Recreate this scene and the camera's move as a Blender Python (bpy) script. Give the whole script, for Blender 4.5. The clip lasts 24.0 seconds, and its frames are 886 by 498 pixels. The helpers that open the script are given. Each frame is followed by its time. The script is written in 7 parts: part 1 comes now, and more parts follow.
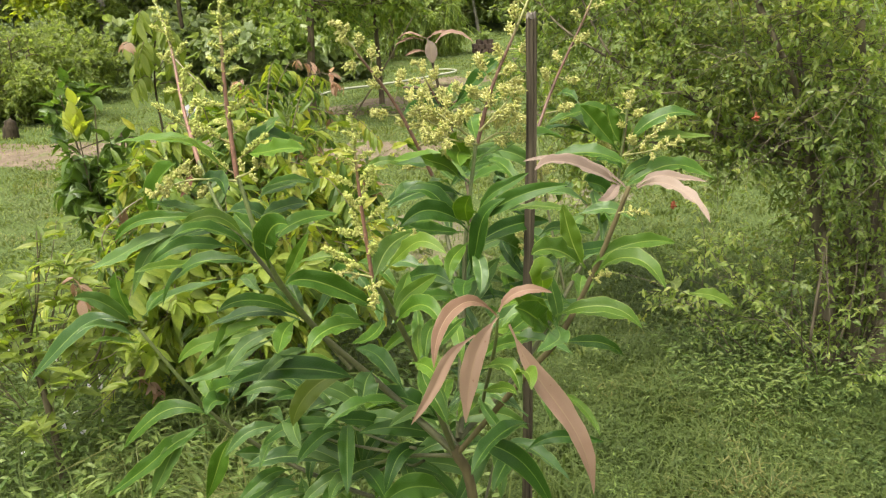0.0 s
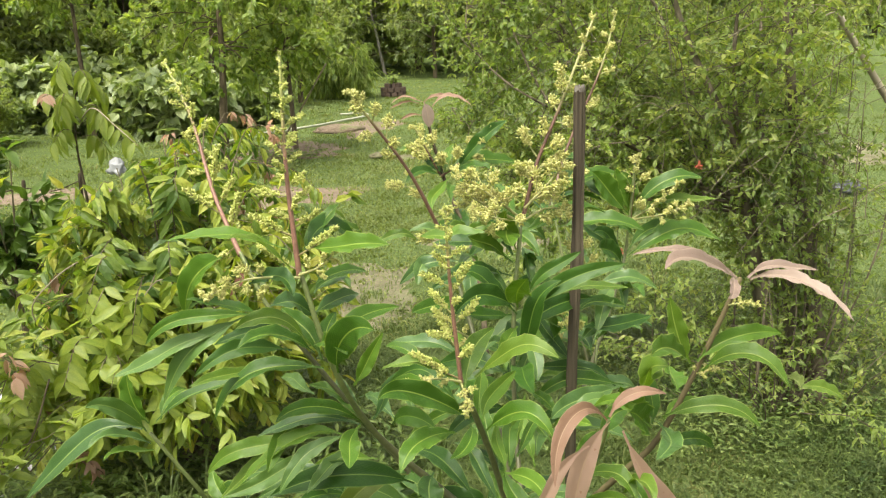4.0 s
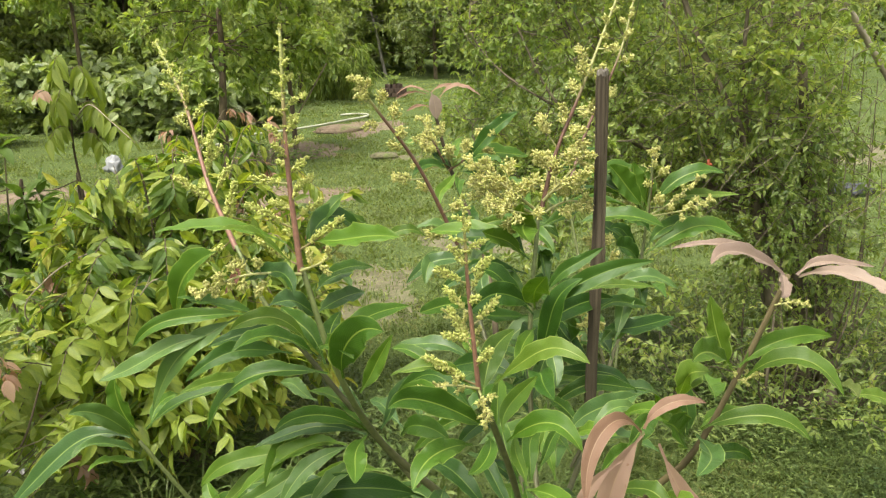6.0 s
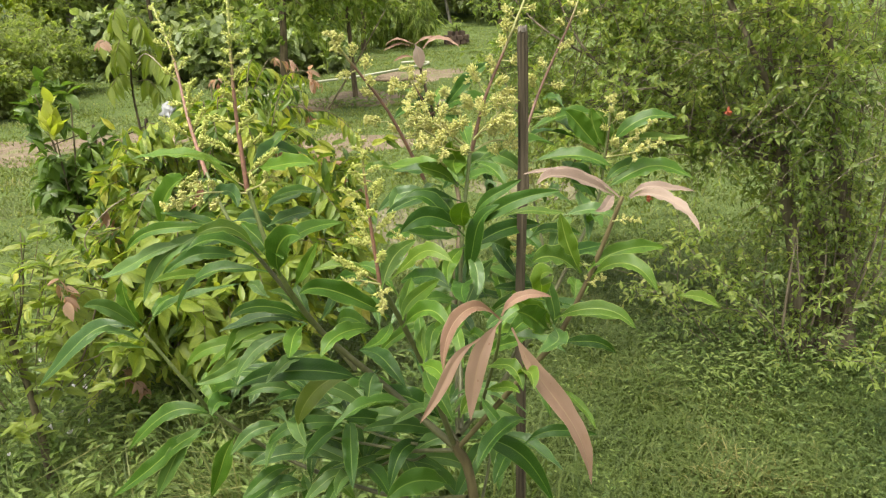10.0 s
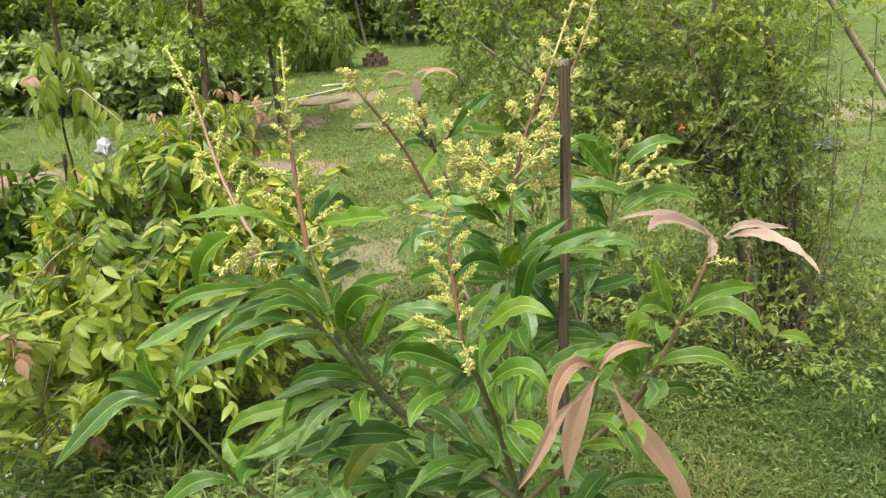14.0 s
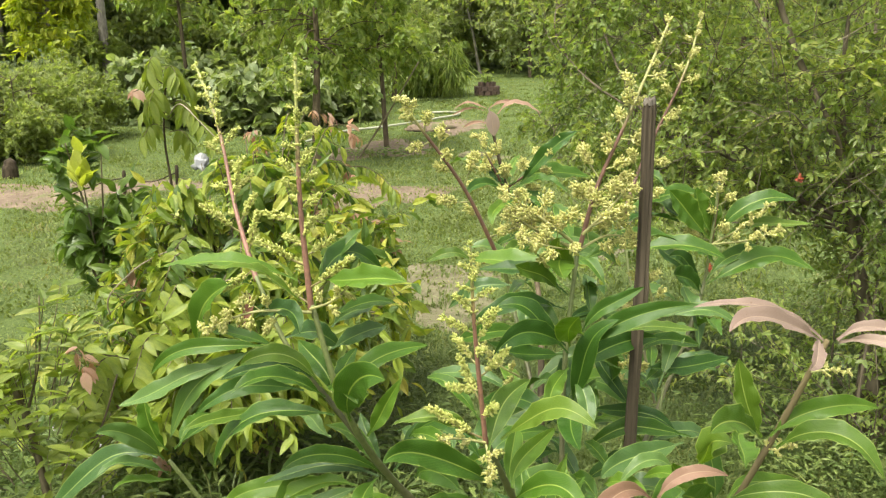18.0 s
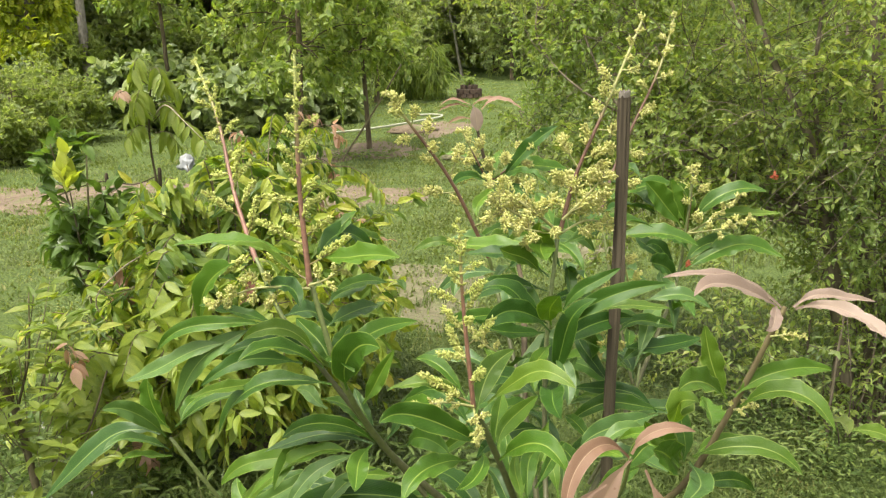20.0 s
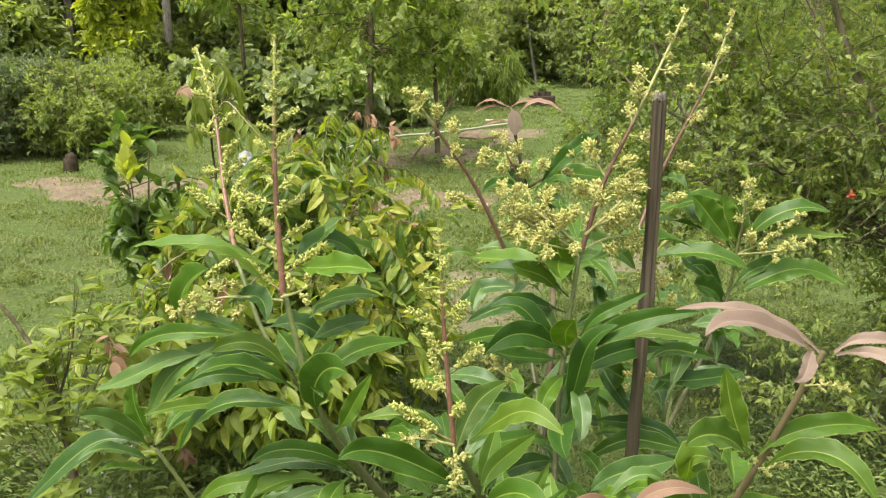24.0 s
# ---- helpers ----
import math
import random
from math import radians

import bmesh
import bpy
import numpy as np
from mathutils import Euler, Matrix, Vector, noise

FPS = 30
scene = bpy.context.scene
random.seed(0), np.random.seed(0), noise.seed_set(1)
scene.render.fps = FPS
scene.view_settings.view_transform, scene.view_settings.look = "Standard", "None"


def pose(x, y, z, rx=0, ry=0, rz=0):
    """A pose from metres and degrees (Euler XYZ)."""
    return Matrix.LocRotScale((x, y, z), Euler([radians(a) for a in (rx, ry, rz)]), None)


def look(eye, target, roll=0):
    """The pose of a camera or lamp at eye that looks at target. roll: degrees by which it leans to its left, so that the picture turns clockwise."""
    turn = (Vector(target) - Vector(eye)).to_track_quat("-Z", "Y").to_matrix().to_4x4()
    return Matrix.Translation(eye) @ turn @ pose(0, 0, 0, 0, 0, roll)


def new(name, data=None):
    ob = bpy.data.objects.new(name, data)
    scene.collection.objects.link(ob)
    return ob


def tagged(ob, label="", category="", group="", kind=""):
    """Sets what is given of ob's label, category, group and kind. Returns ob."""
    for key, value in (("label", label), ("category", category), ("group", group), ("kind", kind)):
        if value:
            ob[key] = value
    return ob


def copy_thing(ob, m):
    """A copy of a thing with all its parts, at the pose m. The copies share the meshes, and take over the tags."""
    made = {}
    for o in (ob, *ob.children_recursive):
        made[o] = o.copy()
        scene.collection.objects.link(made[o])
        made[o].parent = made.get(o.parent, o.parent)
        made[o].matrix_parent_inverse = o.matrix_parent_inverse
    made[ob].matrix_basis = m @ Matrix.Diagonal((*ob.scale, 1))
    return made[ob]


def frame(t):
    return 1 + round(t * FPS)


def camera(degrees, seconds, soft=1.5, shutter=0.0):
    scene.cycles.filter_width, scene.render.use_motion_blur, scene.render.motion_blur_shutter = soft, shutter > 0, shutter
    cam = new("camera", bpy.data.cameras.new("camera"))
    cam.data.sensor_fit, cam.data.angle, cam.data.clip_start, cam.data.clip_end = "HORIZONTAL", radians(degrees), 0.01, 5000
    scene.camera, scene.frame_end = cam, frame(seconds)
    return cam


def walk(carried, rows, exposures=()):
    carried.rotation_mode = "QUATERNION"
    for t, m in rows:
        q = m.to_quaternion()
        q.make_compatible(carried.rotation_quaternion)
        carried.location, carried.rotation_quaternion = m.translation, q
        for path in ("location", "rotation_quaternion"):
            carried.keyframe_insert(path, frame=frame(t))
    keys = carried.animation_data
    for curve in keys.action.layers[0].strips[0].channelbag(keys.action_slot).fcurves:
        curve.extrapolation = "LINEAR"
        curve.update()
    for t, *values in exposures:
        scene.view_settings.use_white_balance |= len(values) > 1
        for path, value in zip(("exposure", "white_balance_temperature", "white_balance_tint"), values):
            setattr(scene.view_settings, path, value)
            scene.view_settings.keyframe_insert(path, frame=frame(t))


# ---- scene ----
cam = camera(56.2, 24.0, 1.25)
METRES, EYE, TILT, LEAN, TURN = 1.7, 1.8, -18.0, 2.0, 0.0
SKY, SUN, STOPS = 0.135, 1.3, 1.4
ROWS = [
    (0.0, 0.0, 0.0, 0.0, 0.0, 0.0, -0.0),
    (0.5, 0.0192, -0.0143, -0.001, 1.66, -0.75, -0.47),
    (1.0, 0.0167, -0.0057, 0.0132, 1.69, -0.72, -0.63),
    (1.5, 0.0033, -0.0073, 0.0252, 1.66, -0.49, -0.03),
    (2.0, -0.014, -0.0058, 0.0277, 1.41, 0.15, 0.36),
    (2.5, -0.0452, -0.0018, 0.0266, 0.2, 0.93, 0.74),
    (3.0, -0.067, 0.0055, 0.0317, -1.5, 1.49, 1.03),
    (3.5, -0.1116, 0.0218, 0.0334, -5.96, 2.29, 1.3),
    (5.5, -0.1092, 0.1174, 0.0455, -6.76, 2.92, 2.22),
    (6.0, -0.1151, 0.0955, 0.0359, -6.45, 2.77, 1.67),
    (6.5, -0.1137, 0.0714, 0.0335, -6.3, 2.81, 1.52),
    (7.0, -0.1122, 0.0586, 0.0361, -6.3, 2.88, 1.61),
    (7.5, -0.1119, 0.0564, 0.0352, -6.32, 2.92, 1.73),
    (8.0, -0.1208, 0.0427, 0.0312, -6.33, 2.94, 1.7),
    (8.5, -0.1377, 0.0083, 0.0107, -6.39, 1.35, 1.66),
    (9.0, -0.1286, -0.0122, -0.0001, -7.33, -0.19, 1.23),
    (9.5, -0.0724, -0.0255, 0.0062, -6.22, -0.35, 0.5),
    (10.0, -0.021, -0.0301, 0.0116, -1.85, -0.64, 0.77),
    (10.5, -0.0098, -0.0354, 0.0201, 0.34, -0.43, 1.3),
    (11.0, -0.0128, -0.0406, 0.0223, 0.5, -0.04, 1.76),
    (11.5, -0.0235, -0.0338, 0.0321, 0.23, 0.44, 2.33),
    (13.5, -0.1248, -0.016, 0.0293, -6.59, 0.44, 4.74),
    (14.0, -0.1226, 0.0138, 0.038, -7.24, 0.46, 3.72),
    (14.5, -0.0767, 0.0529, 0.0473, -5.31, 0.63, 3.52),
    (15.0, -0.0646, 0.0729, 0.0513, -2.58, 0.85, 3.5),
    (15.5, -0.067, 0.0959, 0.0479, -1.36, 0.97, 2.65),
    (16.0, -0.0667, 0.1045, 0.0522, -1.32, 1.38, 0.85),
    (16.5, -0.0666, 0.1124, 0.0531, -1.15, 1.72, -0.13),
    (17.0, -0.0659, 0.116, 0.0595, -0.95, 2.17, -0.48),
    (17.5, -0.0667, 0.1161, 0.063, -0.23, 2.58, -0.55),
    (19.5, -0.0914, 0.08, 0.0504, -1.15, 2.68, -0.55),
    (20.0, -0.0758, 0.078, 0.0461, -1.48, 2.84, -0.24),
    (20.5, -0.0624, 0.0872, 0.0464, -1.59, 2.91, -0.32),
    (21.0, -0.0447, 0.1084, 0.0501, -1.56, 2.96, -0.41),
    (21.5, -0.0301, 0.1213, 0.0527, -0.75, 2.98, -0.74),
    (22.0, -0.0273, 0.1277, 0.0535, 0.67, 3.0, -1.29),
    (22.5, -0.024, 0.1368, 0.0524, 1.69, 2.98, -1.7),
    (23.0, -0.0242, 0.1382, 0.0531, 2.2, 3.01, -2.26),
    (23.5, -0.0311, 0.1355, 0.0502, 2.76, 3.01, -2.61),
    (24.0, -0.0333, 0.1347, 0.0547, 3.12, 3.08, -2.97),
]
walk(cam, [(t, pose(0, 0, EYE, TILT, LEAN, TURN) @ pose(METRES * x, METRES * y, METRES * z, 90 + pitch, roll, yaw)) for t, x, y, z, yaw, pitch, roll in ROWS],
     [(t, STOPS + s, 6750, 10) for t, s in ((0.0, -0.05), (1.0, 0.05), (3.0, 0.08), (7.0, -0.12), (8.0, -0.12), (10.0, -0.05), (11.0, 0.03), (14.0, 0.05), (16.0, 0.07), (18.0, 0.07), (21.0, -0.01), (24.0, -0.06))])

# ---- world and sun: bright overcast ----
world = bpy.data.worlds.new("sky")
scene.world = world
world.use_nodes = True
wn = world.node_tree.nodes
sky = wn.new("ShaderNodeTexSky")
sky.sky_type = "NISHITA"
sky.sun_disc = False
sky.sun_elevation, sky.sun_rotation = radians(68), radians(225)
sky.dust_density, sky.air_density = 6.0, 1.0
cloud = wn.new("ShaderNodeHueSaturation")
cloud.inputs["Saturation"].default_value = 0.16
world.node_tree.links.new(sky.outputs[0], cloud.inputs["Color"])
world.node_tree.links.new(cloud.outputs[0], wn["Background"].inputs[0])
wn["Background"].inputs[1].default_value = SKY
sun = new("sun", bpy.data.lights.new("sun", "SUN"))
sun.data.energy, sun.data.angle, sun.data.color = SUN, radians(24), (1.0, 0.96, 0.83)
sun.matrix_world = look((-4, -4, 14), (0, 0, 0))


# ---- helpers ----
def origin_of(ob):
    p = Vector((0, 0, 0))
    while ob is not None:
        p = p + ob.location
        ob = ob.parent
    return p


def mesh_arrays(name, verts, faces, uv=None, smooth=False):
    """A mesh from arrays of corners and of equal-sided faces."""
    me = bpy.data.meshes.new(name)
    verts = np.asarray(verts, np.float32)
    faces = np.asarray(faces, np.int32)
    n, k = faces.shape
    me.vertices.add(len(verts))
    me.vertices.foreach_set("co", verts.ravel())
    me.loops.add(n * k)
    me.loops.foreach_set("vertex_index", faces.ravel())
    me.polygons.add(n)
    me.polygons.foreach_set("loop_start", np.arange(0, n * k, k, dtype=np.int32))
    me.polygons.foreach_set("use_smooth", np.full(n, smooth))
    if uv is not None:
        layer = me.uv_layers.new(name="UVMap")
        layer.data.foreach_set("uv", np.asarray(uv, np.float32)[faces.ravel()].ravel())
    me.update(calc_edges=True)
    return me


def part(name, data, material, parent=None, label="", at=(0, 0, 0)):
    """Links a bmesh or a mesh, given in the world's metres, as one object under its thing."""
    if isinstance(data, bmesh.types.BMesh):
        me = bpy.data.meshes.new(name)
        data.to_mesh(me)
        data.free()
        data = me
    at = Vector(at) if Vector(at).length else (origin_of(parent) if parent else Vector((0, 0, 0)))
    data.transform(Matrix.Translation(-at))
    ob = new(name, data)
    data.materials.append(material)
    if parent:
        ob.parent = parent
        ob.location = at - origin_of(parent)
    else:
        ob.location = at
    if label:
        tagged(ob, label)
    return ob


def thing(name, at, label, category, group="", kind=""):
    ob = new(name)
    ob.location = at
    ob.empty_display_size = 0.1
    return tagged(ob, label, category, group, kind)


def smooth_line(points, steps):
    """A Catmull-Rom line through the points."""
    p = [Vector(q) for q in points]
    p = [2 * p[0] - p[1]] + p + [2 * p[-1] - p[-2]]
    out = []
    for i in range(1, len(p) - 2):
        for s in range(steps):
            t = s / steps
            out.append(0.5 * (2 * p[i] + (p[i + 1] - p[i - 1]) * t + (2 * p[i - 1] - 5 * p[i] + 4 * p[i + 1] - p[i + 2]) * t * t
                              + (3 * p[i] - p[i - 1] - 3 * p[i + 1] + p[i + 2]) * t ** 3))
    out.append(p[-2])
    return out


class Batch:
    """Gathers corners and faces (triangles) of many small pieces for one mesh."""

    def __init__(self):
        self.v, self.f, self.uv, self.n = [], [], [], 0

    def add(self, v, f, uv=None):
        v = np.asarray(v, np.float32).reshape(-1, 3)
        self.v.append(v)
        self.f.append(np.asarray(f, np.int32).reshape(-1, 3) + self.n)
        self.uv.append(np.zeros((len(v), 2), np.float32) if uv is None else np.asarray(uv, np.float32))
        self.n += len(v)
        return self

    def tube(self, points, r0, r1, sides=6, steps=4, knots=0.0, rng=None, along=None):
        line = smooth_line(points, steps) if steps > 1 else [Vector(p) for p in points]
        n = len(line)
        vs, uvs, fs = [], [], []
        side = Vector((1, 0.3, 0.1)).normalized()
        for i, p in enumerate(line):
            t = (line[min(i + 1, n - 1)] - line[max(i - 1, 0)]).normalized()
            side = (side - t * side.dot(t)).normalized()
            other = t.cross(side)
            r = r0 + (r1 - r0) * i / (n - 1)
            if knots and rng is not None:
                r *= 1 + knots * rng.uniform(-1, 1)
            for k in range(sides):
                a = 2 * math.pi * k / sides
                vs.append(p + side * (r * math.cos(a)) + other * (r * math.sin(a)))
                uvs.append((k / sides, i / (n - 1) if along is None else along))
        for i in range(n - 1):
            for k in range(sides):
                a, b = i * sides + k, i * sides + (k + 1) % sides
                fs += [(a, b, b + sides), (a, b + sides, a + sides)]
        top = len(vs)
        vs.append(line[-1] + (line[-1] - line[-2]).normalized() * r1 * 0.6)
        uvs.append((0.5, 1.0 if along is None else along))
        fs += [((n - 1) * sides + k, (n - 1) * sides + (k + 1) % sides, top) for k in range(sides)]
        return self.add([tuple(v) for v in vs], fs, uvs)

    def leaves(self, p, d, nrm, length, width, fold=0.25, droop=0.15):
        """Small leaves: each a folded blade of six faces with a drooping tip."""
        p, d, nrm = (np.asarray(a, np.float64).reshape(-1, 3) for a in (p, d, nrm))
        m = len(p)
        length = np.broadcast_to(np.asarray(length, np.float64), (m,))[:, None]
        width = np.broadcast_to(np.asarray(width, np.float64), (m,))[:, None]
        d = d / (np.linalg.norm(d, axis=1, keepdims=True) + 1e-9)
        side = np.cross(d, nrm)
        side /= np.linalg.norm(side, axis=1, keepdims=True) + 1e-9
        up = np.cross(side, d)
        c = p + d * length * 0.46
        up_f = up * width * fold
        a1, b1_ = p + d * length * 0.27 + side * width * 0.43 + up_f * 0.9, p + d * length * 0.27 - side * width * 0.43 + up_f * 0.9
        a2, b2_ = p + d * length * 0.64 + side * width * 0.4 + up_f * 0.8 - up * length * droop * 0.35, p + d * length * 0.64 - side * width * 0.4 + up_f * 0.8 - up * length * droop * 0.35
        tip = p + d * length - up * length * droop
        v = np.stack([p, a1, a2, tip, b2_, b1_, c], 1).reshape(-1, 3)
        k = np.arange(m)[:, None, None] * 7
        f = (k + np.array([[0, 1, 6], [1, 2, 6], [2, 3, 6], [3, 4, 6], [4, 5, 6], [5, 0, 6]])).reshape(-1, 3)
        uv = np.tile(np.array([[0.5, 0], [1, 0.27], [0.9, 0.64], [0.5, 1], [0.1, 0.64], [0, 0.27], [0.5, 0.46]]), (m, 1))
        return self.add(v, f, uv)

    def mesh(self, name, smooth=False):
        return mesh_arrays(name, np.concatenate(self.v), np.concatenate(self.f), np.concatenate(self.uv), smooth)


class Foliage:
    """Leaves of one plant: the nearest become parts of their own, the rest one joined crown."""

    def __init__(self):
        self.rows = []

    @property
    def n(self):
        return len(self.rows)

    def leaves(self, p, d, nrm, length, width, fold=0.25, droop=0.15):
        p, d, nrm = (np.asarray(a, np.float64).reshape(-1, 3) for a in (p, d, nrm))
        m = len(p)
        cols = [p, d, nrm] + [np.broadcast_to(np.asarray(a, np.float64), (m,))[:, None] for a in (length, width, fold, droop)]
        self.rows.append(np.concatenate(cols, 1))
        return self

    def emit(self, parent, material, name, singles=0, single_name="leaf", label="", label_single=""):
        rows = np.concatenate(self.rows)
        rows = rows[np.argsort(rows[:, 1], kind="stable")]
        near, rest = rows[:singles], rows[singles:]
        if len(rest):
            b = Batch()
            b.leaves(rest[:, :3], rest[:, 3:6], rest[:, 6:9], rest[:, 9], rest[:, 10], rest[:, 11:12], rest[:, 12:13])
            ob = part(name, b.mesh(name), material, parent, label)
            if singles:
                tagged(ob, kind="stuff")
        if len(near):
            base = origin_of(parent)
            shapes = [leaf_shape(material, k) for k in range(4)]
            for k, r in enumerate(near):
                d = Vector(r[3:6]).normalized()
                side = d.cross(Vector(r[6:9])).normalized()
                up = side.cross(d)
                ob = new(single_name, shapes[k % 4])
                ob.parent = parent
                m = Matrix((side, d, up)).transposed().to_4x4() @ Matrix.Diagonal((r[10], r[9], r[10], 1))
                ob.matrix_basis = Matrix.Translation(Vector(r[:3]) - base) @ m
                if label_single:
                    tagged(ob, label_single)


def leaf_shape(material, seed):
    """A leaf one long and one wide, folded on its midrib, with a drooping tip."""
    rng = np.random.default_rng(seed + 900)
    s = np.array([0, 0.12, 0.32, 0.55, 0.8, 1.0])
    w = np.array([0.02, 0.3, 0.5, 0.47, 0.25, 0.0])
    fold, drop, sway = rng.uniform(0.15, 0.35), rng.uniform(0.3, 0.7), rng.uniform(-0.06, 0.06)
    v = []
    for a, b in zip(s, w):
        z = -drop * a * a
        x = sway * math.sin(math.pi * a)
        v += [(x - b, a, z + fold * b * 2), (x, a, z), (x + b, a, z + fold * b * 2)]
    f = []
    for i in range(5):
        k = i * 3
        f += [(k, k + 1, k + 4, k + 3), (k + 1, k + 2, k + 5, k + 4)]
    uv = [(x + 0.5, y) for x, y, z in v]
    me = mesh_arrays("leaf", v, f, uv, True)
    me.materials.append(material)
    return me


def unit(rng, n):
    v = rng.normal(size=(n, 3))
    return v / np.linalg.norm(v, axis=1, keepdims=True)


# ---- materials ----
def nodes_of(name):
    m = bpy.data.materials.new(name)
    m.use_nodes = True
    t = m.node_tree
    return m, t, t.nodes, t.links, t.nodes["Principled BSDF"], t.nodes["Material Output"]


def ramp(t, fac, stops):
    r = t.nodes.new("ShaderNodeValToRGB")
    e = r.color_ramp.elements
    while len(e) < len(stops):
        e.new(0.5)
    for q, (x, c) in zip(e, stops):
        q.position, q.color = x, (*c, 1)
    t.links.new(fac, r.inputs[0])
    return r.outputs[0]


def mixed(t, fac, a, b, kind="MIX"):
    m = t.nodes.new("ShaderNodeMix")
    m.data_type, m.blend_type = "RGBA", kind
    for sock, v in ((m.inputs[0], fac), (m.inputs[6], a), (m.inputs[7], b)):
        if isinstance(v, (int, float)):
            sock.default_value = v
        elif isinstance(v, tuple):
            sock.default_value = (*v, 1)
        else:
            t.links.new(v, sock)
    return m.outputs[2]


def noise_fac(t, scale, detail=4, coord="Object", rough=0.6):
    c = t.nodes.new("ShaderNodeTexCoord")
    n = t.nodes.new("ShaderNodeTexNoise")
    n.inputs["Scale"].default_value, n.inputs["Detail"].default_value, n.inputs["Roughness"].default_value = scale, detail, rough
    t.links.new(c.outputs[coord], n.inputs["Vector"])
    return n.outputs["Fac"]


def math_node(t, op, a, b=0.0, c=None):
    m = t.nodes.new("ShaderNodeMath")
    m.operation = op
    for sock, v in zip(m.inputs, (a, b, c)):
        if v is None:
            continue
        if isinstance(v, (int, float)):
            sock.default_value = v
        else:
            t.links.new(v, sock)
    return m.outputs[0]


def leaf_material(name, stops, rough=0.45, through_light=0.35, islands=True, spec=0.36, back=None, glow=(1.5, 1.6, 0.55)):
    """Foliage: colours picked piece by piece, patchy at a larger scale, gloss and light that shines through."""
    m, t, n, l, bsdf, out = nodes_of(name)
    if islands:
        pick = n.new("ShaderNodeNewGeometry").outputs["Random Per Island"]
    else:
        pick = n.new("ShaderNodeObjectInfo").outputs["Random"]
    big = noise_fac(t, 1.3, 3)
    fac = math_node(t, "ADD", math_node(t, "MULTIPLY", pick, 0.75), math_node(t, "MULTIPLY_ADD", big, 1.2, -0.475))
    col = ramp(t, fac, stops)
    fine = noise_fac(t, 60, 3)
    col = mixed(t, 1.0, col, ramp(t, fine, [(0.3, (0.86, 0.8, 0.8)), (0.7, (1.23, 1.15, 1.25))]), "MULTIPLY")
    l.new(col, bsdf.inputs["Base Color"])
    bsdf.inputs["Roughness"].default_value = rough
    bsdf.inputs["Specular IOR Level"].default_value = spec
    tr = n.new("ShaderNodeBsdfTranslucent")
    l.new(mixed(t, 1.0, col, glow, "MULTIPLY"), tr.inputs[0])
    mx = n.new("ShaderNodeMixShader")
    mx.inputs[0].default_value = through_light
    l.new(bsdf.outputs[0], mx.inputs[1])
    l.new(tr.outputs[0], mx.inputs[2])
    l.new(mx.outputs[0], out.inputs[0])
    return m


def bark_material(name, dark, light, scale=30, rough=0.85, stretch=0.25, span=(0.36, 0.62)):
    m, t, n, l, bsdf, out = nodes_of(name)
    c = n.new("ShaderNodeTexCoord")
    mp = n.new("ShaderNodeMapping")
    mp.inputs["Scale"].default_value = (1, 1, stretch)
    l.new(c.outputs["Object"], mp.inputs[0])
    facs = []
    for s in (scale, scale * 0.15):
        q = n.new("ShaderNodeTexNoise")
        q.inputs["Scale"].default_value, q.inputs["Detail"].default_value = s, 5
        l.new(mp.outputs[0], q.inputs["Vector"])
        facs.append(q.outputs["Fac"])
    fac = math_node(t, "ADD", math_node(t, "MULTIPLY", facs[0], 0.6), math_node(t, "MULTIPLY", facs[1], 0.4))
    l.new(ramp(t, fac, [(span[0], dark), (span[1], light)]), bsdf.inputs["Base Color"])
    b = n.new("ShaderNodeBump")
    b.inputs["Strength"].default_value, b.inputs["Distance"].default_value = 0.6, 0.004
    l.new(facs[0], b.inputs["Height"])
    l.new(b.outputs[0], bsdf.inputs["Normal"])
    bsdf.inputs["Roughness"].default_value = rough
    bsdf.inputs["Specular IOR Level"].default_value = 0.15
    return m


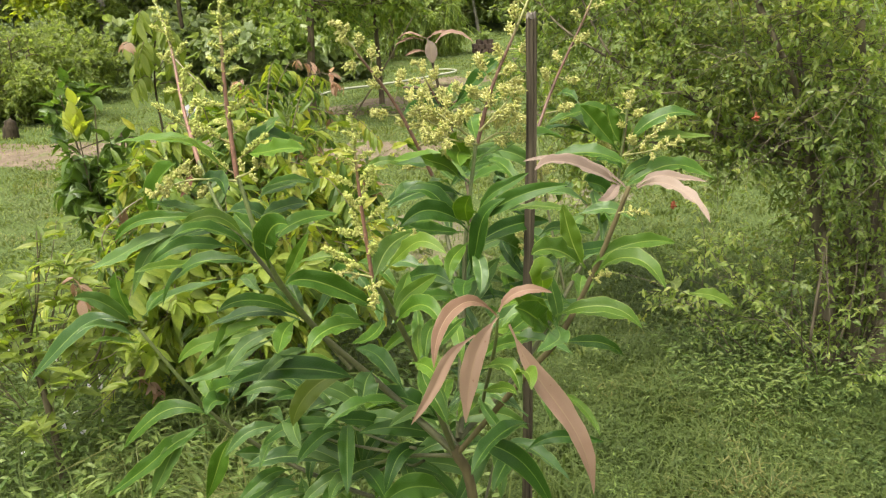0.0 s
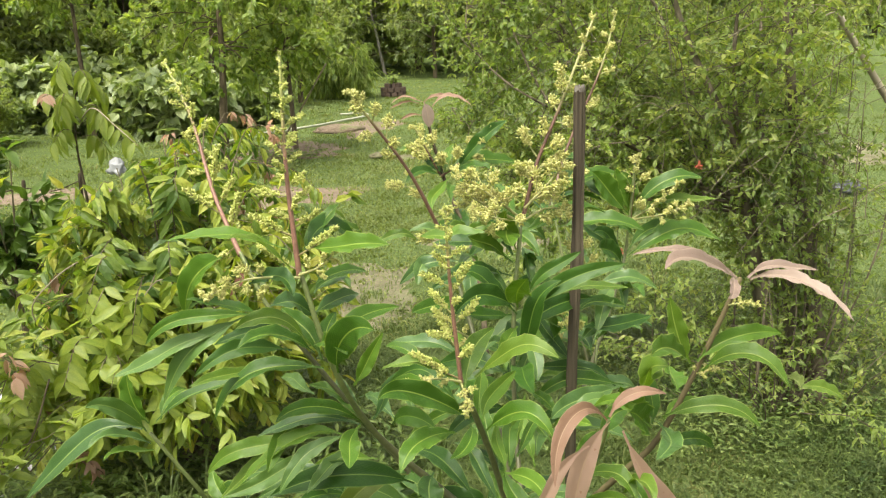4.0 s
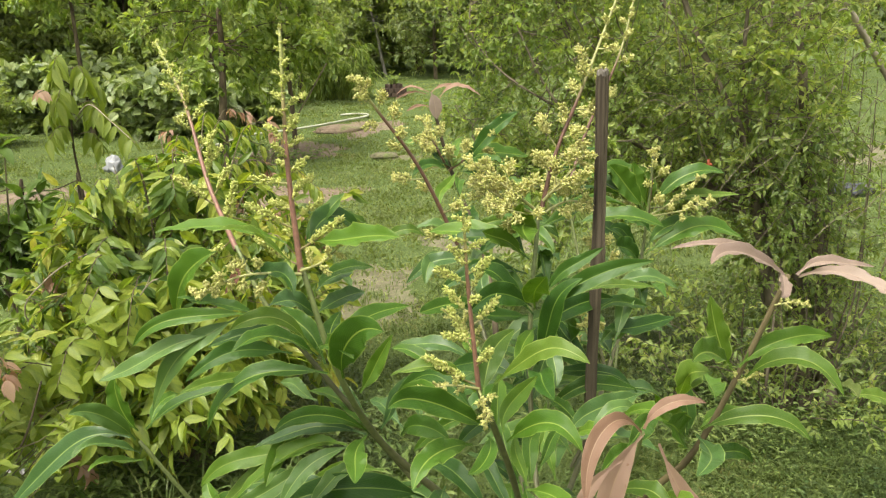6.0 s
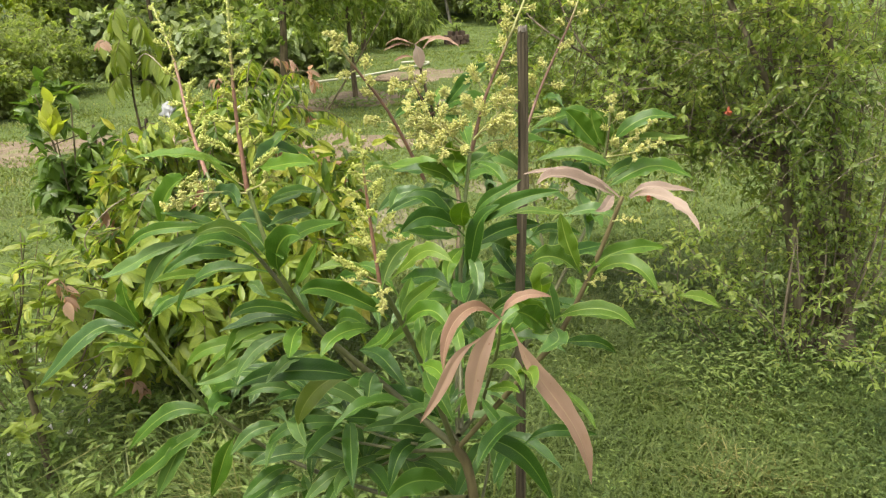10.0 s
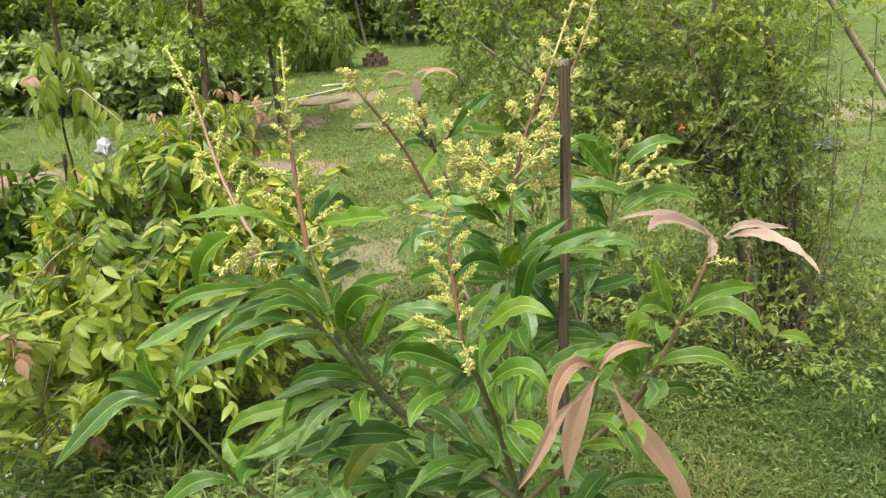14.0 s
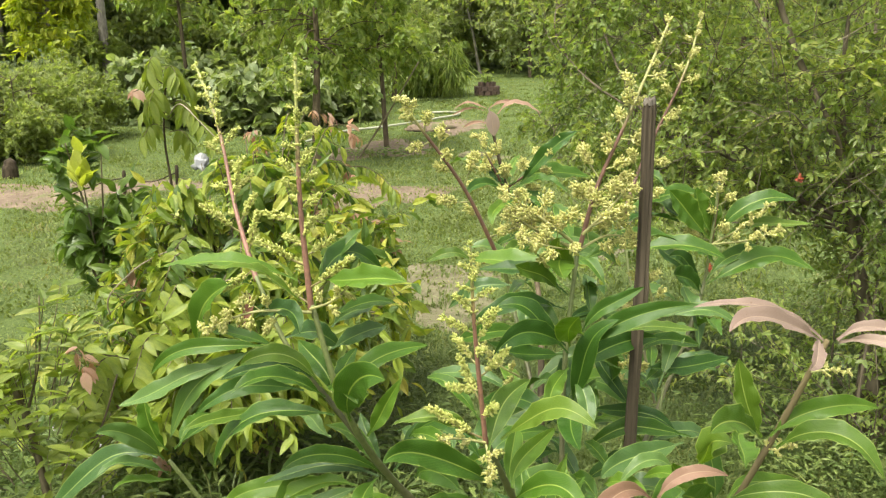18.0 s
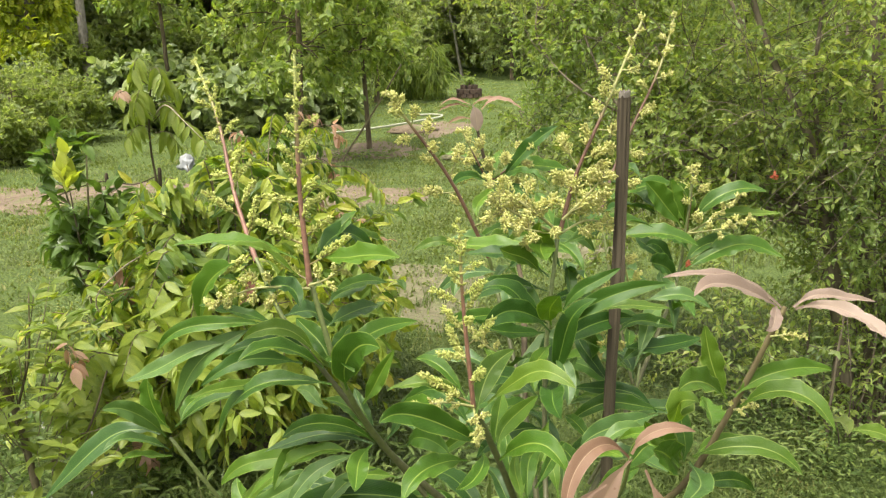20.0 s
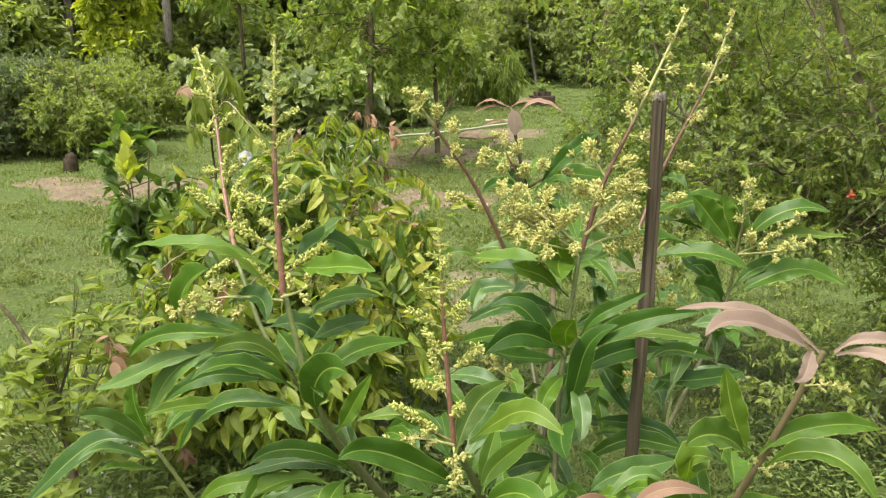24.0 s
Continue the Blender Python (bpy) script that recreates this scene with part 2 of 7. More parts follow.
def mango_leaf_material(name, stops, rib, rough=0.38, through_light=0.28, glow=(1.4, 1.6, 0.45), spec=0.5):
    """A mango leaf: pale midrib and side veins laid along the blade."""
    m, t, n, l, bsdf, out = nodes_of(name)
    pick = n.new("ShaderNodeObjectInfo").outputs["Random"]
    big = noise_fac(t, 9, 3)
    fac = math_node(t, "ADD", math_node(t, "MULTIPLY", pick, 0.7), math_node(t, "MULTIPLY_ADD", big, 1.0, -0.35))
    col = ramp(t, fac, stops)
    uvn = n.new("ShaderNodeUVMap")
    sep = n.new("ShaderNodeSeparateXYZ")
    l.new(uvn.outputs[0], sep.inputs[0])
    u = math_node(t, "ABSOLUTE", math_node(t, "SUBTRACT", sep.outputs[0], 0.5))
    line = math_node(t, "MULTIPLY_ADD", u, 1.1, math_node(t, "MULTIPLY", sep.outputs[1], -1.0))
    wave = math_node(t, "SINE", math_node(t, "MULTIPLY", line, 105.0))
    vein = math_node(t, "MULTIPLY", math_node(t, "GREATER_THAN", wave, 0.86), 0.13)
    col = mixed(t, vein, col, rib)
    ribs = n.new("ShaderNodeMapRange")
    l.new(u, ribs.inputs[0])
    ribs.inputs[1].default_value, ribs.inputs[2].default_value = 0.008, 0.03
    ribs.inputs[3].default_value, ribs.inputs[4].default_value = 0.72, 0.0
    col = mixed(t, ribs.outputs[0], col, rib)
    spots = ramp(t, noise_fac(t, 170, 2), [(0.26, (0.55, 0.45, 0.3)), (0.3, (1, 1, 1))])
    col = mixed(t, 0.5, col, mixed(t, 1.0, col, spots, "MULTIPLY"))
    edge = n.new("ShaderNodeMapRange")
    l.new(u, edge.inputs[0])
    edge.inputs[1].default_value, edge.inputs[2].default_value = 0.455, 0.49
    edge.inputs[3].default_value, edge.inputs[4].default_value = 0.0, 0.6
    col = mixed(t, edge.outputs[0], col, rib)
    l.new(col, bsdf.inputs["Base Color"])
    bump = n.new("ShaderNodeBump")
    bump.inputs["Strength"].default_value, bump.inputs["Distance"].default_value = 0.45, 0.0015
    l.new(math_node(t, "ADD", math_node(t, "MULTIPLY", wave, 0.05), math_node(t, "MULTIPLY", noise_fac(t, 90, 3), 1.1)), bump.inputs["Height"])
    l.new(bump.outputs[0], bsdf.inputs["Normal"])
    bsdf.inputs["Roughness"].default_value = rough
    bsdf.inputs["Specular IOR Level"].default_value = spec
    tr = n.new("ShaderNodeBsdfTranslucent")
    l.new(mixed(t, 1.0, col, glow, "MULTIPLY"), tr.inputs[0])
    mx = n.new("ShaderNodeMixShader")
    mx.inputs[0].default_value = through_light
    l.new(bsdf.outputs[0], mx.inputs[1])
    l.new(tr.outputs[0], mx.inputs[2])
    l.new(mx.outputs[0], out.inputs[0])
    return m


def plain_material(name, a, b, scale=40, rough=0.6, metal=0.0, bump=0.3):
    m, t, n, l, bsdf, out = nodes_of(name)
    f = noise_fac(t, scale, 5)
    g = noise_fac(t, scale * 0.12, 3)
    fac = math_node(t, "ADD", math_node(t, "MULTIPLY", f, 0.5), math_node(t, "MULTIPLY", g, 0.5))
    l.new(ramp(t, fac, [(0.35, a), (0.65, b)]), bsdf.inputs["Base Color"])
    bsdf.inputs["Roughness"].default_value, bsdf.inputs["Metallic"].default_value = rough, metal
    bp = n.new("ShaderNodeBump")
    bp.inputs["Strength"].default_value, bp.inputs["Distance"].default_value = bump, 0.01
    l.new(f, bp.inputs["Height"])
    l.new(bp.outputs[0], bsdf.inputs["Normal"])
    return m


def soil_material(name, a, b):
    """Bare earth, clods and all, with a thin green growth here and there."""
    m, t, n, l, bsdf, out = nodes_of(name)
    fine, mid, wide = noise_fac(t, 26, 6), noise_fac(t, 5, 5), noise_fac(t, 1.7, 5, "Object", 0.7)
    earth = ramp(t, math_node(t, "ADD", math_node(t, "MULTIPLY", fine, 0.5), math_node(t, "MULTIPLY", mid, 0.5)), [(0.36, a), (0.64, b)])
    moss = ramp(t, fine, [(0.3, (0.05, 0.08, 0.018)), (0.7, (0.135, 0.18, 0.045))])
    cover = ramp(t, math_node(t, "ADD", math_node(t, "MULTIPLY", wide, 0.65), math_node(t, "MULTIPLY", mid, 0.35)), [(0.54, (0, 0, 0)), (0.63, (0.8, 0.8, 0.8))])
    l.new(mixed(t, cover, earth, moss), bsdf.inputs["Base Color"])
    bsdf.inputs["Roughness"].default_value = 0.97
    bsdf.inputs["Specular IOR Level"].default_value = 0.2
    bp = n.new("ShaderNodeBump")
    bp.inputs["Strength"].default_value, bp.inputs["Distance"].default_value = 0.9, 0.02
    l.new(math_node(t, "ADD", fine, mid), bp.inputs["Height"])
    l.new(bp.outputs[0], bsdf.inputs["Normal"])
    return m


def stalk_material(name, low, high, turn=0.45, full=0.8):
    m, t, n, l, bsdf, out = nodes_of(name)
    sep = n.new("ShaderNodeSeparateXYZ")
    l.new(n.new("ShaderNodeUVMap").outputs[0], sep.inputs[0])
    col = ramp(t, sep.outputs[1], [(turn, low), (full, high)])
    col = mixed(t, 1.0, col, ramp(t, noise_fac(t, 150, 4), [(0.3, (0.7, 0.7, 0.7)), (0.7, (1.15, 1.15, 1.15))]), "MULTIPLY")
    l.new(col, bsdf.inputs["Base Color"])
    bsdf.inputs["Roughness"].default_value = 0.5
    return m


MANGO = {
    "g": mango_leaf_material("mango_leaf_green", [(0.1, (0.03, 0.08, 0.009)), (0.5, (0.056, 0.128, 0.012)), (0.9, (0.096, 0.18, 0.018))], (0.27, 0.35, 0.07), 0.36, 0.2, (1.4, 1.5, 0.3), 0.24),
    "d": mango_leaf_material("mango_leaf_dark", [(0.1, (0.017, 0.054, 0.007)), (0.5, (0.031, 0.083, 0.01)), (0.9, (0.052, 0.115, 0.014))], (0.17, 0.25, 0.045), 0.38, 0.14, (1.4, 1.5, 0.3), 0.22),
    # Blue-grey sheen of the sky partly mixed into this green, besides the gloss.
    "p": mango_leaf_material("mango_leaf_sheen", [(0.1, (0.035, 0.086, 0.019)), (0.5, (0.058, 0.122, 0.026)), (0.9, (0.088, 0.163, 0.034))], (0.26, 0.34, 0.09), 0.34, 0.14, (1.4, 1.5, 0.3), 0.34),
    "y": mango_leaf_material("mango_leaf_young", [(0.1, (0.054, 0.115, 0.012)), (0.5, (0.082, 0.153, 0.015)), (0.9, (0.12, 0.195, 0.022))], (0.34, 0.41, 0.11), 0.42, 0.32, (1.4, 1.5, 0.4), 0.32),
    "o": mango_leaf_material("mango_leaf_olive", [(0.1, (0.08, 0.11, 0.016)), (0.9, (0.12, 0.16, 0.024))], (0.24, 0.26, 0.08), 0.5),
    "r": mango_leaf_material("mango_leaf_flush", [(0.1, (0.20, 0.115, 0.07)), (0.5, (0.275, 0.168, 0.112)), (0.9, (0.37, 0.245, 0.18))], (0.42, 0.30, 0.19), 0.55, 0.28, (1.15, 0.9, 0.75), 0.3),
    "q": mango_leaf_material("mango_leaf_pale_flush", [(0.1, (0.215, 0.15, 0.113)), (0.5, (0.265, 0.195, 0.15)), (0.9, (0.32, 0.248, 0.195))], (0.40, 0.31, 0.22), 0.5, 0.2, (1.1, 0.95, 0.85), 0.35),
}
mango_bark = bark_material("mango_bark", (0.045, 0.037, 0.019), (0.16, 0.13, 0.064), 60)
mango_twig = stalk_material("mango_twig", (0.10, 0.10, 0.042), (0.135, 0.165, 0.05))
panicle_stalk = stalk_material("panicle_stalk", (0.15, 0.078, 0.05), (0.33, 0.33, 0.12), 0.6, 0.74)
panicle_stalk_green = stalk_material("panicle_stalk_green", (0.225, 0.112, 0.075), (0.29, 0.31, 0.09), 0.55, 0.85)
flower_mat = leaf_material("mango_flower", [(0.1, (0.37, 0.43, 0.12)), (0.45, (0.54, 0.57, 0.19)), (0.85, (0.68, 0.68, 0.30)), (1.0, (0.64, 0.56, 0.23))], 0.6, 0.3, True, 0.3, None, (1.2, 1.2, 0.6))
bud_mat = leaf_material("mango_bud", [(0.1, (0.34, 0.42, 0.10)), (0.45, (0.48, 0.55, 0.15)), (0.85, (0.62, 0.65, 0.23)), (1.0, (0.60, 0.55, 0.22))], 0.6, 0.3, True, 0.3, None, (1.2, 1.2, 0.6))
stake_wood = bark_material("weathered_stake", (0.02, 0.016, 0.011), (0.135, 0.108, 0.074), 150, 0.95, 0.03, (0.36, 0.62))
stake_top = bark_material("bleached_wood", (0.10, 0.085, 0.07), (0.26, 0.23, 0.19), 120, 0.85, 0.06)
grey_bark = bark_material("grey_bark", (0.12, 0.105, 0.09), (0.30, 0.27, 0.23), 25)
brown_bark = bark_material("brown_bark", (0.042, 0.034, 0.02), (0.155, 0.122, 0.076), 30)
twig_bark = bark_material("twig_bark", (0.06, 0.05, 0.028), (0.19, 0.16, 0.095), 60)
pom_bark = bark_material("pomegranate_bark", (0.065, 0.054, 0.034), (0.205, 0.17, 0.115), 30)
pole_mat = bark_material("pale_pole", (0.26, 0.22, 0.16), (0.46, 0.40, 0.31), 20)
pom_leaf = leaf_material("pomegranate_leaf", [(0.05, (0.072, 0.118, 0.042)), (0.4, (0.155, 0.222, 0.072)), (0.75, (0.245, 0.315, 0.105)), (0.95, (0.35, 0.395, 0.14))], 0.36, 0.56)
pom_young = leaf_material("pomegranate_young_leaf", [(0.1, (0.15, 0.23, 0.06)), (0.6, (0.235, 0.315, 0.085)), (0.95, (0.345, 0.39, 0.12))], 0.38, 0.54)
red_petal = leaf_material("red_petal", [(0.1, (0.42, 0.12, 0.06)), (0.9, (0.50, 0.19, 0.10))], 0.5, 0.3, True, 0.3, None, (1.2, 0.7, 0.7))
star_leaf = leaf_material("bush_leaf", [(0.05, (0.05, 0.105, 0.016)), (0.35, (0.143, 0.22, 0.032)), (0.7, (0.265, 0.33, 0.047)), (0.95, (0.43, 0.415, 0.085))], 0.42, 0.4, True, 0.33)
star_flush = leaf_material("bush_flush_leaf", [(0.1, (0.44, 0.275, 0.205)), (0.5, (0.45, 0.325, 0.215)), (0.9, (0.40, 0.37, 0.14))], 0.45, 0.6, True, 0.4, None, (1.15, 0.95, 0.8))
guava_leaf = leaf_material("guava_leaf", [(0.05, (0.095, 0.155, 0.026)), (0.45, (0.18, 0.25, 0.044)), (0.9, (0.30, 0.345, 0.07))], 0.42, 0.45)
citrus_leaf = leaf_material("citrus_leaf", [(0.1, (0.06, 0.125, 0.024)), (0.9, (0.15, 0.235, 0.05))], 0.3, 0.38)
citrus_young = leaf_material("citrus_young_leaf", [(0.1, (0.30, 0.38, 0.06)), (0.9, (0.48, 0.52, 0.11))], 0.4, 0.4)
wood_dark = leaf_material("wood_leaf_dark", [(0.1, (0.13, 0.18, 0.08)), (0.5, (0.20, 0.255, 0.11)), (0.9, (0.28, 0.335, 0.15))], 0.5, 0.58)
hedge_leaf = leaf_material("hedge_leaf", [(0.1, (0.085, 0.135, 0.066)), (0.5, (0.14, 0.195, 0.095)), (0.9, (0.21, 0.265, 0.13))], 0.45, 0.48)
weed_leaf = leaf_material("weed_leaf", [(0.1, (0.075, 0.135, 0.032)), (0.5, (0.135, 0.205, 0.055)), (0.9, (0.21, 0.285, 0.085))], 0.45, 0.42, True, 0.3)
# Darker copy of the weed green; the pomegranate's shade is put into it.
shaded_weed = leaf_material("shaded_weed_leaf", [(0.1, (0.035, 0.07, 0.018)), (0.5, (0.07, 0.115, 0.03)), (0.9, (0.125, 0.175, 0.05))], 0.5, 0.36, True, 0.25)
post_wood = bark_material("post_wood", (0.02, 0.016, 0.01), (0.075, 0.058, 0.036), 40)
wood_yellow = leaf_material("wood_leaf_yellow", [(0.1, (0.19, 0.26, 0.03)), (0.5, (0.30, 0.37, 0.04)), (0.9, (0.42, 0.46, 0.06))], 0.45, 0.5)
wood_mid = leaf_material("wood_leaf_mid", [(0.1, (0.15, 0.205, 0.07)), (0.5, (0.225, 0.29, 0.10)), (0.9, (0.305, 0.37, 0.13))], 0.5, 0.58)
wood_bright = leaf_material("wood_leaf_bright", [(0.1, (0.105, 0.17, 0.036)), (0.5, (0.185, 0.265, 0.058)), (0.9, (0.28, 0.35, 0.085))], 0.45, 0.5)
blue_leaf = leaf_material("broad_leaf", [(0.1, (0.16, 0.22, 0.10)), (0.5, (0.255, 0.33, 0.15)), (0.9, (0.36, 0.43, 0.21))], 0.36, 0.45)
# Two grass greens: the blades further off are paler.
grass_mat = leaf_material("near_grass_blade", [(0.05, (0.06, 0.097, 0.026)), (0.45, (0.092, 0.136, 0.035)), (0.85, (0.122, 0.17, 0.045)), (1.0, (0.21, 0.215, 0.08))], 0.5, 0.4)
far_grass_mat = leaf_material("far_grass_blade", [(0.05, (0.11, 0.15, 0.046)), (0.45, (0.148, 0.197, 0.06)), (0.85, (0.185, 0.23, 0.075)), (1.0, (0.26, 0.26, 0.12))], 0.5, 0.45)
soil_mat = soil_material("bare_soil", (0.105, 0.08, 0.052), (0.255, 0.195, 0.138))
silt_mat = soil_material("grey_silt", (0.105, 0.10, 0.052), (0.20, 0.18, 0.11))
pipe_mat = plain_material("pale_pipe", (0.30, 0.31, 0.21), (0.46, 0.46, 0.35), 12, 0.6, 0, 0.1)
pale_twig = bark_material("pale_twig", (0.16, 0.13, 0.08), (0.32, 0.27, 0.19), 50)
brick_mat = plain_material("mossy_brick", (0.04, 0.03, 0.02), (0.11, 0.07, 0.05), 12, 0.9, 0, 0.8)
white_plastic = plain_material("white_plastic", (0.22, 0.23, 0.23), (0.36, 0.37, 0.37), 14, 0.6, 0, 0.5)
scrap_white = plain_material("scrap_white", (0.3, 0.31, 0.31), (0.56, 0.56, 0.56), 20, 0.5, 0, 0.6)
dark_plastic = plain_material("dark_plastic", (0.02, 0.022, 0.025), (0.07, 0.075, 0.085), 8, 0.35, 0, 0.3)
white_petal = leaf_material("white_petal", [(0.1, (0.70, 0.72, 0.70)), (0.9, (0.82, 0.82, 0.80))], 0.6, 0.3, True, 0.3, None, (1, 1, 1))
dead_leaf = leaf_material("dead_leaf", [(0.1, (0.06, 0.03, 0.02)), (0.9, (0.16, 0.08, 0.045))], 0.7, 0.1, False, 0.2, None, (1, 0.8, 0.6))
fly_mat = plain_material("fly_shell", (0.008, 0.008, 0.012), (0.03, 0.032, 0.045), 300, 0.25, 0, 0.1)


def ground_material():
    m, t, n, l, bsdf, out = nodes_of("meadow")
    a, b, c = noise_fac(t, 0.35, 6), noise_fac(t, 3.5, 6), noise_fac(t, 45, 6)
    f = math_node(t, "ADD", math_node(t, "MULTIPLY", a, 0.5), math_node(t, "MULTIPLY", b, 0.5))
    green = ramp(t, c, [(0.3, (0.05, 0.08, 0.02)), (0.5, (0.088, 0.127, 0.032)), (0.72, (0.138, 0.176, 0.05))])
    dry = ramp(t, c, [(0.3, (0.08, 0.085, 0.035)), (0.7, (0.16, 0.17, 0.07))])
    l.new(mixed(t, ramp(t, f, [(0.54, (0, 0, 0)), (0.66, (0.6, 0.6, 0.6))]), green, dry), bsdf.inputs["Base Color"])
    bsdf.inputs["Roughness"].default_value = 0.95
    bsdf.inputs["Specular IOR Level"].default_value = 0.2
    bp = n.new("ShaderNodeBump")
    bp.inputs["Strength"].default_value, bp.inputs["Distance"].default_value = 1.0, 0.03
    l.new(math_node(t, "ADD", c, b), bp.inputs["Height"])
    l.new(bp.outputs[0], bsdf.inputs["Normal"])
    return m


meadow = ground_material()


# ---- ground ----
def swell(x, y):
    """The height of the meadow: gentle unevenness."""
    return 0.012 * np.sin(x * 2.1 + 0.7) * np.cos(y * 1.7) + 0.02 * np.sin(x * 0.6 + y * 0.45)


def ground():
    xs = np.concatenate([[-700, -300, -120, -60], np.linspace(-30, 30, 121), [60, 120, 300, 700]])
    ys = np.concatenate([[-700, -300, -100, -30], np.linspace(-10, 60, 141), [90, 150, 300, 900]])
    gx, gy = np.meshgrid(xs, ys)
    near = np.exp(-((np.hypot(gx, gy - 10) / 45) ** 4))
    v = np.stack([gx, gy, swell(gx, gy) * near], -1).reshape(-1, 3)
    w = len(xs)
    i = np.arange((len(ys) - 1) * (w - 1))
    r, c = i // (w - 1), i % (w - 1)
    q = np.stack([r * w + c, r * w + c + 1, (r + 1) * w + c + 1, (r + 1) * w + c], 1)
    ob = part("ground", mesh_arrays("ground", v, q, None, True), meadow)
    return tagged(ob, "grassy orchard ground, green with dry patches", "ground", "", "structure")


ground()


def patch(at, rx, ry, material, label, seed, name="soil_patch"):
    """A bare patch: a low, uneven mound that thins out to a ragged rim."""
    rng = np.random.default_rng(seed)
    n, rings = 40, 7
    ph = rng.uniform(0, 6.28, 5)
    a = np.linspace(0, 2 * np.pi, n, endpoint=False)
    rag = 1 + 0.2 * np.sin(2 * a + ph[0]) + 0.18 * np.sin(3 * a + ph[1]) + 0.14 * np.sin(5 * a + ph[2]) + 0.1 * np.sin(9 * a + ph[3]) + rng.uniform(-0.05, 0.05, n)
    vs = [(at[0], at[1], swell(at[0], at[1]) + 0.006)]
    for k in range(1, rings + 1):
        s = k / rings
        x, y = at[0] + rx * rag * s * np.cos(a), at[1] + ry * rag * s * np.sin(a)
        z = swell(x, y) + 0.006 * (1 - s ** 3) - (0.02 if k == rings else 0) + rng.uniform(-0.003, 0.003, n) * (k < rings)
        vs += list(zip(x, y, z))
    fs = [(0, 1 + i, 1 + (i + 1) % n) for i in range(n)]
    for k in range(rings - 1):
        for i in range(n):
            p, q = 1 + k * n + i, 1 + k * n + (i + 1) % n
            fs += [(p, p + n, q + n), (p, q + n, q)]
    ob = part(name, mesh_arrays(name, vs, fs, None, True), material, None, "", (at[0], at[1], 0))
    return tagged(ob, label, "soil", "bare patches in the grass", "structure")


# ---- growing plants ----
def branch(rng, wood, leaf, p, d, length, r, twigs, twig_len, per_twig, leaf_len, leaf_w, sag=0.3, spread=0.9, hang=0.4, bare=0.25, wobble=0.18, flat=0.6, fold=0.22):
    """One limb with its twigs and their leaves. Returns the limb's end."""
    p, d = np.array(p, float), np.array(d, float)
    d /= np.linalg.norm(d)
    line, way = [p.copy()], []
    steps = 5
    for i in range(steps):
        d = d + np.array([0, 0, -sag / steps]) + rng.normal(size=3) * wobble
        d /= np.linalg.norm(d)
        p = p + d * length / steps
        line.append(p.copy())
        way.append(d.copy())
    if wood is not None and r > 0:
        wood.tube([tuple(q) for q in line], r, r * 0.35, 5, 2)
    line, way = np.array(line), np.array(way)
    if twigs <= 0:
        return line[-1]
    s = rng.uniform(bare, 1.0, twigs) * steps
    s[0] = steps * 0.999
    i = np.minimum(s.astype(int), steps - 1)
    start = line[i] + (line[i + 1] - line[i]) * (s - i)[:, None]
    td = way[i] * 0.7 + unit(rng, twigs) * spread
    td /= np.linalg.norm(td, axis=1, keepdims=True)
    tl = twig_len * rng.uniform(0.5, 1.25, twigs)
    end = start + td * tl[:, None] + np.array([0, 0, -0.25]) * tl[:, None] * hang
    if wood is not None and r > 0:
        for a, b in zip(start, end):
            wood.tube([tuple(a), tuple(b)], max(r * 0.25, 0.0012), max(r * 0.1, 0.0007), 3, 1)
    u = rng.uniform(0.1, 1.05, (twigs, per_twig))
    pos = (start[:, None] + (end - start)[:, None] * u[..., None]).reshape(-1, 3)
    ld = np.repeat(td, per_twig, 0) * 0.55 + unit(rng, len(pos)) * 0.9 + np.array([0, 0, -hang])
    nn = np.array([0, -0.15, 1.0]) + unit(rng, len(pos)) * flat
    ll = leaf_len * rng.uniform(0.6, 1.25, len(pos))
    leaf.leaves(pos, ld, nn, ll, ll * leaf_w * rng.uniform(0.8, 1.2, len(pos)), fold, 0.12 + 0.1 * hang)
    return line[-1]


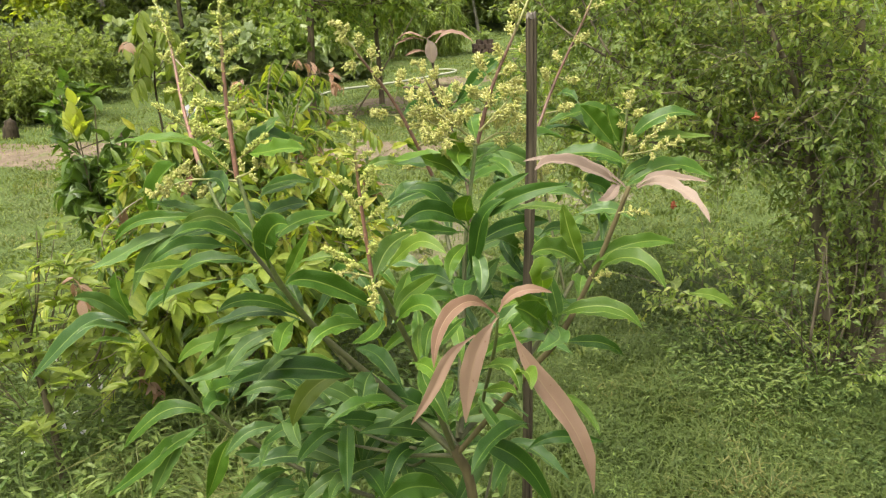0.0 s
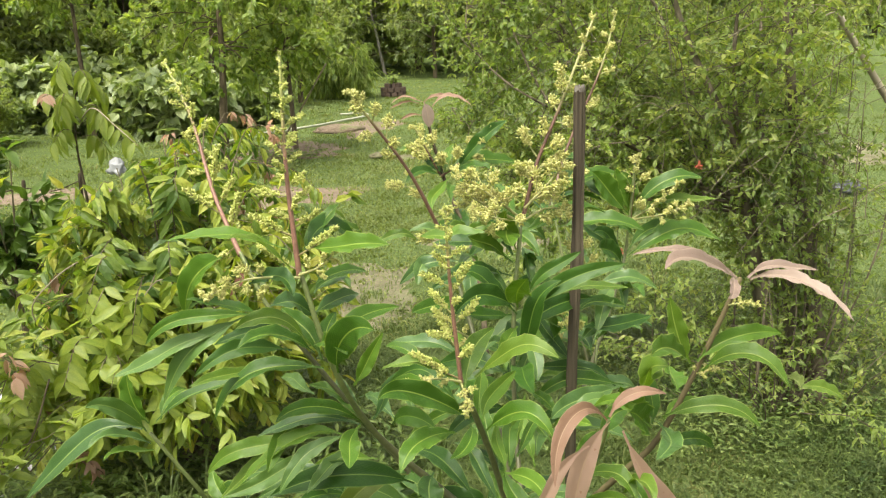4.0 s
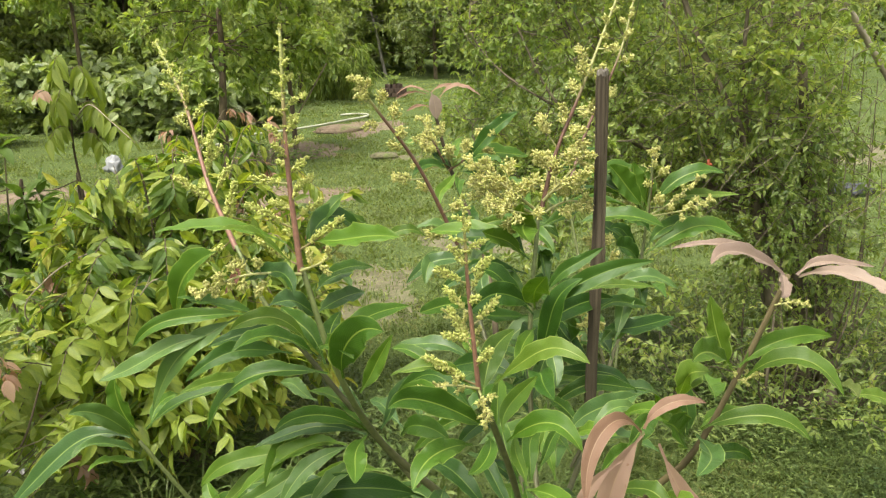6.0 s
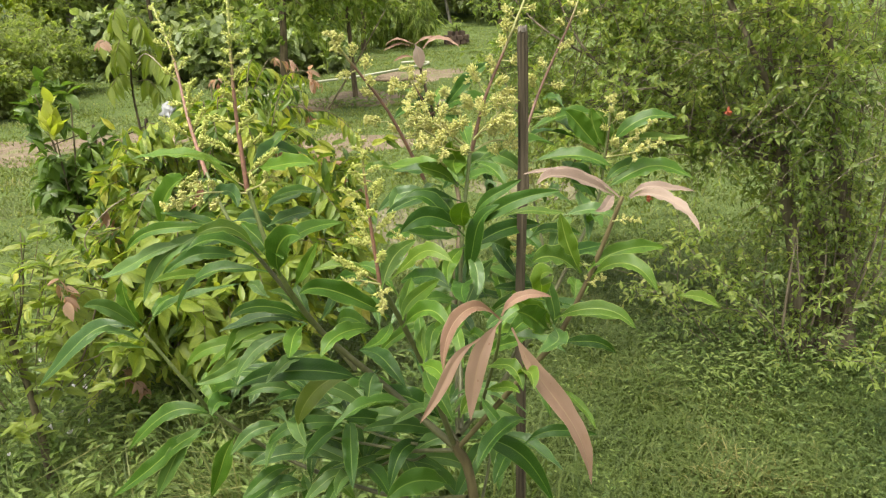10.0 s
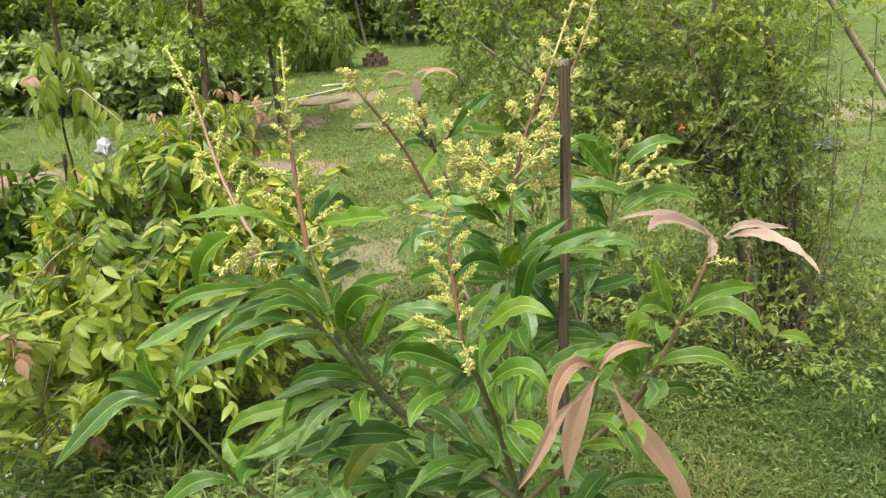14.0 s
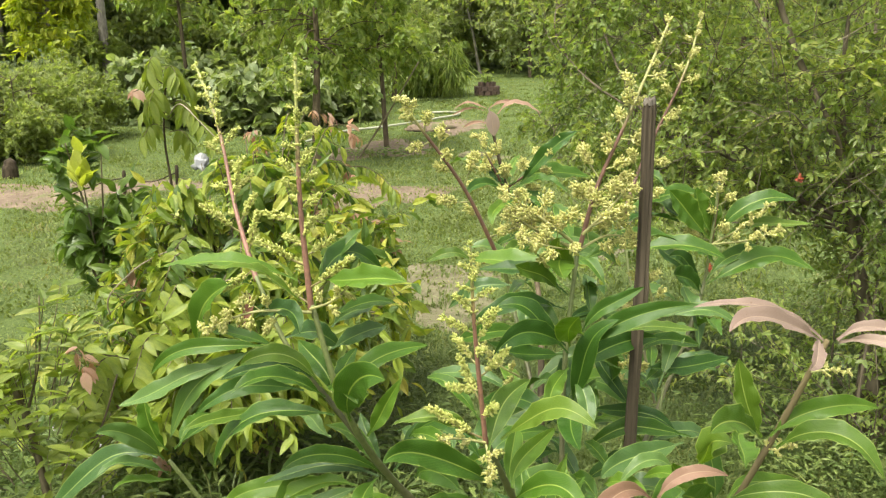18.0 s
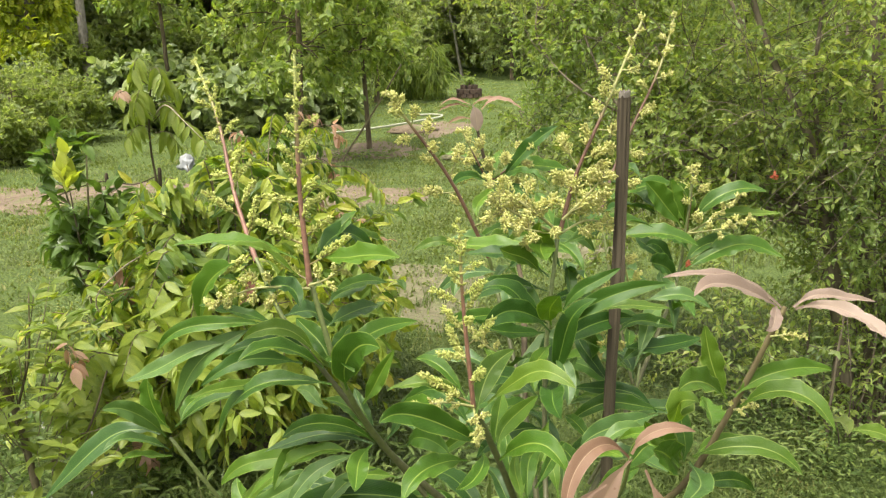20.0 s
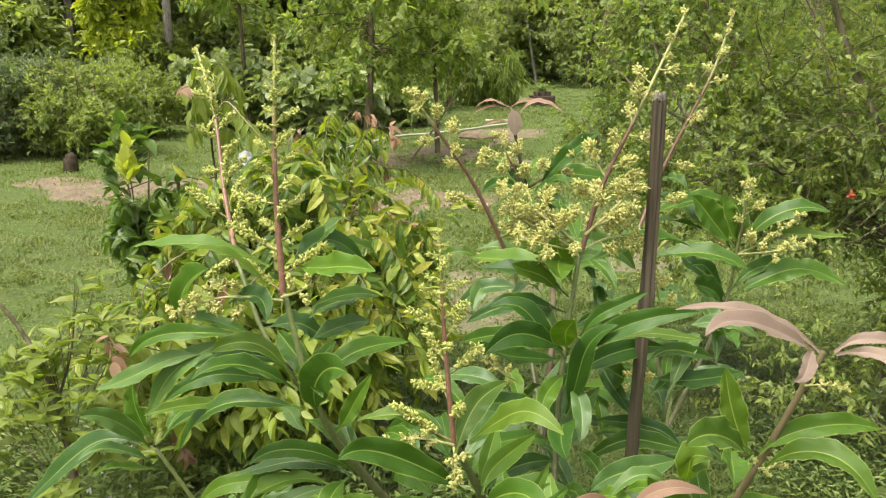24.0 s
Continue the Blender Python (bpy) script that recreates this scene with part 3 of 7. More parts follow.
def bushy(name, at, label, category, seed, height, reach, stems, limbs, twigs, per_twig, leaf_len, leaf_w, leaf_mat_, wood_mat, flush=0.0, flush_mat=None,
          sag=0.3, hang=0.5, twig_len=0.25, r=0.015, low=0.15, group="", upright=0.55, flat=0.6, singles=0):
    """A many-stemmed bush: stems rise from the base and each carries limbs."""
    rng = np.random.default_rng(seed)
    ob = thing(name, at, label, category, group)
    leaf, tint = Foliage(), Foliage()
    for k in range(stems):
        wood = Batch()
        a = 2 * math.pi * (k + rng.uniform(-0.3, 0.3)) / stems
        lean = rng.uniform(0.2, 1.0)
        top = np.array(at) + np.array([math.cos(a) * reach[0] * lean * 0.7, math.sin(a) * reach[1] * lean * 0.7, height * rng.uniform(0.7, 0.98) * (1.05 - 0.35 * lean)])
        base = np.array(at) + np.array([math.cos(a) * 0.04, math.sin(a) * 0.04, -0.03])
        mid = base * 0.5 + top * 0.5 + np.array([math.cos(a) * reach[0] * 0.08, math.sin(a) * reach[1] * 0.08, height * 0.08])
        pts = smooth_line([tuple(base), tuple(mid), tuple(top)], 6)
        wood.tube([tuple(q) for q in pts], r, r * 0.3, 6, 1)
        for j in range(limbs):
            q = np.array(pts[min(len(pts) - 1, int(len(pts) * rng.uniform(low, 1.0)))])
            b = a + rng.uniform(-1.5, 1.5)
            d = (math.cos(b) * reach[0], math.sin(b) * reach[1], rng.uniform(-0.1, 1.0) * upright * max(reach))
            which = tint if rng.uniform() < flush else leaf
            branch(rng, wood, which, q, d, rng.uniform(0.35, 0.75) * min(reach) * 0.9, r * 0.4, twigs, twig_len, per_twig, leaf_len, leaf_w, sag, 0.9, hang, 0.2, 0.18, flat)
        part("stem", wood.mesh("stem", True), wood_mat, ob)
    leaf.emit(ob, leaf_mat_, "crown", singles)
    if tint.n and flush_mat:
        tint.emit(ob, flush_mat, "flush", singles // 5, "young_leaf", "", "pinkish young leaf")
    return ob


def tree(name, at, label, seed, height, r, crown_low, crown_r, limbs, twigs, per_twig, leaf_len, leaf_w, leaf_mat_, wood_mat, lean=(0, 0), group="", twig_len=0.5, sag=0.35, hang=0.4, kind="", rise=(0.05, 0.7), singles=0):
    """A single-trunk tree: tapered trunk, limbs and a crown of separate leaves."""
    rng = np.random.default_rng(seed)
    ob = thing(name, at, label, "tree", group, kind)
    wood, leaf = Batch(), Foliage()
    pts = []
    for k in range(7):
        s = k / 6
        pts.append((at[0] + lean[0] * s + rng.uniform(-1, 1) * r * 0.8 * s, at[1] + lean[1] * s + rng.uniform(-1, 1) * r * 0.8 * s, at[2] - 0.05 + height * 0.92 * s))
    wood.tube(pts, r, r * 0.22, 8, 4, 0.05, rng)
    for k in range(limbs):
        z = rng.uniform(crown_low, height * 0.92)
        s = z / (height * 0.92)
        p = (at[0] + lean[0] * s, at[1] + lean[1] * s, z)
        a = k * 2.399 + rng.uniform(-0.4, 0.4)
        shape = math.sin(math.pi * min(1, 0.25 + 0.75 * (z - crown_low) / (height - crown_low)))
        branch(rng, wood, leaf, p, (math.cos(a), math.sin(a), rng.uniform(*rise)), crown_r * (0.45 + 0.6 * shape) * rng.uniform(0.75, 1.1), r * 0.17, twigs, twig_len, per_twig, leaf_len, leaf_w, sag, 0.9, hang)
    part("trunk", wood.mesh("trunk", True), wood_mat, ob)
    leaf.emit(ob, leaf_mat_, "crown", singles)
    return ob


# ---- the flowering mango ----
mango = thing("mango_tree", (0.05, 1.0, 0), "young mango tree with glossy leaves and yellow flower panicles", "tree")
leaf_rng = np.random.default_rng(5)


def blade(b, d, bow, w, phi, rng, rows=22, limp=1.0):
    """A mango leaf from its base b along d, bowed, w wide for its length, its face turned from up (0) to the south (90):
    two bulging halves that meet in a groove along the midrib, a wavy margin and a drawn-out tip."""
    b, d, bow = np.array(b), np.array(d), np.array(bow)
    cross = np.array([-1.0, -0.72, -0.36, -0.05, 0.05, 0.36, 0.72, 1.0])
    s = np.linspace(0, 1, rows)
    line = b + s[:, None] * d + (4 * s * (1 - s))[:, None] * bow
    sway = np.linalg.norm(d) * rng.uniform(-0.03, 0.03, 2)
    line = line + np.outer(np.sin(2 * np.pi * s), (sway[0], 0, sway[1]))
    tan = np.gradient(line, axis=0)
    tan /= np.linalg.norm(tan, axis=1, keepdims=True)
    length = np.linalg.norm(np.diff(line, axis=0), axis=1).sum()
    a = math.radians(phi)
    face = np.array([0.0, -math.sin(a), math.cos(a) + 0.25 * math.sin(a)])
    side = np.cross(tan, face)
    side /= np.linalg.norm(side, axis=1, keepdims=True) + 1e-9
    up = np.cross(side, tan)
    blade_s = np.clip((s - 0.1) / 0.9, 0, 1)
    prof = blade_s ** 0.7 * (1 - blade_s) ** 0.8 * (1 + 0.35 * blade_s * (1 - blade_s)) * 2.2
    half = np.maximum(prof * w * length * 0.5, 0.0011 * (s < 0.95) + 0.0003)
    twist = rng.uniform(-0.6, 0.6)
    wav, ph, fold = rng.uniform(0.08, 0.2) * limp, rng.uniform(0, 6, 4), rng.uniform(0.4, 0.85)
    freq = rng.uniform(14, 26)
    c, q = np.cos(twist * s)[:, None], np.sin(twist * s)[:, None]
    side, up = side * c + up * q, up * c - side * q
    v = np.zeros((rows, 8, 3))
    for k, x in enumerate(cross):
        r = abs(x)
        ripple = np.sin(s * freq + ph[0 if x < 0 else 1]) + 0.45 * np.sin(s * freq * 2.3 + ph[2 if x < 0 else 3])
        lift = fold * (r - 0.42 * r * r) + wav * r * r * ripple
        v[:, k] = line + side * (half * x * (1 - 0.12 * fold * r))[:, None] + up * (half * lift)[:, None]
    uv = np.stack(np.meshgrid(0.5 + cross / 2, s), -1)
    i = np.arange((rows - 1) * 7)
    r0, c0 = i // 7, i % 7
    f = np.stack([r0 * 8 + c0, r0 * 8 + c0 + 1, (r0 + 1) * 8 + c0 + 1, (r0 + 1) * 8 + c0], 1)
    return mesh_arrays("leaf", v.reshape(-1, 3), f, uv.reshape(-1, 2), True)


FLUSH = "bronze-pink limp young leaf"


def L(x, y, z, dx, dy, dz, bx, bz, w, phi, kind):
    """One leaf: base, way to the tip, bow sideways and upwards, width for its length, turn of its face, colour."""
    return part("leaf", blade((x, y, z), (dx, dy, dz), (bx, 0, bz), w * (1.0 if kind in 'rq' else 1.12), phi + leaf_rng.uniform(-8, 8), leaf_rng, 22, (1.2 if w < 0.4 else 0.4) if kind in "rq" else 1.25), MANGO[kind], mango,
                FLUSH if kind in "rq" else ("fresh yellow-green leaf" if kind == "y" else ""), (x, y, z))


def stem(points, r0, r1, name="branch", material=None, sides=8):
    b = Batch().tube(points, r0, r1, sides, 5, 0.06, leaf_rng)
    return part(name, b.mesh(name, True), material or mango_twig, mango, "", points[0])


OCTA_V = np.array([(1, 0, 0), (-1, 0, 0), (0, 1, 0), (0, -1, 0), (0, 0, 1), (0, 0, -1)], float)
OCTA_F = np.array([(0, 2, 4), (2, 1, 4), (1, 3, 4), (3, 0, 4), (2, 0, 5), (1, 2, 5), (3, 1, 5), (0, 3, 5)])


def buds(batch, rng, pos, size, ways):
    """Tiny buds and open florets: uneven lumps of eight faces, set outwards."""
    for p, w in zip(pos, ways):
        k = size * rng.uniform(0.65, 1.15, 3) * np.array([0.85, 0.85, 1.75])
        q = Vector(w + rng.normal(size=3) * 0.25).to_track_quat("Z", "Y").to_matrix()
        batch.add((OCTA_V * k) @ np.array(q).T + p, OCTA_F)


def panicle(points, seed, arms=14, low_len=0.07, high_len=0.008, r=0.0032, start=0.04, size=0.002, loose=1.0, spire=False):
    """A flower spike: a tapered stalk; its side arms carry strings of small buds and florets, tight towards the tip."""
    rng = np.random.default_rng(seed)
    stalk = Batch()
    line = smooth_line(points, 8)
    stalk.tube([tuple(p) for p in line], r * 0.9, r * 0.4, 7, 1, 0.0, None, None if r > 0.0026 else 0.8)
    n = len(line) - 1
    heads = []
    for k in range(arms):
        s = start + (0.995 - start) * (k / (arms - 1)) ** 0.8
        i = min(int(s * n), n - 1)
        p = np.array(line[i].lerp(line[i + 1], s * n - i))
        t = np.array((line[i + 1] - line[i]).normalized())
        a = k * 2.399 + rng.uniform(-0.5, 0.5)
        e1 = np.cross(t, (0.1, 1, 0.1))
        e1 /= np.linalg.norm(e1)
        e2 = np.cross(t, e1)
        out = math.cos(a) * e1 + math.sin(a) * e2 * 0.75
        ln = (low_len * (1 - s) ** 0.9 + high_len) * rng.uniform(0.55, 1.2)
        d = out + t * rng.uniform(0.1, 0.8)
        d /= np.linalg.norm(d)
        end = p + d * ln + np.array([0, 0, 0.12 * ln])
        mid = (p + end) / 2 + np.array([0, 0, -0.05 * ln])
        stalk.tube([tuple(p), tuple(mid), tuple(end)], r * 0.34, r * 0.2, 4, 2, 0.0, None, 0.68 + 0.3 * s)
        head = Batch()
        first = (0.3 if loose < 1.2 else 0.58) if ln > 0.012 else 0.05
        size_ = size * (0.86 if loose < 1.2 else 0.88)
        count = max(3, int(ln * (1 - first) / (size_ * 1.15)))
        for u in np.linspace(first, 1.0, count):
            q = p + (end - p) * u
            m = rng.integers(6, 11) if loose < 1.2 else rng.integers(14, 22)
            wide = size * loose * (0.6 + (1.4 if loose < 1.2 else 1.6) * math.sin(math.pi * min(1.0, 0.12 + 0.75 * (u - first) / (1 - first))) * min(1, ln / 0.02))
            off = unit(rng, m) * wide * rng.uniform(0.35, 1.45, (m, 1))
            buds(head, rng, q + off, size_ * (0.8 + 0.3 * (1 - s)), off / (np.linalg.norm(off, axis=1, keepdims=True) + 1e-9) + d * 0.8)
            if loose > 1.2:
                stalk.tube([tuple(q), tuple(q + off[0])], r * 0.14, r * 0.1, 3, 1, 0.0, None, 0.9)
        heads.append((head, end))
    if spire:
        head = Batch()
        for s in np.linspace(0.62, 1.0, 46):
            i = min(int(s * n), n - 1)
            p, t = np.array(line[i]), np.array((line[i + 1] - line[i]).normalized())
            out = unit(rng, 3)
            out = out - np.outer(out @ t, t)
            buds(head, rng, p + out * (0.001 + 0.007 * (1 - s)), size * 0.72, out + t * 0.9)
        heads.append((head, np.array(line[-1])))
    ob = part("panicle", stalk.mesh("panicle", True), panicle_stalk_green if spire else panicle_stalk, mango, "reddish flower stalk", points[0])
    for head, end in heads:
        part("flower_head", head.mesh("flower_head", True), bud_mat if spire else flower_mat, ob, "", end)
    return ob


# trunk and limbs
stem([(0.06, 1.02, -0.03), (0.055, 1.01, 0.5), (0.021, 0.99, 1.082), (-0.006, 0.985, 1.196)], 0.0101, 0.0065, "trunk", mango_bark, 10)
stem([(-0.006, 0.985, 1.19), (-0.102, 1.015, 1.278), (-0.178, 0.99, 1.374), (-0.22, 0.94, 1.484), (-0.248, 0.95, 1.59)], 0.0054, 0.0027)
stem([(-0.14, 1.005, 1.31), (-0.2, 1.0, 1.40), (-0.255, 1.0, 1.483), (-0.292, 1.02, 1.529), (-0.322, 1.05, 1.589)], 0.0032, 0.0023)
stem([(-0.006, 0.985, 1.19), (-0.047, 0.93, 1.355), (-0.086, 0.88, 1.475), (-0.09, 0.872, 1.49)], 0.0041, 0.0026)
stem([(0.01, 0.992, 1.10), (-0.105, 1.15, 0.996), (-0.281, 1.24, 1.014), (-0.398, 1.22, 1.123), (-0.431, 1.18, 1.211), (-0.483, 1.17, 1.308)], 0.0041, 0.0027)
stem([(-0.004, 0.985, 1.185), (-0.08, 1.05, 1.145), (-0.157, 1.15, 1.063)], 0.0035, 0.0023)
stem([(0.0, 1.0, 1.2), (0.01, 1.3, 1.27), (-0.018, 1.45, 1.41), (-0.031, 1.46, 1.47)], 0.0044, 0.0029)
stem([(0.004, 1.0, 1.21), (0.012, 1.1, 1.305), (0.02, 1.15, 1.435), (0.04, 1.19, 1.575)], 0.0040, 0.0027)
stem([(0.01, 1.3, 1.27), (0.038, 1.6, 1.391), (-0.006, 1.74, 1.542), (-0.036, 1.77, 1.676)], 0.0052, 0.003, "branch", brown_bark)
stem([(0.0, 1.0, 1.2), (0.1, 1.2, 1.2), (0.21, 1.4, 1.267), (0.318, 1.58, 1.369), (0.338, 1.6, 1.474), (0.352, 1.62, 1.573)], 0.0044, 0.0023)
stem([(0.0, 0.985, 1.19), (0.086, 0.88, 1.36), (0.117, 0.86, 1.41), (0.154, 0.855, 1.49), (0.186, 0.84, 1.588)], 0.0039, 0.0026, "branch", mango_bark)
stem([(0.03, 0.95, 1.27), (0.034, 0.9, 1.325), (0.043, 0.83, 1.414), (0.046, 0.81, 1.462)], 0.0026, 0.0017)
stem([(0.09, 1.2, 1.2), (0.15, 1.22, 1.3), (0.17, 1.25, 1.36)], 0.0026, 0.0018)
stem([(0.2, 1.4, 1.26), (0.175, 1.45, 1.4), (0.159, 1.5, 1.53)], 0.0028, 0.0023)

# flower spikes
panicle([(-0.249, 0.95, 1.585), (-0.255, 0.965, 1.694), (-0.254, 0.985, 1.815)], 11, 28, 0.055, 0.003, 0.0036, 0.03, 0.0017, 1.0, True)
panicle([(-0.322, 1.05, 1.585), (-0.358, 1.13, 1.645), (-0.388, 1.20, 1.732), (-0.425, 1.26, 1.80)], 12, 26, 0.052, 0.003, 0.0034, 0.05, 0.0019, 1.0, True)
panicle([(-0.09, 0.87, 1.486), (-0.098, 0.87, 1.588), (-0.101, 0.87, 1.668)], 13, 20, 0.05, 0.003, 0.0028, 0.02, 0.0017, 1.0, True)
panicle([(-0.031, 1.46, 1.466), (-0.09, 1.45, 1.596), (-0.154, 1.44, 1.692), (-0.185, 1.43, 1.739)], 14, 17, 0.055, 0.005, 0.004, 0.03, 0.0025, 1.5)
panicle([(0.042, 1.19, 1.573), (0.064, 1.2, 1.648), (0.1, 1.21, 1.728), (0.153, 1.24, 1.84)], 15, 19, 0.056, 0.005, 0.0036, 0.01, 0.0022, 1.5)
panicle([(0.159, 1.5, 1.526), (0.201, 1.55, 1.616), (0.267, 1.574, 1.75), (0.299, 1.6, 1.841)], 16, 17, 0.046, 0.005, 0.0036, 0.03, 0.0025, 1.3)
panicle([(-0.01, 1.73, 1.54), (0.03, 1.72, 1.57), (0.09, 1.71, 1.63)], 17, 9, 0.05, 0.01, 0.003, 0.1, 0.0027, 1.6)
panicle([(-0.01, 1.74, 1.54), (-0.03, 1.73, 1.58), (-0.06, 1.73, 1.64)], 18, 9, 0.055, 0.01, 0.003, 0.1, 0.0027, 1.6)
panicle([(0.04, 1.19, 1.57), (-0.01, 1.17, 1.60), (-0.045, 1.16, 1.625)], 19, 9, 0.04, 0.01, 0.0026, 0.1, 0.0022, 1.7)
panicle([(0.04, 1.19, 1.57), (0.075, 1.2, 1.585), (0.11, 1.2, 1.583)], 29, 11, 0.03, 0.008, 0.0022, 0.2, 0.0022, 1.6)
panicle([(0.338, 1.6, 1.46), (0.347, 1.61, 1.52), (0.352, 1.62, 1.58)], 20, 10, 0.045, 0.008, 0.003, 0.05, 0.0026, 1.3)
panicle([(0.338, 1.6, 1.46), (0.375, 1.59, 1.485), (0.43, 1.58, 1.535)], 21, 10, 0.02, 0.006, 0.0022, 0.3, 0.0024, 1.2)
panicle([(0.338, 1.6, 1.46), (0.39, 1.57, 1.475), (0.44, 1.56, 1.495)], 22, 10, 0.018, 0.006, 0.0022, 0.35, 0.0024, 1.2)
panicle([(0.152, 1.25, 1.47), (0.145, 1.25, 1.50), (0.138, 1.25, 1.525)], 23, 9, 0.03, 0.008, 0.0022, 0.05, 0.0022, 1.4)
panicle([(0.128, 1.24, 1.37), (0.118, 1.24, 1.395), (0.108, 1.24, 1.42)], 24, 8, 0.03, 0.006, 0.002, 0.05, 0.002, 1.2)
panicle([(0.176, 0.842, 1.56), (0.19, 0.84, 1.562), (0.207, 0.838, 1.56)], 25, 10, 0.006, 0.003, 0.0011, 0.2, 0.0011, 1.0)
panicle([(0.15, 0.856, 1.482), (0.16, 0.85, 1.486), (0.17, 0.845, 1.492)], 26, 7, 0.009, 0.003, 0.0012, 0.1, 0.0013, 1.0)
panicle([(-0.03, 1.2, 1.40), (-0.06, 1.2, 1.42), (-0.085, 1.2, 1.45)], 27, 12, 0.025, 0.005, 0.0018, 0.1, 0.0016, 1.0)
panicle([(-0.248, 0.945, 1.585), (-0.30, 0.935, 1.59), (-0.345, 0.93, 1.575)], 28, 13, 0.022, 0.006, 0.0018, 0.25, 0.0018, 1.3)
panicle([(-0.249, 0.945, 1.588), (-0.225, 0.935, 1.6), (-0.2, 0.93, 1.625)], 30, 9, 0.018, 0.004, 0.0016, 0.25, 0.0017, 1.1)
panicle([(-0.09, 0.868, 1.488), (-0.12, 0.86, 1.497), (-0.15, 0.855, 1.49)], 31, 10, 0.014, 0.004, 0.0016, 0.25, 0.0018, 1.0)
panicle([(-0.09, 0.868, 1.486), (-0.088, 0.855, 1.478), (-0.088, 0.845, 1.462)], 32, 8, 0.012, 0.004, 0.0014, 0.3, 0.0019, 1.1)

panicle([(0.04, 1.19, 1.575), (0.0, 1.175, 1.61), (-0.05, 1.165, 1.648)], 33, 12, 0.034, 0.012, 0.0026, 0.2, 0.0023, 1.6)
panicle([(0.04, 1.185, 1.572), (0.01, 1.15, 1.585), (-0.03, 1.13, 1.60)], 34, 9, 0.026, 0.012, 0.0022, 0.25, 0.0023, 1.5)
panicle([(0.045, 1.19, 1.59), (0.08, 1.19, 1.625), (0.10, 1.19, 1.65)], 35, 8, 0.03, 0.012, 0.0022, 0.25, 0.0023, 1.5)

# leaves, shoot by shoot
# B shoot, panicle node
L(-0.260, 0.950, 1.615, -0.117, -0.018, 0.021, -0.009, 0.012, 0.20, 45, 'g')
L(-0.257, 0.940, 1.598, -0.057, -0.045, 0.046, 0.001, 0.012, 0.20, 30, 'y')
L(-0.335, 1.000, 1.597, -0.060, 0.061, -0.083, -0.003, 0.017, 0.30, 60, 'g')
L(-0.307, 0.970, 1.572, 0.053, -0.060, 0.005, 0.008, 0.016, 0.25, 60, 'd')
L(-0.237, 0.950, 1.616, 0.082, -0.060, 0.014, 0.000, 0.001, 0.26, 55, 'g')
L(-0.241, 0.960, 1.611, 0.056, 0.060, -0.012, -0.006, 0.025, 0.30, 50, 'd')
L(-0.243, 0.970, 1.609, 0.040, 0.040, 0.040, -0.004, -0.001, 0.30, 70, 'g')
L(-0.215, 1.000, 1.615, 0.037, 0.060, -0.024, 0.002, 0.013, 0.25, 40, 'y')
# B mid whorl
L(-0.238, 0.930, 1.505, -0.071, -0.060, 0.034, 0.001, 0.018, 0.20, 45, 'g')
L(-0.244, 0.950, 1.507, -0.077, 0.000, 0.024, -0.001, 0.023, 0.22, 45, 'y')
L(-0.229, 0.920, 1.491, -0.118, 0.000, -0.050, -0.007, 0.029, 0.17, 40, 'g')
L(-0.265, 0.970, 1.494, -0.103, -0.024, -0.012, 0.001, 0.018, 0.20, 50, 'd')
L(-0.259, 0.980, 1.504, -0.091, 0.000, -0.001, 0.001, 0.013, 0.20, 45, 'd')
L(-0.282, 0.950, 1.489, -0.080, -0.060, 0.006, -0.008, 0.000, 0.16, 45, 'y')
L(-0.214, 0.920, 1.485, 0.039, -0.060, 0.068, -0.011, 0.017, 0.34, 70, 'g')
L(-0.215, 0.950, 1.500, 0.073, 0.060, 0.023, -0.014, 0.010, 0.24, 50, 'g')
L(-0.199, 0.920, 1.469, 0.034, 0.000, 0.058, -0.002, -0.004, 0.28, 70, 'g')
L(-0.228, 0.950, 1.501, 0.013, 0.060, 0.021, -0.004, 0.001, 0.30, 70, 'g')
L(-0.239, 0.950, 1.507, 0.036, -0.060, 0.010, 0.001, 0.009, 0.30, 60, 'g')
L(-0.233, 0.970, 1.480, -0.046, 0.060, 0.044, 0.003, 0.008, 0.30, 55, 'g')
# A node
L(-0.322, 1.020, 1.519, -0.100, 0.000, -0.100, -0.005, 0.020, 0.18, 55, 'p')
L(-0.309, 1.020, 1.522, -0.125, 0.000, -0.028, -0.007, 0.015, 0.15, 45, 'g')
L(-0.342, 1.020, 1.502, -0.131, 0.000, -0.044, -0.006, 0.003, 0.17, 50, 'p')
L(-0.299, 1.030, 1.515, -0.086, 0.000, 0.027, -0.003, 0.004, 0.20, 40, 'd')
L(-0.297, 1.050, 1.519, 0.051, 0.060, -0.036, 0.001, 0.013, 0.35, 50, 'p')
L(-0.240, 1.000, 1.525, 0.052, 0.060, 0.001, 0.000, 0.004, 0.30, 45, 'p')
L(-0.238, 1.000, 1.549, 0.038, 0.060, 0.006, 0.000, 0.003, 0.30, 45, 'p')
L(-0.234, 1.000, 1.561, 0.057, 0.060, -0.008, -0.000, 0.007, 0.25, 40, 'g')
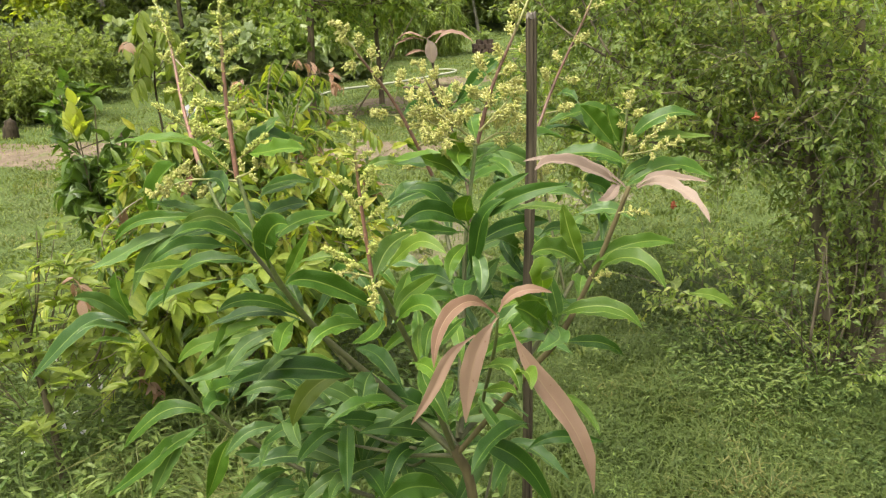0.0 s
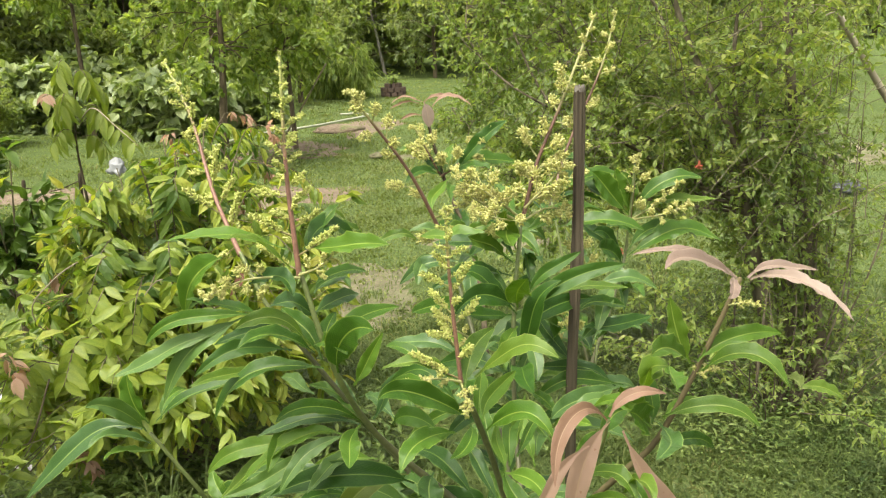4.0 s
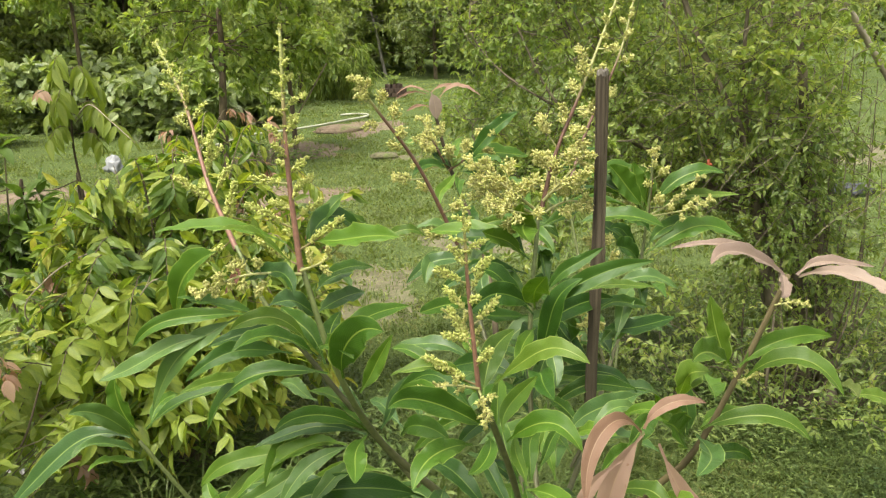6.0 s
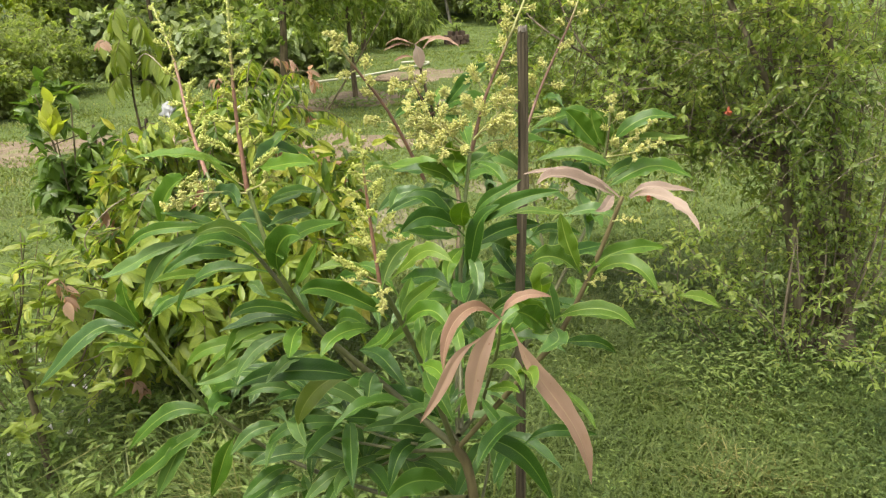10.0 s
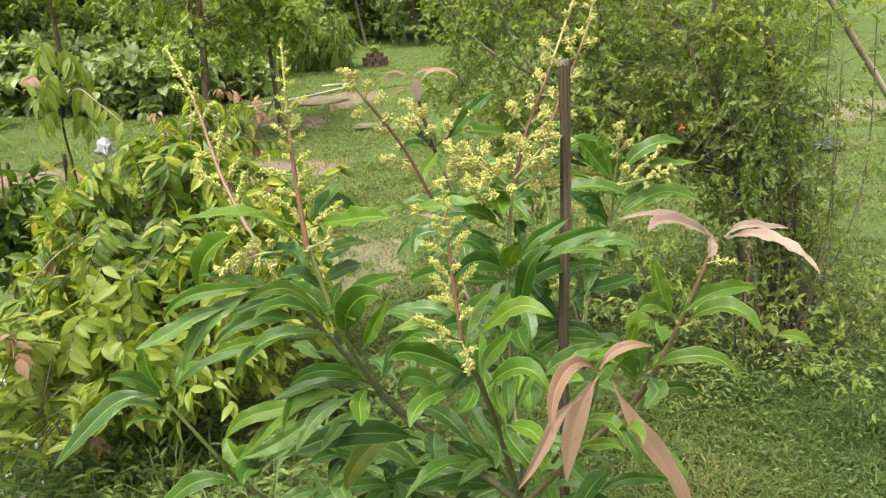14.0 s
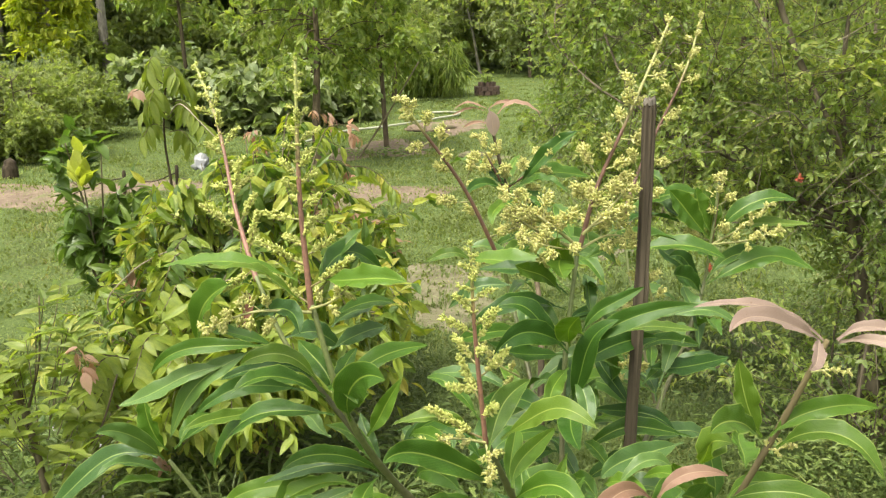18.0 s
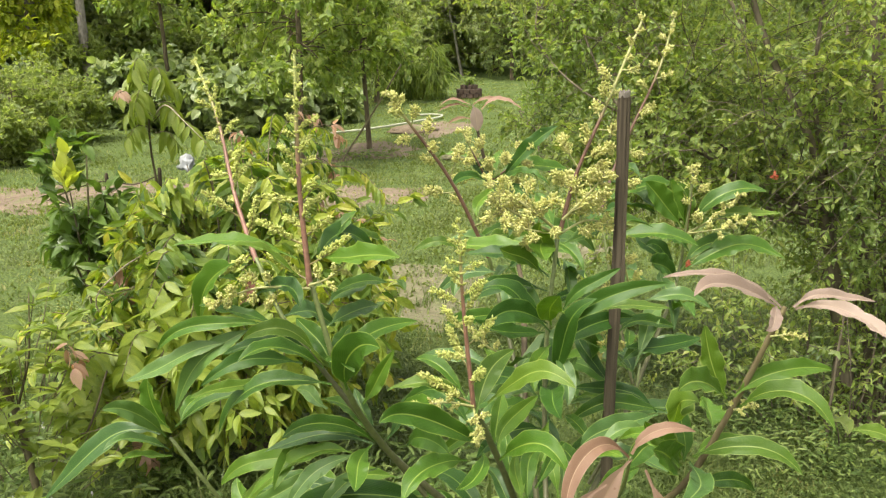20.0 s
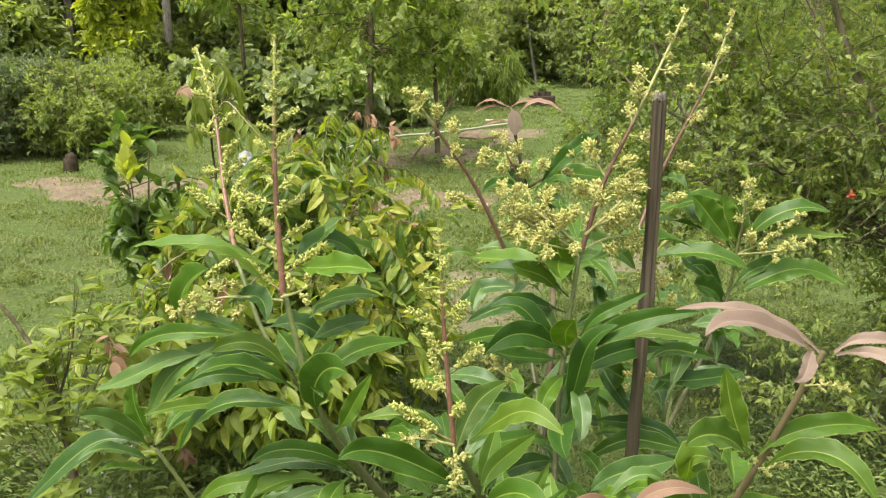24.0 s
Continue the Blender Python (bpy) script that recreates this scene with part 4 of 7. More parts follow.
# n2 whorl
L(-0.189, 0.980, 1.391, -0.097, -0.046, 0.035, -0.006, 0.022, 0.17, 45, 'g')
L(-0.193, 0.980, 1.396, -0.065, 0.060, 0.024, 0.006, 0.010, 0.20, 50, 'g')
L(-0.195, 0.970, 1.397, -0.118, 0.000, -0.005, -0.004, 0.015, 0.20, 50, 'p')
L(-0.216, 0.960, 1.392, -0.119, 0.000, -0.053, 0.005, 0.024, 0.17, 45, 'g')
L(-0.208, 0.960, 1.392, -0.080, -0.032, -0.049, -0.009, 0.012, 0.20, 55, 'p')
L(-0.195, 0.950, 1.407, -0.014, -0.060, -0.019, -0.006, 0.000, 0.40, 80, 'g')
L(-0.180, 0.980, 1.397, 0.039, 0.060, 0.033, -0.003, -0.000, 0.20, 60, 'd')
L(-0.158, 0.980, 1.388, 0.045, -0.060, 0.021, -0.002, 0.014, 0.30, 50, 'd')
L(-0.195, 1.000, 1.390, -0.026, 0.060, 0.033, -0.001, -0.000, 0.25, 60, 'p')
L(-0.246, 1.000, 1.426, -0.043, 0.060, -0.002, 0.000, 0.004, 0.25, 60, 'p')
L(-0.133, 1.020, 1.285, -0.178, 0.000, 0.000, 0.009, 0.020, 0.22, 55, 'd')
# E shoot
L(-0.077, 0.860, 1.495, 0.071, -0.060, 0.040, 0.001, 0.022, 0.20, 50, 'y')
L(-0.093, 0.870, 1.484, -0.078, 0.000, 0.022, 0.002, 0.017, 0.20, 50, 'y')
L(-0.088, 0.860, 1.484, 0.042, 0.060, 0.039, -0.008, 0.006, 0.30, 70, 'y')
L(-0.066, 0.880, 1.435, 0.047, 0.060, 0.028, -0.008, 0.003, 0.25, 65, 'g')
L(-0.068, 0.900, 1.426, 0.014, 0.060, 0.034, -0.001, 0.001, 0.30, 75, 'g')
L(-0.066, 0.860, 1.435, 0.055, -0.060, 0.018, 0.001, 0.024, 0.26, 55, 'g')
L(-0.043, 0.880, 1.375, 0.001, 0.060, 0.025, -0.002, -0.002, 0.25, 80, 'g')
L(-0.035, 0.900, 1.368, 0.031, 0.060, 0.057, -0.004, 0.000, 0.20, 80, 'g')
L(-0.027, 0.900, 1.379, 0.041, 0.060, 0.018, -0.002, 0.001, 0.20, 75, 'g')
L(-0.049, 0.850, 1.390, 0.032, -0.060, -0.004, 0.004, 0.010, 0.30, 60, 'g')
L(-0.081, 0.870, 1.444, -0.095, -0.056, 0.057, -0.006, 0.017, 0.22, 50, 'g')
L(-0.097, 0.870, 1.430, -0.061, -0.060, -0.006, -0.006, 0.014, 0.27, 60, 'g')
L(-0.082, 0.870, 1.438, -0.028, -0.060, -0.003, 0.008, -0.004, 0.25, 60, 'g')
L(-0.121, 0.880, 1.472, -0.037, 0.060, -0.012, 0.002, 0.006, 0.25, 50, 'g')
L(-0.090, 0.900, 1.447, -0.073, 0.060, -0.002, 0.006, 0.029, 0.20, 50, 'd')
# C node
L(-0.081, 1.460, 1.480, -0.072, 0.000, 0.001, 0.001, 0.015, 0.25, 45, 'y')
L(-0.040, 1.450, 1.454, -0.051, -0.060, -0.030, -0.015, 0.011, 0.30, 60, 'p')
L(-0.000, 1.440, 1.482, 0.050, 0.000, 0.026, -0.009, 0.009, 0.33, 60, 'y')
L(-0.029, 1.460, 1.480, 0.038, 0.060, 0.009, -0.005, 0.004, 0.40, 70, 'y')
L(0.011, 1.420, 1.368, -0.115, -0.060, 0.020, -0.015, 0.010, 0.22, 50, 'g')
L(-0.004, 1.450, 1.442, 0.085, 0.060, 0.035, -0.003, 0.008, 0.25, 60, 'd')
L(0.012, 1.460, 1.453, 0.045, 0.060, 0.012, -0.003, 0.015, 0.30, 60, 'g')
# brown top node
L(0.009, 1.700, 1.545, 0.110, 0.000, 0.104, 0.002, 0.014, 0.22, 60, 'd')
L(-0.008, 1.720, 1.549, -0.025, 0.060, 0.031, -0.005, -0.002, 0.30, 60, 'd')
L(0.001, 1.700, 1.548, 0.093, -0.060, 0.002, 0.001, 0.018, 0.25, 45, 'g')
L(-0.014, 1.700, 1.547, -0.073, -0.060, 0.001, -0.001, 0.016, 0.25, 45, 'd')
L(-0.003, 1.720, 1.549, 0.026, 0.060, 0.047, -0.006, 0.002, 0.30, 70, 'g')
L(0.001, 1.700, 1.543, -0.039, -0.060, -0.049, -0.009, -0.000, 0.28, 60, 'g')
L(0.006, 1.700, 1.543, 0.061, -0.060, -0.037, 0.007, 0.010, 0.25, 55, 'd')
L(-0.037, 1.760, 1.686, 0.010, 0.000, -0.051, 0.002, -0.000, 0.62, 88, 'q')
L(-0.040, 1.770, 1.685, -0.061, 0.000, -0.001, 0.001, 0.011, 0.18, 40, 'r')
L(-0.045, 1.770, 1.681, -0.059, 0.000, -0.007, -0.002, 0.008, 0.14, 35, 'r')
L(-0.041, 1.770, 1.658, -0.043, 0.000, -0.007, -0.002, 0.005, 0.20, 40, 'r')
L(-0.035, 1.770, 1.685, 0.057, 0.000, 0.010, -0.001, 0.007, 0.18, 40, 'r')
L(-0.020, 1.760, 1.676, 0.079, 0.000, -0.002, -0.001, 0.020, 0.20, 38, 'r')
# D shoot
L(0.040, 1.190, 1.573, -0.024, -0.060, -0.020, -0.015, 0.002, 0.55, 80, 'g')
L(0.025, 1.150, 1.451, -0.089, 0.000, 0.062, 0.002, 0.021, 0.25, 55, 'd')
L(0.020, 1.140, 1.466, -0.090, -0.060, 0.016, 0.002, 0.022, 0.28, 55, 'd')
L(0.025, 1.160, 1.458, -0.037, 0.060, 0.039, -0.004, 0.012, 0.28, 60, 'g')
L(0.026, 1.150, 1.461, 0.001, -0.060, 0.060, -0.006, 0.005, 0.45, 75, 'g')
L(0.032, 1.120, 1.473, 0.130, -0.020, 0.056, -0.015, 0.006, 0.19, 50, 'd')
L(0.038, 1.140, 1.481, 0.073, 0.000, 0.057, -0.007, 0.005, 0.22, 55, 'd')
L(0.025, 1.130, 1.392, 0.050, -0.025, 0.119, -0.011, 0.010, 0.22, 60, 'd')
L(0.078, 1.130, 1.484, 0.096, 0.000, 0.002, 0.000, 0.007, 0.17, 40, 'y')
L(0.029, 1.150, 1.426, 0.120, 0.060, 0.020, -0.005, 0.012, 0.22, 50, 'd')
L(0.018, 1.150, 1.451, -0.095, -0.060, 0.043, -0.002, -0.008, 0.22, 50, 'd')
L(0.024, 1.140, 1.438, -0.028, -0.060, -0.037, -0.008, 0.008, 0.30, 70, 'g')
L(0.027, 1.140, 1.430, 0.010, -0.060, -0.048, 0.008, 0.003, 0.30, 70, 'p')
L(0.136, 1.250, 1.407, 0.099, 0.060, -0.014, -0.002, 0.014, 0.20, 45, 'g')
L(0.137, 1.250, 1.389, 0.141, 0.060, -0.015, 0.000, -0.008, 0.20, 45, 'd')
L(0.141, 1.250, 1.362, 0.063, 0.060, 0.008, -0.001, 0.005, 0.25, 55, 'p')
L(0.115, 1.200, 1.353, -0.036, 0.060, 0.055, -0.004, 0.001, 0.25, 60, 'd')
# lower stake whorl
L(0.017, 1.128, 1.340, 0.057, 0.093, 0.046, -0.007, -0.004, 0.27, 75, 'p')
L(0.106, 1.289, 1.339, -0.050, -0.111, 0.092, 0.010, 0.013, 0.27, 60, 'd')
L(0.125, 1.025, 1.362, -0.065, -0.021, -0.000, 0.001, 0.021, 0.24, 55, 'p')
L(0.196, 1.200, 1.309, -0.139, 0.000, -0.015, -0.002, 0.024, 0.20, 50, 'g')
L(0.155, 1.100, 1.356, -0.109, -0.060, -0.009, -0.007, 0.005, 0.25, 55, 'p')
L(0.183, 1.200, 1.308, -0.106, 0.053, 0.017, 0.001, 0.016, 0.20, 45, 'd')
L(0.072, 1.100, 1.317, -0.024, 0.060, 0.011, 0.000, 0.006, 0.30, 60, 'g')
L(0.052, 1.050, 1.332, 0.033, -0.060, 0.028, -0.004, 0.008, 0.30, 50, 'g')
L(0.049, 1.050, 1.308, -0.028, 0.060, -0.004, 0.002, 0.012, 0.30, 60, 'g')
# F shoot
L(0.350, 1.600, 1.482, 0.131, 0.000, 0.052, -0.009, 0.025, 0.25, 50, 'g')
L(0.355, 1.600, 1.465, 0.157, 0.000, 0.027, -0.012, 0.018, 0.17, 45, 'y')
L(0.336, 1.610, 1.469, -0.016, 0.000, 0.086, 0.013, 0.003, 0.35, 75, 'y')
L(0.331, 1.610, 1.464, -0.066, 0.000, 0.079, -0.008, 0.020, 0.35, 65, 'g')
L(0.328, 1.580, 1.394, 0.189, 0.000, 0.017, -0.006, 0.038, 0.22, 50, 'g')
L(0.326, 1.580, 1.400, 0.167, 0.060, 0.005, -0.005, 0.038, 0.20, 50, 'g')
L(0.324, 1.590, 1.386, -0.062, 0.000, 0.056, -0.002, 0.023, 0.30, 55, 'd')
L(0.321, 1.590, 1.377, -0.060, 0.060, 0.067, -0.007, 0.017, 0.30, 55, 'd')
L(0.320, 1.580, 1.374, -0.067, -0.060, 0.059, -0.007, 0.014, 0.40, 60, 'd')
L(0.253, 1.600, 1.564, -0.038, 0.060, 0.003, 0.000, 0.016, 0.30, 50, 'g')
# flush
L(0.183, 0.840, 1.588, -0.107, 0.000, 0.031, 0.003, 0.015, 0.11, 40, 'q')
L(0.175, 0.830, 1.592, -0.094, -0.060, 0.033, -0.003, 0.014, 0.19, 60, 'q')
L(0.174, 0.830, 1.593, -0.033, -0.060, 0.001, 0.003, -0.001, 0.20, 60, 'q')
L(0.194, 0.840, 1.588, 0.073, 0.000, 0.003, -0.006, 0.009, 0.19, 55, 'q')
# right shoot
L(0.144, 0.850, 1.497, -0.025, 0.000, 0.073, -0.004, -0.001, 0.30, 75, 'y')
L(0.151, 0.850, 1.498, 0.089, 0.000, 0.024, -0.005, 0.012, 0.22, 45, 'g')
L(0.153, 0.840, 1.492, 0.062, -0.055, 0.002, -0.001, 0.027, 0.24, 45, 'y')
L(0.142, 0.850, 1.496, -0.063, -0.060, 0.038, -0.002, 0.013, 0.30, 40, 'y')
L(0.109, 0.830, 1.449, 0.086, -0.035, -0.001, 0.001, 0.019, 0.20, 45, 'y')
L(0.122, 0.860, 1.431, 0.096, 0.060, -0.022, -0.005, 0.010, 0.16, 40, 'g')
L(0.117, 0.880, 1.416, -0.008, 0.000, 0.066, 0.002, 0.001, 0.28, 75, 'p')
L(0.115, 0.880, 1.417, -0.055, -0.060, 0.075, -0.002, 0.002, 0.20, 60, 'g')
L(0.100, 0.870, 1.458, 0.005, -0.060, 0.056, -0.007, 0.009, 0.35, 60, 'y')
L(0.140, 0.870, 1.456, 0.014, 0.060, 0.003, -0.000, 0.000, 0.50, 70, 'g')
L(0.109, 0.840, 1.438, -0.025, -0.060, -0.006, 0.014, -0.003, 0.35, 60, 'p')
L(0.118, 0.840, 1.415, 0.082, 0.060, -0.048, -0.001, 0.009, 0.16, 45, 'g')
L(0.109, 0.860, 1.422, -0.046, -0.060, 0.052, -0.001, 0.003, 0.40, 60, 'g')
L(0.068, 0.820, 1.375, 0.008, -0.060, 0.024, 0.001, 0.018, 0.30, 50, 'y')
L(0.252, 0.830, 1.471, 0.050, 0.000, -0.018, 0.000, 0.006, 0.30, 50, 'y')
L(0.229, 0.835, 1.482, -0.008, -0.060, 0.015, 0.001, 0.004, 0.30, 60, 'o')
# brown low
L(0.047, 0.810, 1.461, -0.038, 0.000, -0.127, -0.008, 0.012, 0.22, 75, 'r')
L(0.057, 0.800, 1.455, 0.093, 0.000, -0.210, 0.005, 0.009, 0.14, 70, 'r')
L(0.045, 0.810, 1.461, -0.067, -0.060, -0.029, -0.011, 0.036, 0.16, 60, 'r')
L(0.021, 0.790, 1.448, -0.071, 0.000, -0.102, -0.001, 0.011, 0.14, 60, 'r')
L(0.047, 0.810, 1.465, 0.056, 0.000, 0.020, -0.007, 0.012, 0.22, 55, 'r')
L(0.097, 0.830, 1.438, -0.042, 0.060, -0.001, 0.001, 0.016, 0.22, 45, 'g')
L(0.029, 0.840, 1.386, 0.038, -0.060, 0.000, 0.007, 0.017, 0.26, 55, 'y')
L(0.030, 0.840, 1.358, 0.033, -0.060, 0.026, 0.001, 0.005, 0.20, 50, 'y')
L(0.017, 0.860, 1.280, 0.098, 0.000, -0.101, -0.005, 0.034, 0.20, 65, 'd')
L(0.086, 0.950, 1.208, 0.104, 0.000, 0.012, -0.007, 0.016, 0.17, 45, 'd')
L(0.090, 0.950, 1.208, -0.049, -0.060, -0.017, -0.007, 0.010, 0.30, 60, 'd')
L(-0.042, 0.900, 1.368, 0.031, -0.060, -0.052, -0.005, 0.003, 0.28, 70, 'g')
L(0.055, 0.880, 1.404, 0.057, 0.060, 0.001, -0.001, 0.007, 0.30, 50, 'g')
L(0.026, 0.880, 1.375, 0.064, 0.060, 0.000, 0.000, 0.007, 0.25, 50, 'g')
L(0.081, 0.900, 1.362, 0.027, -0.060, -0.047, 0.004, 0.006, 0.20, 60, 'g')
L(0.124, 0.900, 1.320, 0.039, -0.060, -0.024, 0.004, 0.007, 0.15, 55, 'g')
L(0.028, 0.920, 1.306, 0.023, -0.060, -0.024, 0.002, 0.000, 0.22, 60, 'd')
L(-0.010, 0.920, 1.284, -0.027, 0.060, 0.028, -0.003, 0.004, 0.30, 70, 'g')
L(0.000, 0.900, 1.286, 0.031, 0.060, 0.007, -0.003, 0.004, 0.30, 70, 'y')
L(-0.004, 0.950, 1.407, -0.032, -0.060, -0.033, -0.011, 0.007, 0.25, 70, 'g')
L(0.009, 0.970, 1.323, -0.007, 0.060, 0.050, -0.001, 0.004, 0.25, 75, 'g')
L(-0.036, 0.950, 1.344, -0.013, 0.060, 0.048, -0.004, 0.004, 0.25, 75, 'g')
# left shoot
L(-0.480, 1.160, 1.328, -0.020, 0.000, 0.076, -0.008, -0.002, 0.37, 80, 'g')
L(-0.482, 1.150, 1.321, -0.053, -0.060, 0.069, 0.002, 0.015, 0.25, 55, 'p')
L(-0.482, 1.130, 1.335, -0.161, 0.000, -0.090, 0.007, 0.037, 0.17, 55, 'p')
L(-0.473, 1.140, 1.298, -0.047, -0.060, 0.022, -0.003, 0.007, 0.22, 45, 'g')
L(-0.476, 1.140, 1.307, -0.060, -0.060, 0.033, 0.001, 0.016, 0.18, 45, 'p')
L(-0.471, 1.160, 1.329, 0.151, 0.000, 0.059, -0.016, 0.009, 0.14, 40, 'g')
L(-0.464, 1.160, 1.332, 0.024, 0.060, 0.016, -0.004, 0.011, 0.25, 55, 'g')
# n4 whorl
L(-0.399, 1.210, 1.129, -0.158, 0.000, -0.053, 0.000, 0.042, 0.18, 50, 'g')
L(-0.410, 1.200, 1.125, -0.110, 0.000, -0.139, -0.009, 0.013, 0.20, 60, 'p')
L(-0.369, 1.200, 1.103, -0.056, -0.006, -0.118, 0.001, 0.011, 0.28, 70, 'g')
L(-0.388, 1.220, 1.149, -0.041, 0.060, 0.033, -0.006, -0.004, 0.38, 75, 'g')
L(-0.381, 1.220, 1.142, -0.013, -0.060, 0.021, 0.002, 0.018, 0.50, 60, 'd')
L(-0.378, 1.230, 1.147, 0.035, 0.060, 0.045, -0.008, 0.004, 0.30, 65, 'p')
L(-0.370, 1.230, 1.147, 0.113, 0.000, 0.004, 0.006, 0.023, 0.20, 50, 'p')
L(-0.405, 1.200, 1.108, -0.190, 0.000, -0.117, 0.014, 0.025, 0.15, 45, 'g')
L(-0.353, 1.240, 1.131, 0.034, 0.060, 0.044, -0.006, -0.006, 0.30, 65, 'p')
# n5 whorl and low leaves
L(-0.273, 1.230, 1.029, -0.021, 0.060, 0.050, -0.002, 0.000, 0.35, 70, 'd')
L(-0.276, 1.230, 1.025, 0.060, 0.060, 0.068, -0.010, 0.004, 0.28, 65, 'p')
L(-0.283, 1.220, 1.020, -0.081, -0.060, -0.021, -0.001, 0.014, 0.25, 55, 'd')
L(-0.277, 1.220, 1.015, -0.049, -0.060, -0.035, -0.003, 0.005, 0.20, 60, 'd')
L(-0.267, 1.210, 1.014, 0.016, -0.060, -0.043, 0.004, 0.003, 0.30, 75, 'd')
L(-0.285, 1.240, 1.020, -0.097, 0.000, 0.023, 0.001, 0.009, 0.30, 55, 'd')
L(-0.155, 1.150, 1.065, -0.082, -0.060, 0.085, 0.002, 0.022, 0.22, 50, 'p')
L(-0.151, 1.150, 1.063, -0.030, 0.060, 0.070, 0.002, -0.003, 0.28, 75, 'g')
L(-0.154, 1.130, 1.067, -0.055, -0.060, -0.024, -0.003, 0.013, 0.30, 65, 'p')
L(-0.148, 1.150, 1.065, 0.052, 0.060, 0.027, -0.002, 0.004, 0.25, 60, 'd')
L(-0.049, 1.050, 1.161, -0.054, -0.060, -0.038, -0.008, 0.023, 0.28, 60, 'd')
L(-0.014, 1.050, 1.176, -0.129, 0.000, 0.010, 0.004, 0.011, 0.22, 50, 'd')
L(-0.012, 1.000, 1.116, -0.093, -0.056, 0.021, -0.002, 0.020, 0.35, 60, 'd')
L(-0.027, 1.050, 1.102, -0.044, -0.060, -0.005, -0.013, 0.011, 0.35, 60, 'd')
L(-0.016, 1.020, 1.208, -0.111, 0.000, 0.057, 0.005, 0.016, 0.28, 55, 'd')
L(-0.129, 1.100, 1.177, -0.101, 0.000, 0.046, 0.003, 0.029, 0.22, 50, 'p')
L(-0.137, 1.060, 1.275, -0.101, 0.000, -0.080, -0.018, 0.018, 0.24, 60, 'o')
L(-0.110, 1.000, 1.310, -0.013, -0.060, -0.016, -0.003, -0.002, 0.60, 80, 'p')
L(-0.095, 1.100, 1.155, -0.078, -0.060, 0.060, -0.001, 0.010, 0.25, 50, 'd')
L(-0.216, 1.120, 1.211, -0.117, 0.035, 0.038, 0.007, 0.014, 0.20, 50, 'p')
L(-0.176, 1.120, 1.267, -0.100, 0.060, -0.044, 0.002, 0.010, 0.20, 50, 'g')
L(-0.247, 1.060, 1.337, -0.132, 0.000, -0.075, -0.005, 0.019, 0.15, 45, 'y')
L(-0.246, 1.060, 1.346, -0.144, 0.000, -0.046, -0.011, 0.010, 0.17, 45, 'g')
L(-0.232, 1.000, 1.364, -0.131, 0.000, -0.062, -0.005, -0.008, 0.16, 50, 'p')
L(-0.255, 1.000, 1.399, -0.045, -0.060, -0.036, -0.008, 0.008, 0.25, 60, 'g')
L(-0.198, 1.050, 1.321, -0.066, -0.060, -0.019, -0.004, 0.008, 0.25, 55, 'p')

L(0.194, 0.836, 1.588, 0.044, -0.104, -0.009, 0.004, 0.016, 0.15, 75, 'q')

# fresh upright leaves at the foot of the middle flowers
L(0.030, 1.180, 1.535, -0.018, -0.030, 0.062, -0.006, 0.004, 0.42, 72, 'y')
L(0.018, 1.180, 1.520, -0.058, -0.030, 0.045, -0.004, 0.008, 0.34, 60, 'y')
L(0.030, 1.200, 1.510, -0.110, 0.020, 0.030, 0.000, 0.016, 0.26, 40, 'd')
L(0.028, 1.200, 1.490, -0.120, -0.030, -0.004, 0.000, 0.018, 0.24, 35, 'd')
# broad upright leaves under the right flowers
L(0.328, 1.580, 1.476, -0.081, -0.030, 0.092, -0.008, 0.010, 0.40, 70, 'g')
L(0.338, 1.600, 1.480, -0.030, 0.000, 0.082, -0.010, 0.004, 0.48, 75, 'g')
L(0.340, 1.580, 1.432, -0.060, -0.020, 0.030, 0.000, 0.012, 0.34, 50, 'd')

# more leaves deep in the crown
fill_rng = np.random.default_rng(77)
for x, y, z, turn in ((0.04, 1.22, 1.545, 0.3), (0.045, 1.24, 1.56, 1.7), (0.04, 1.24, 1.50, 2.6), (0.3, 1.58, 1.50, 2.4), (0.34, 1.62, 1.54, 3.4), (0.16, 1.5, 1.52, 0.5), (0.16, 1.52, 1.5, 1.6), (0.17, 1.5, 1.48, -0.2), (0.0, 1.72, 1.55, 0.2), (-0.01, 1.74, 1.58, 2.5)):
    ln = fill_rng.uniform(0.12, 0.16)
    L(x, y, z, ln * math.cos(turn), ln * math.sin(turn), fill_rng.uniform(-0.02, 0.04), 0, 0.016, fill_rng.uniform(0.22, 0.28), fill_rng.uniform(15, 50), fill_rng.choice(["g", "d", "g"]))
for cx, cy, cz, n, reach in ((0.05, 1.4, 1.44, 6, 0.14), (-0.3, 1.2, 1.2, 4, 0.1), (-0.12, 1.17, 1.15, 5, 0.1), (0.25, 1.5, 1.38, 5, 0.12), (0.14, 1.38, 1.44, 4, 0.12), (0.02, 1.68, 1.48, 5, 0.12),
                             (0.0, 1.3, 1.26, 5, 0.1), (0.03, 1.3, 1.19, 4, 0.1), (0.12, 1.34, 1.26, 4, 0.1), (0.02, 1.24, 1.08, 3, 0.12), (-0.16, 1.22, 1.06, 7, 0.12), (-0.1, 1.2, 1.3, 4, 0.1)):
    for k in range(n):
        a, e = fill_rng.uniform(0, 6.28), fill_rng.uniform(-0.5, 0.5)
        ln = fill_rng.uniform(0.10, 0.15)
        o = unit(fill_rng, 1)[0] * reach * 0.5
        L(cx + o[0], cy + o[1], cz + o[2] * 0.7, ln * math.cos(a) * math.cos(e), ln * math.sin(a) * math.cos(e) * 0.8, ln * math.sin(e) - 0.01, 0, 0.018, fill_rng.uniform(0.2, 0.27),
          fill_rng.uniform(25, 60), fill_rng.choice(["g", "d", "d", "p"]))

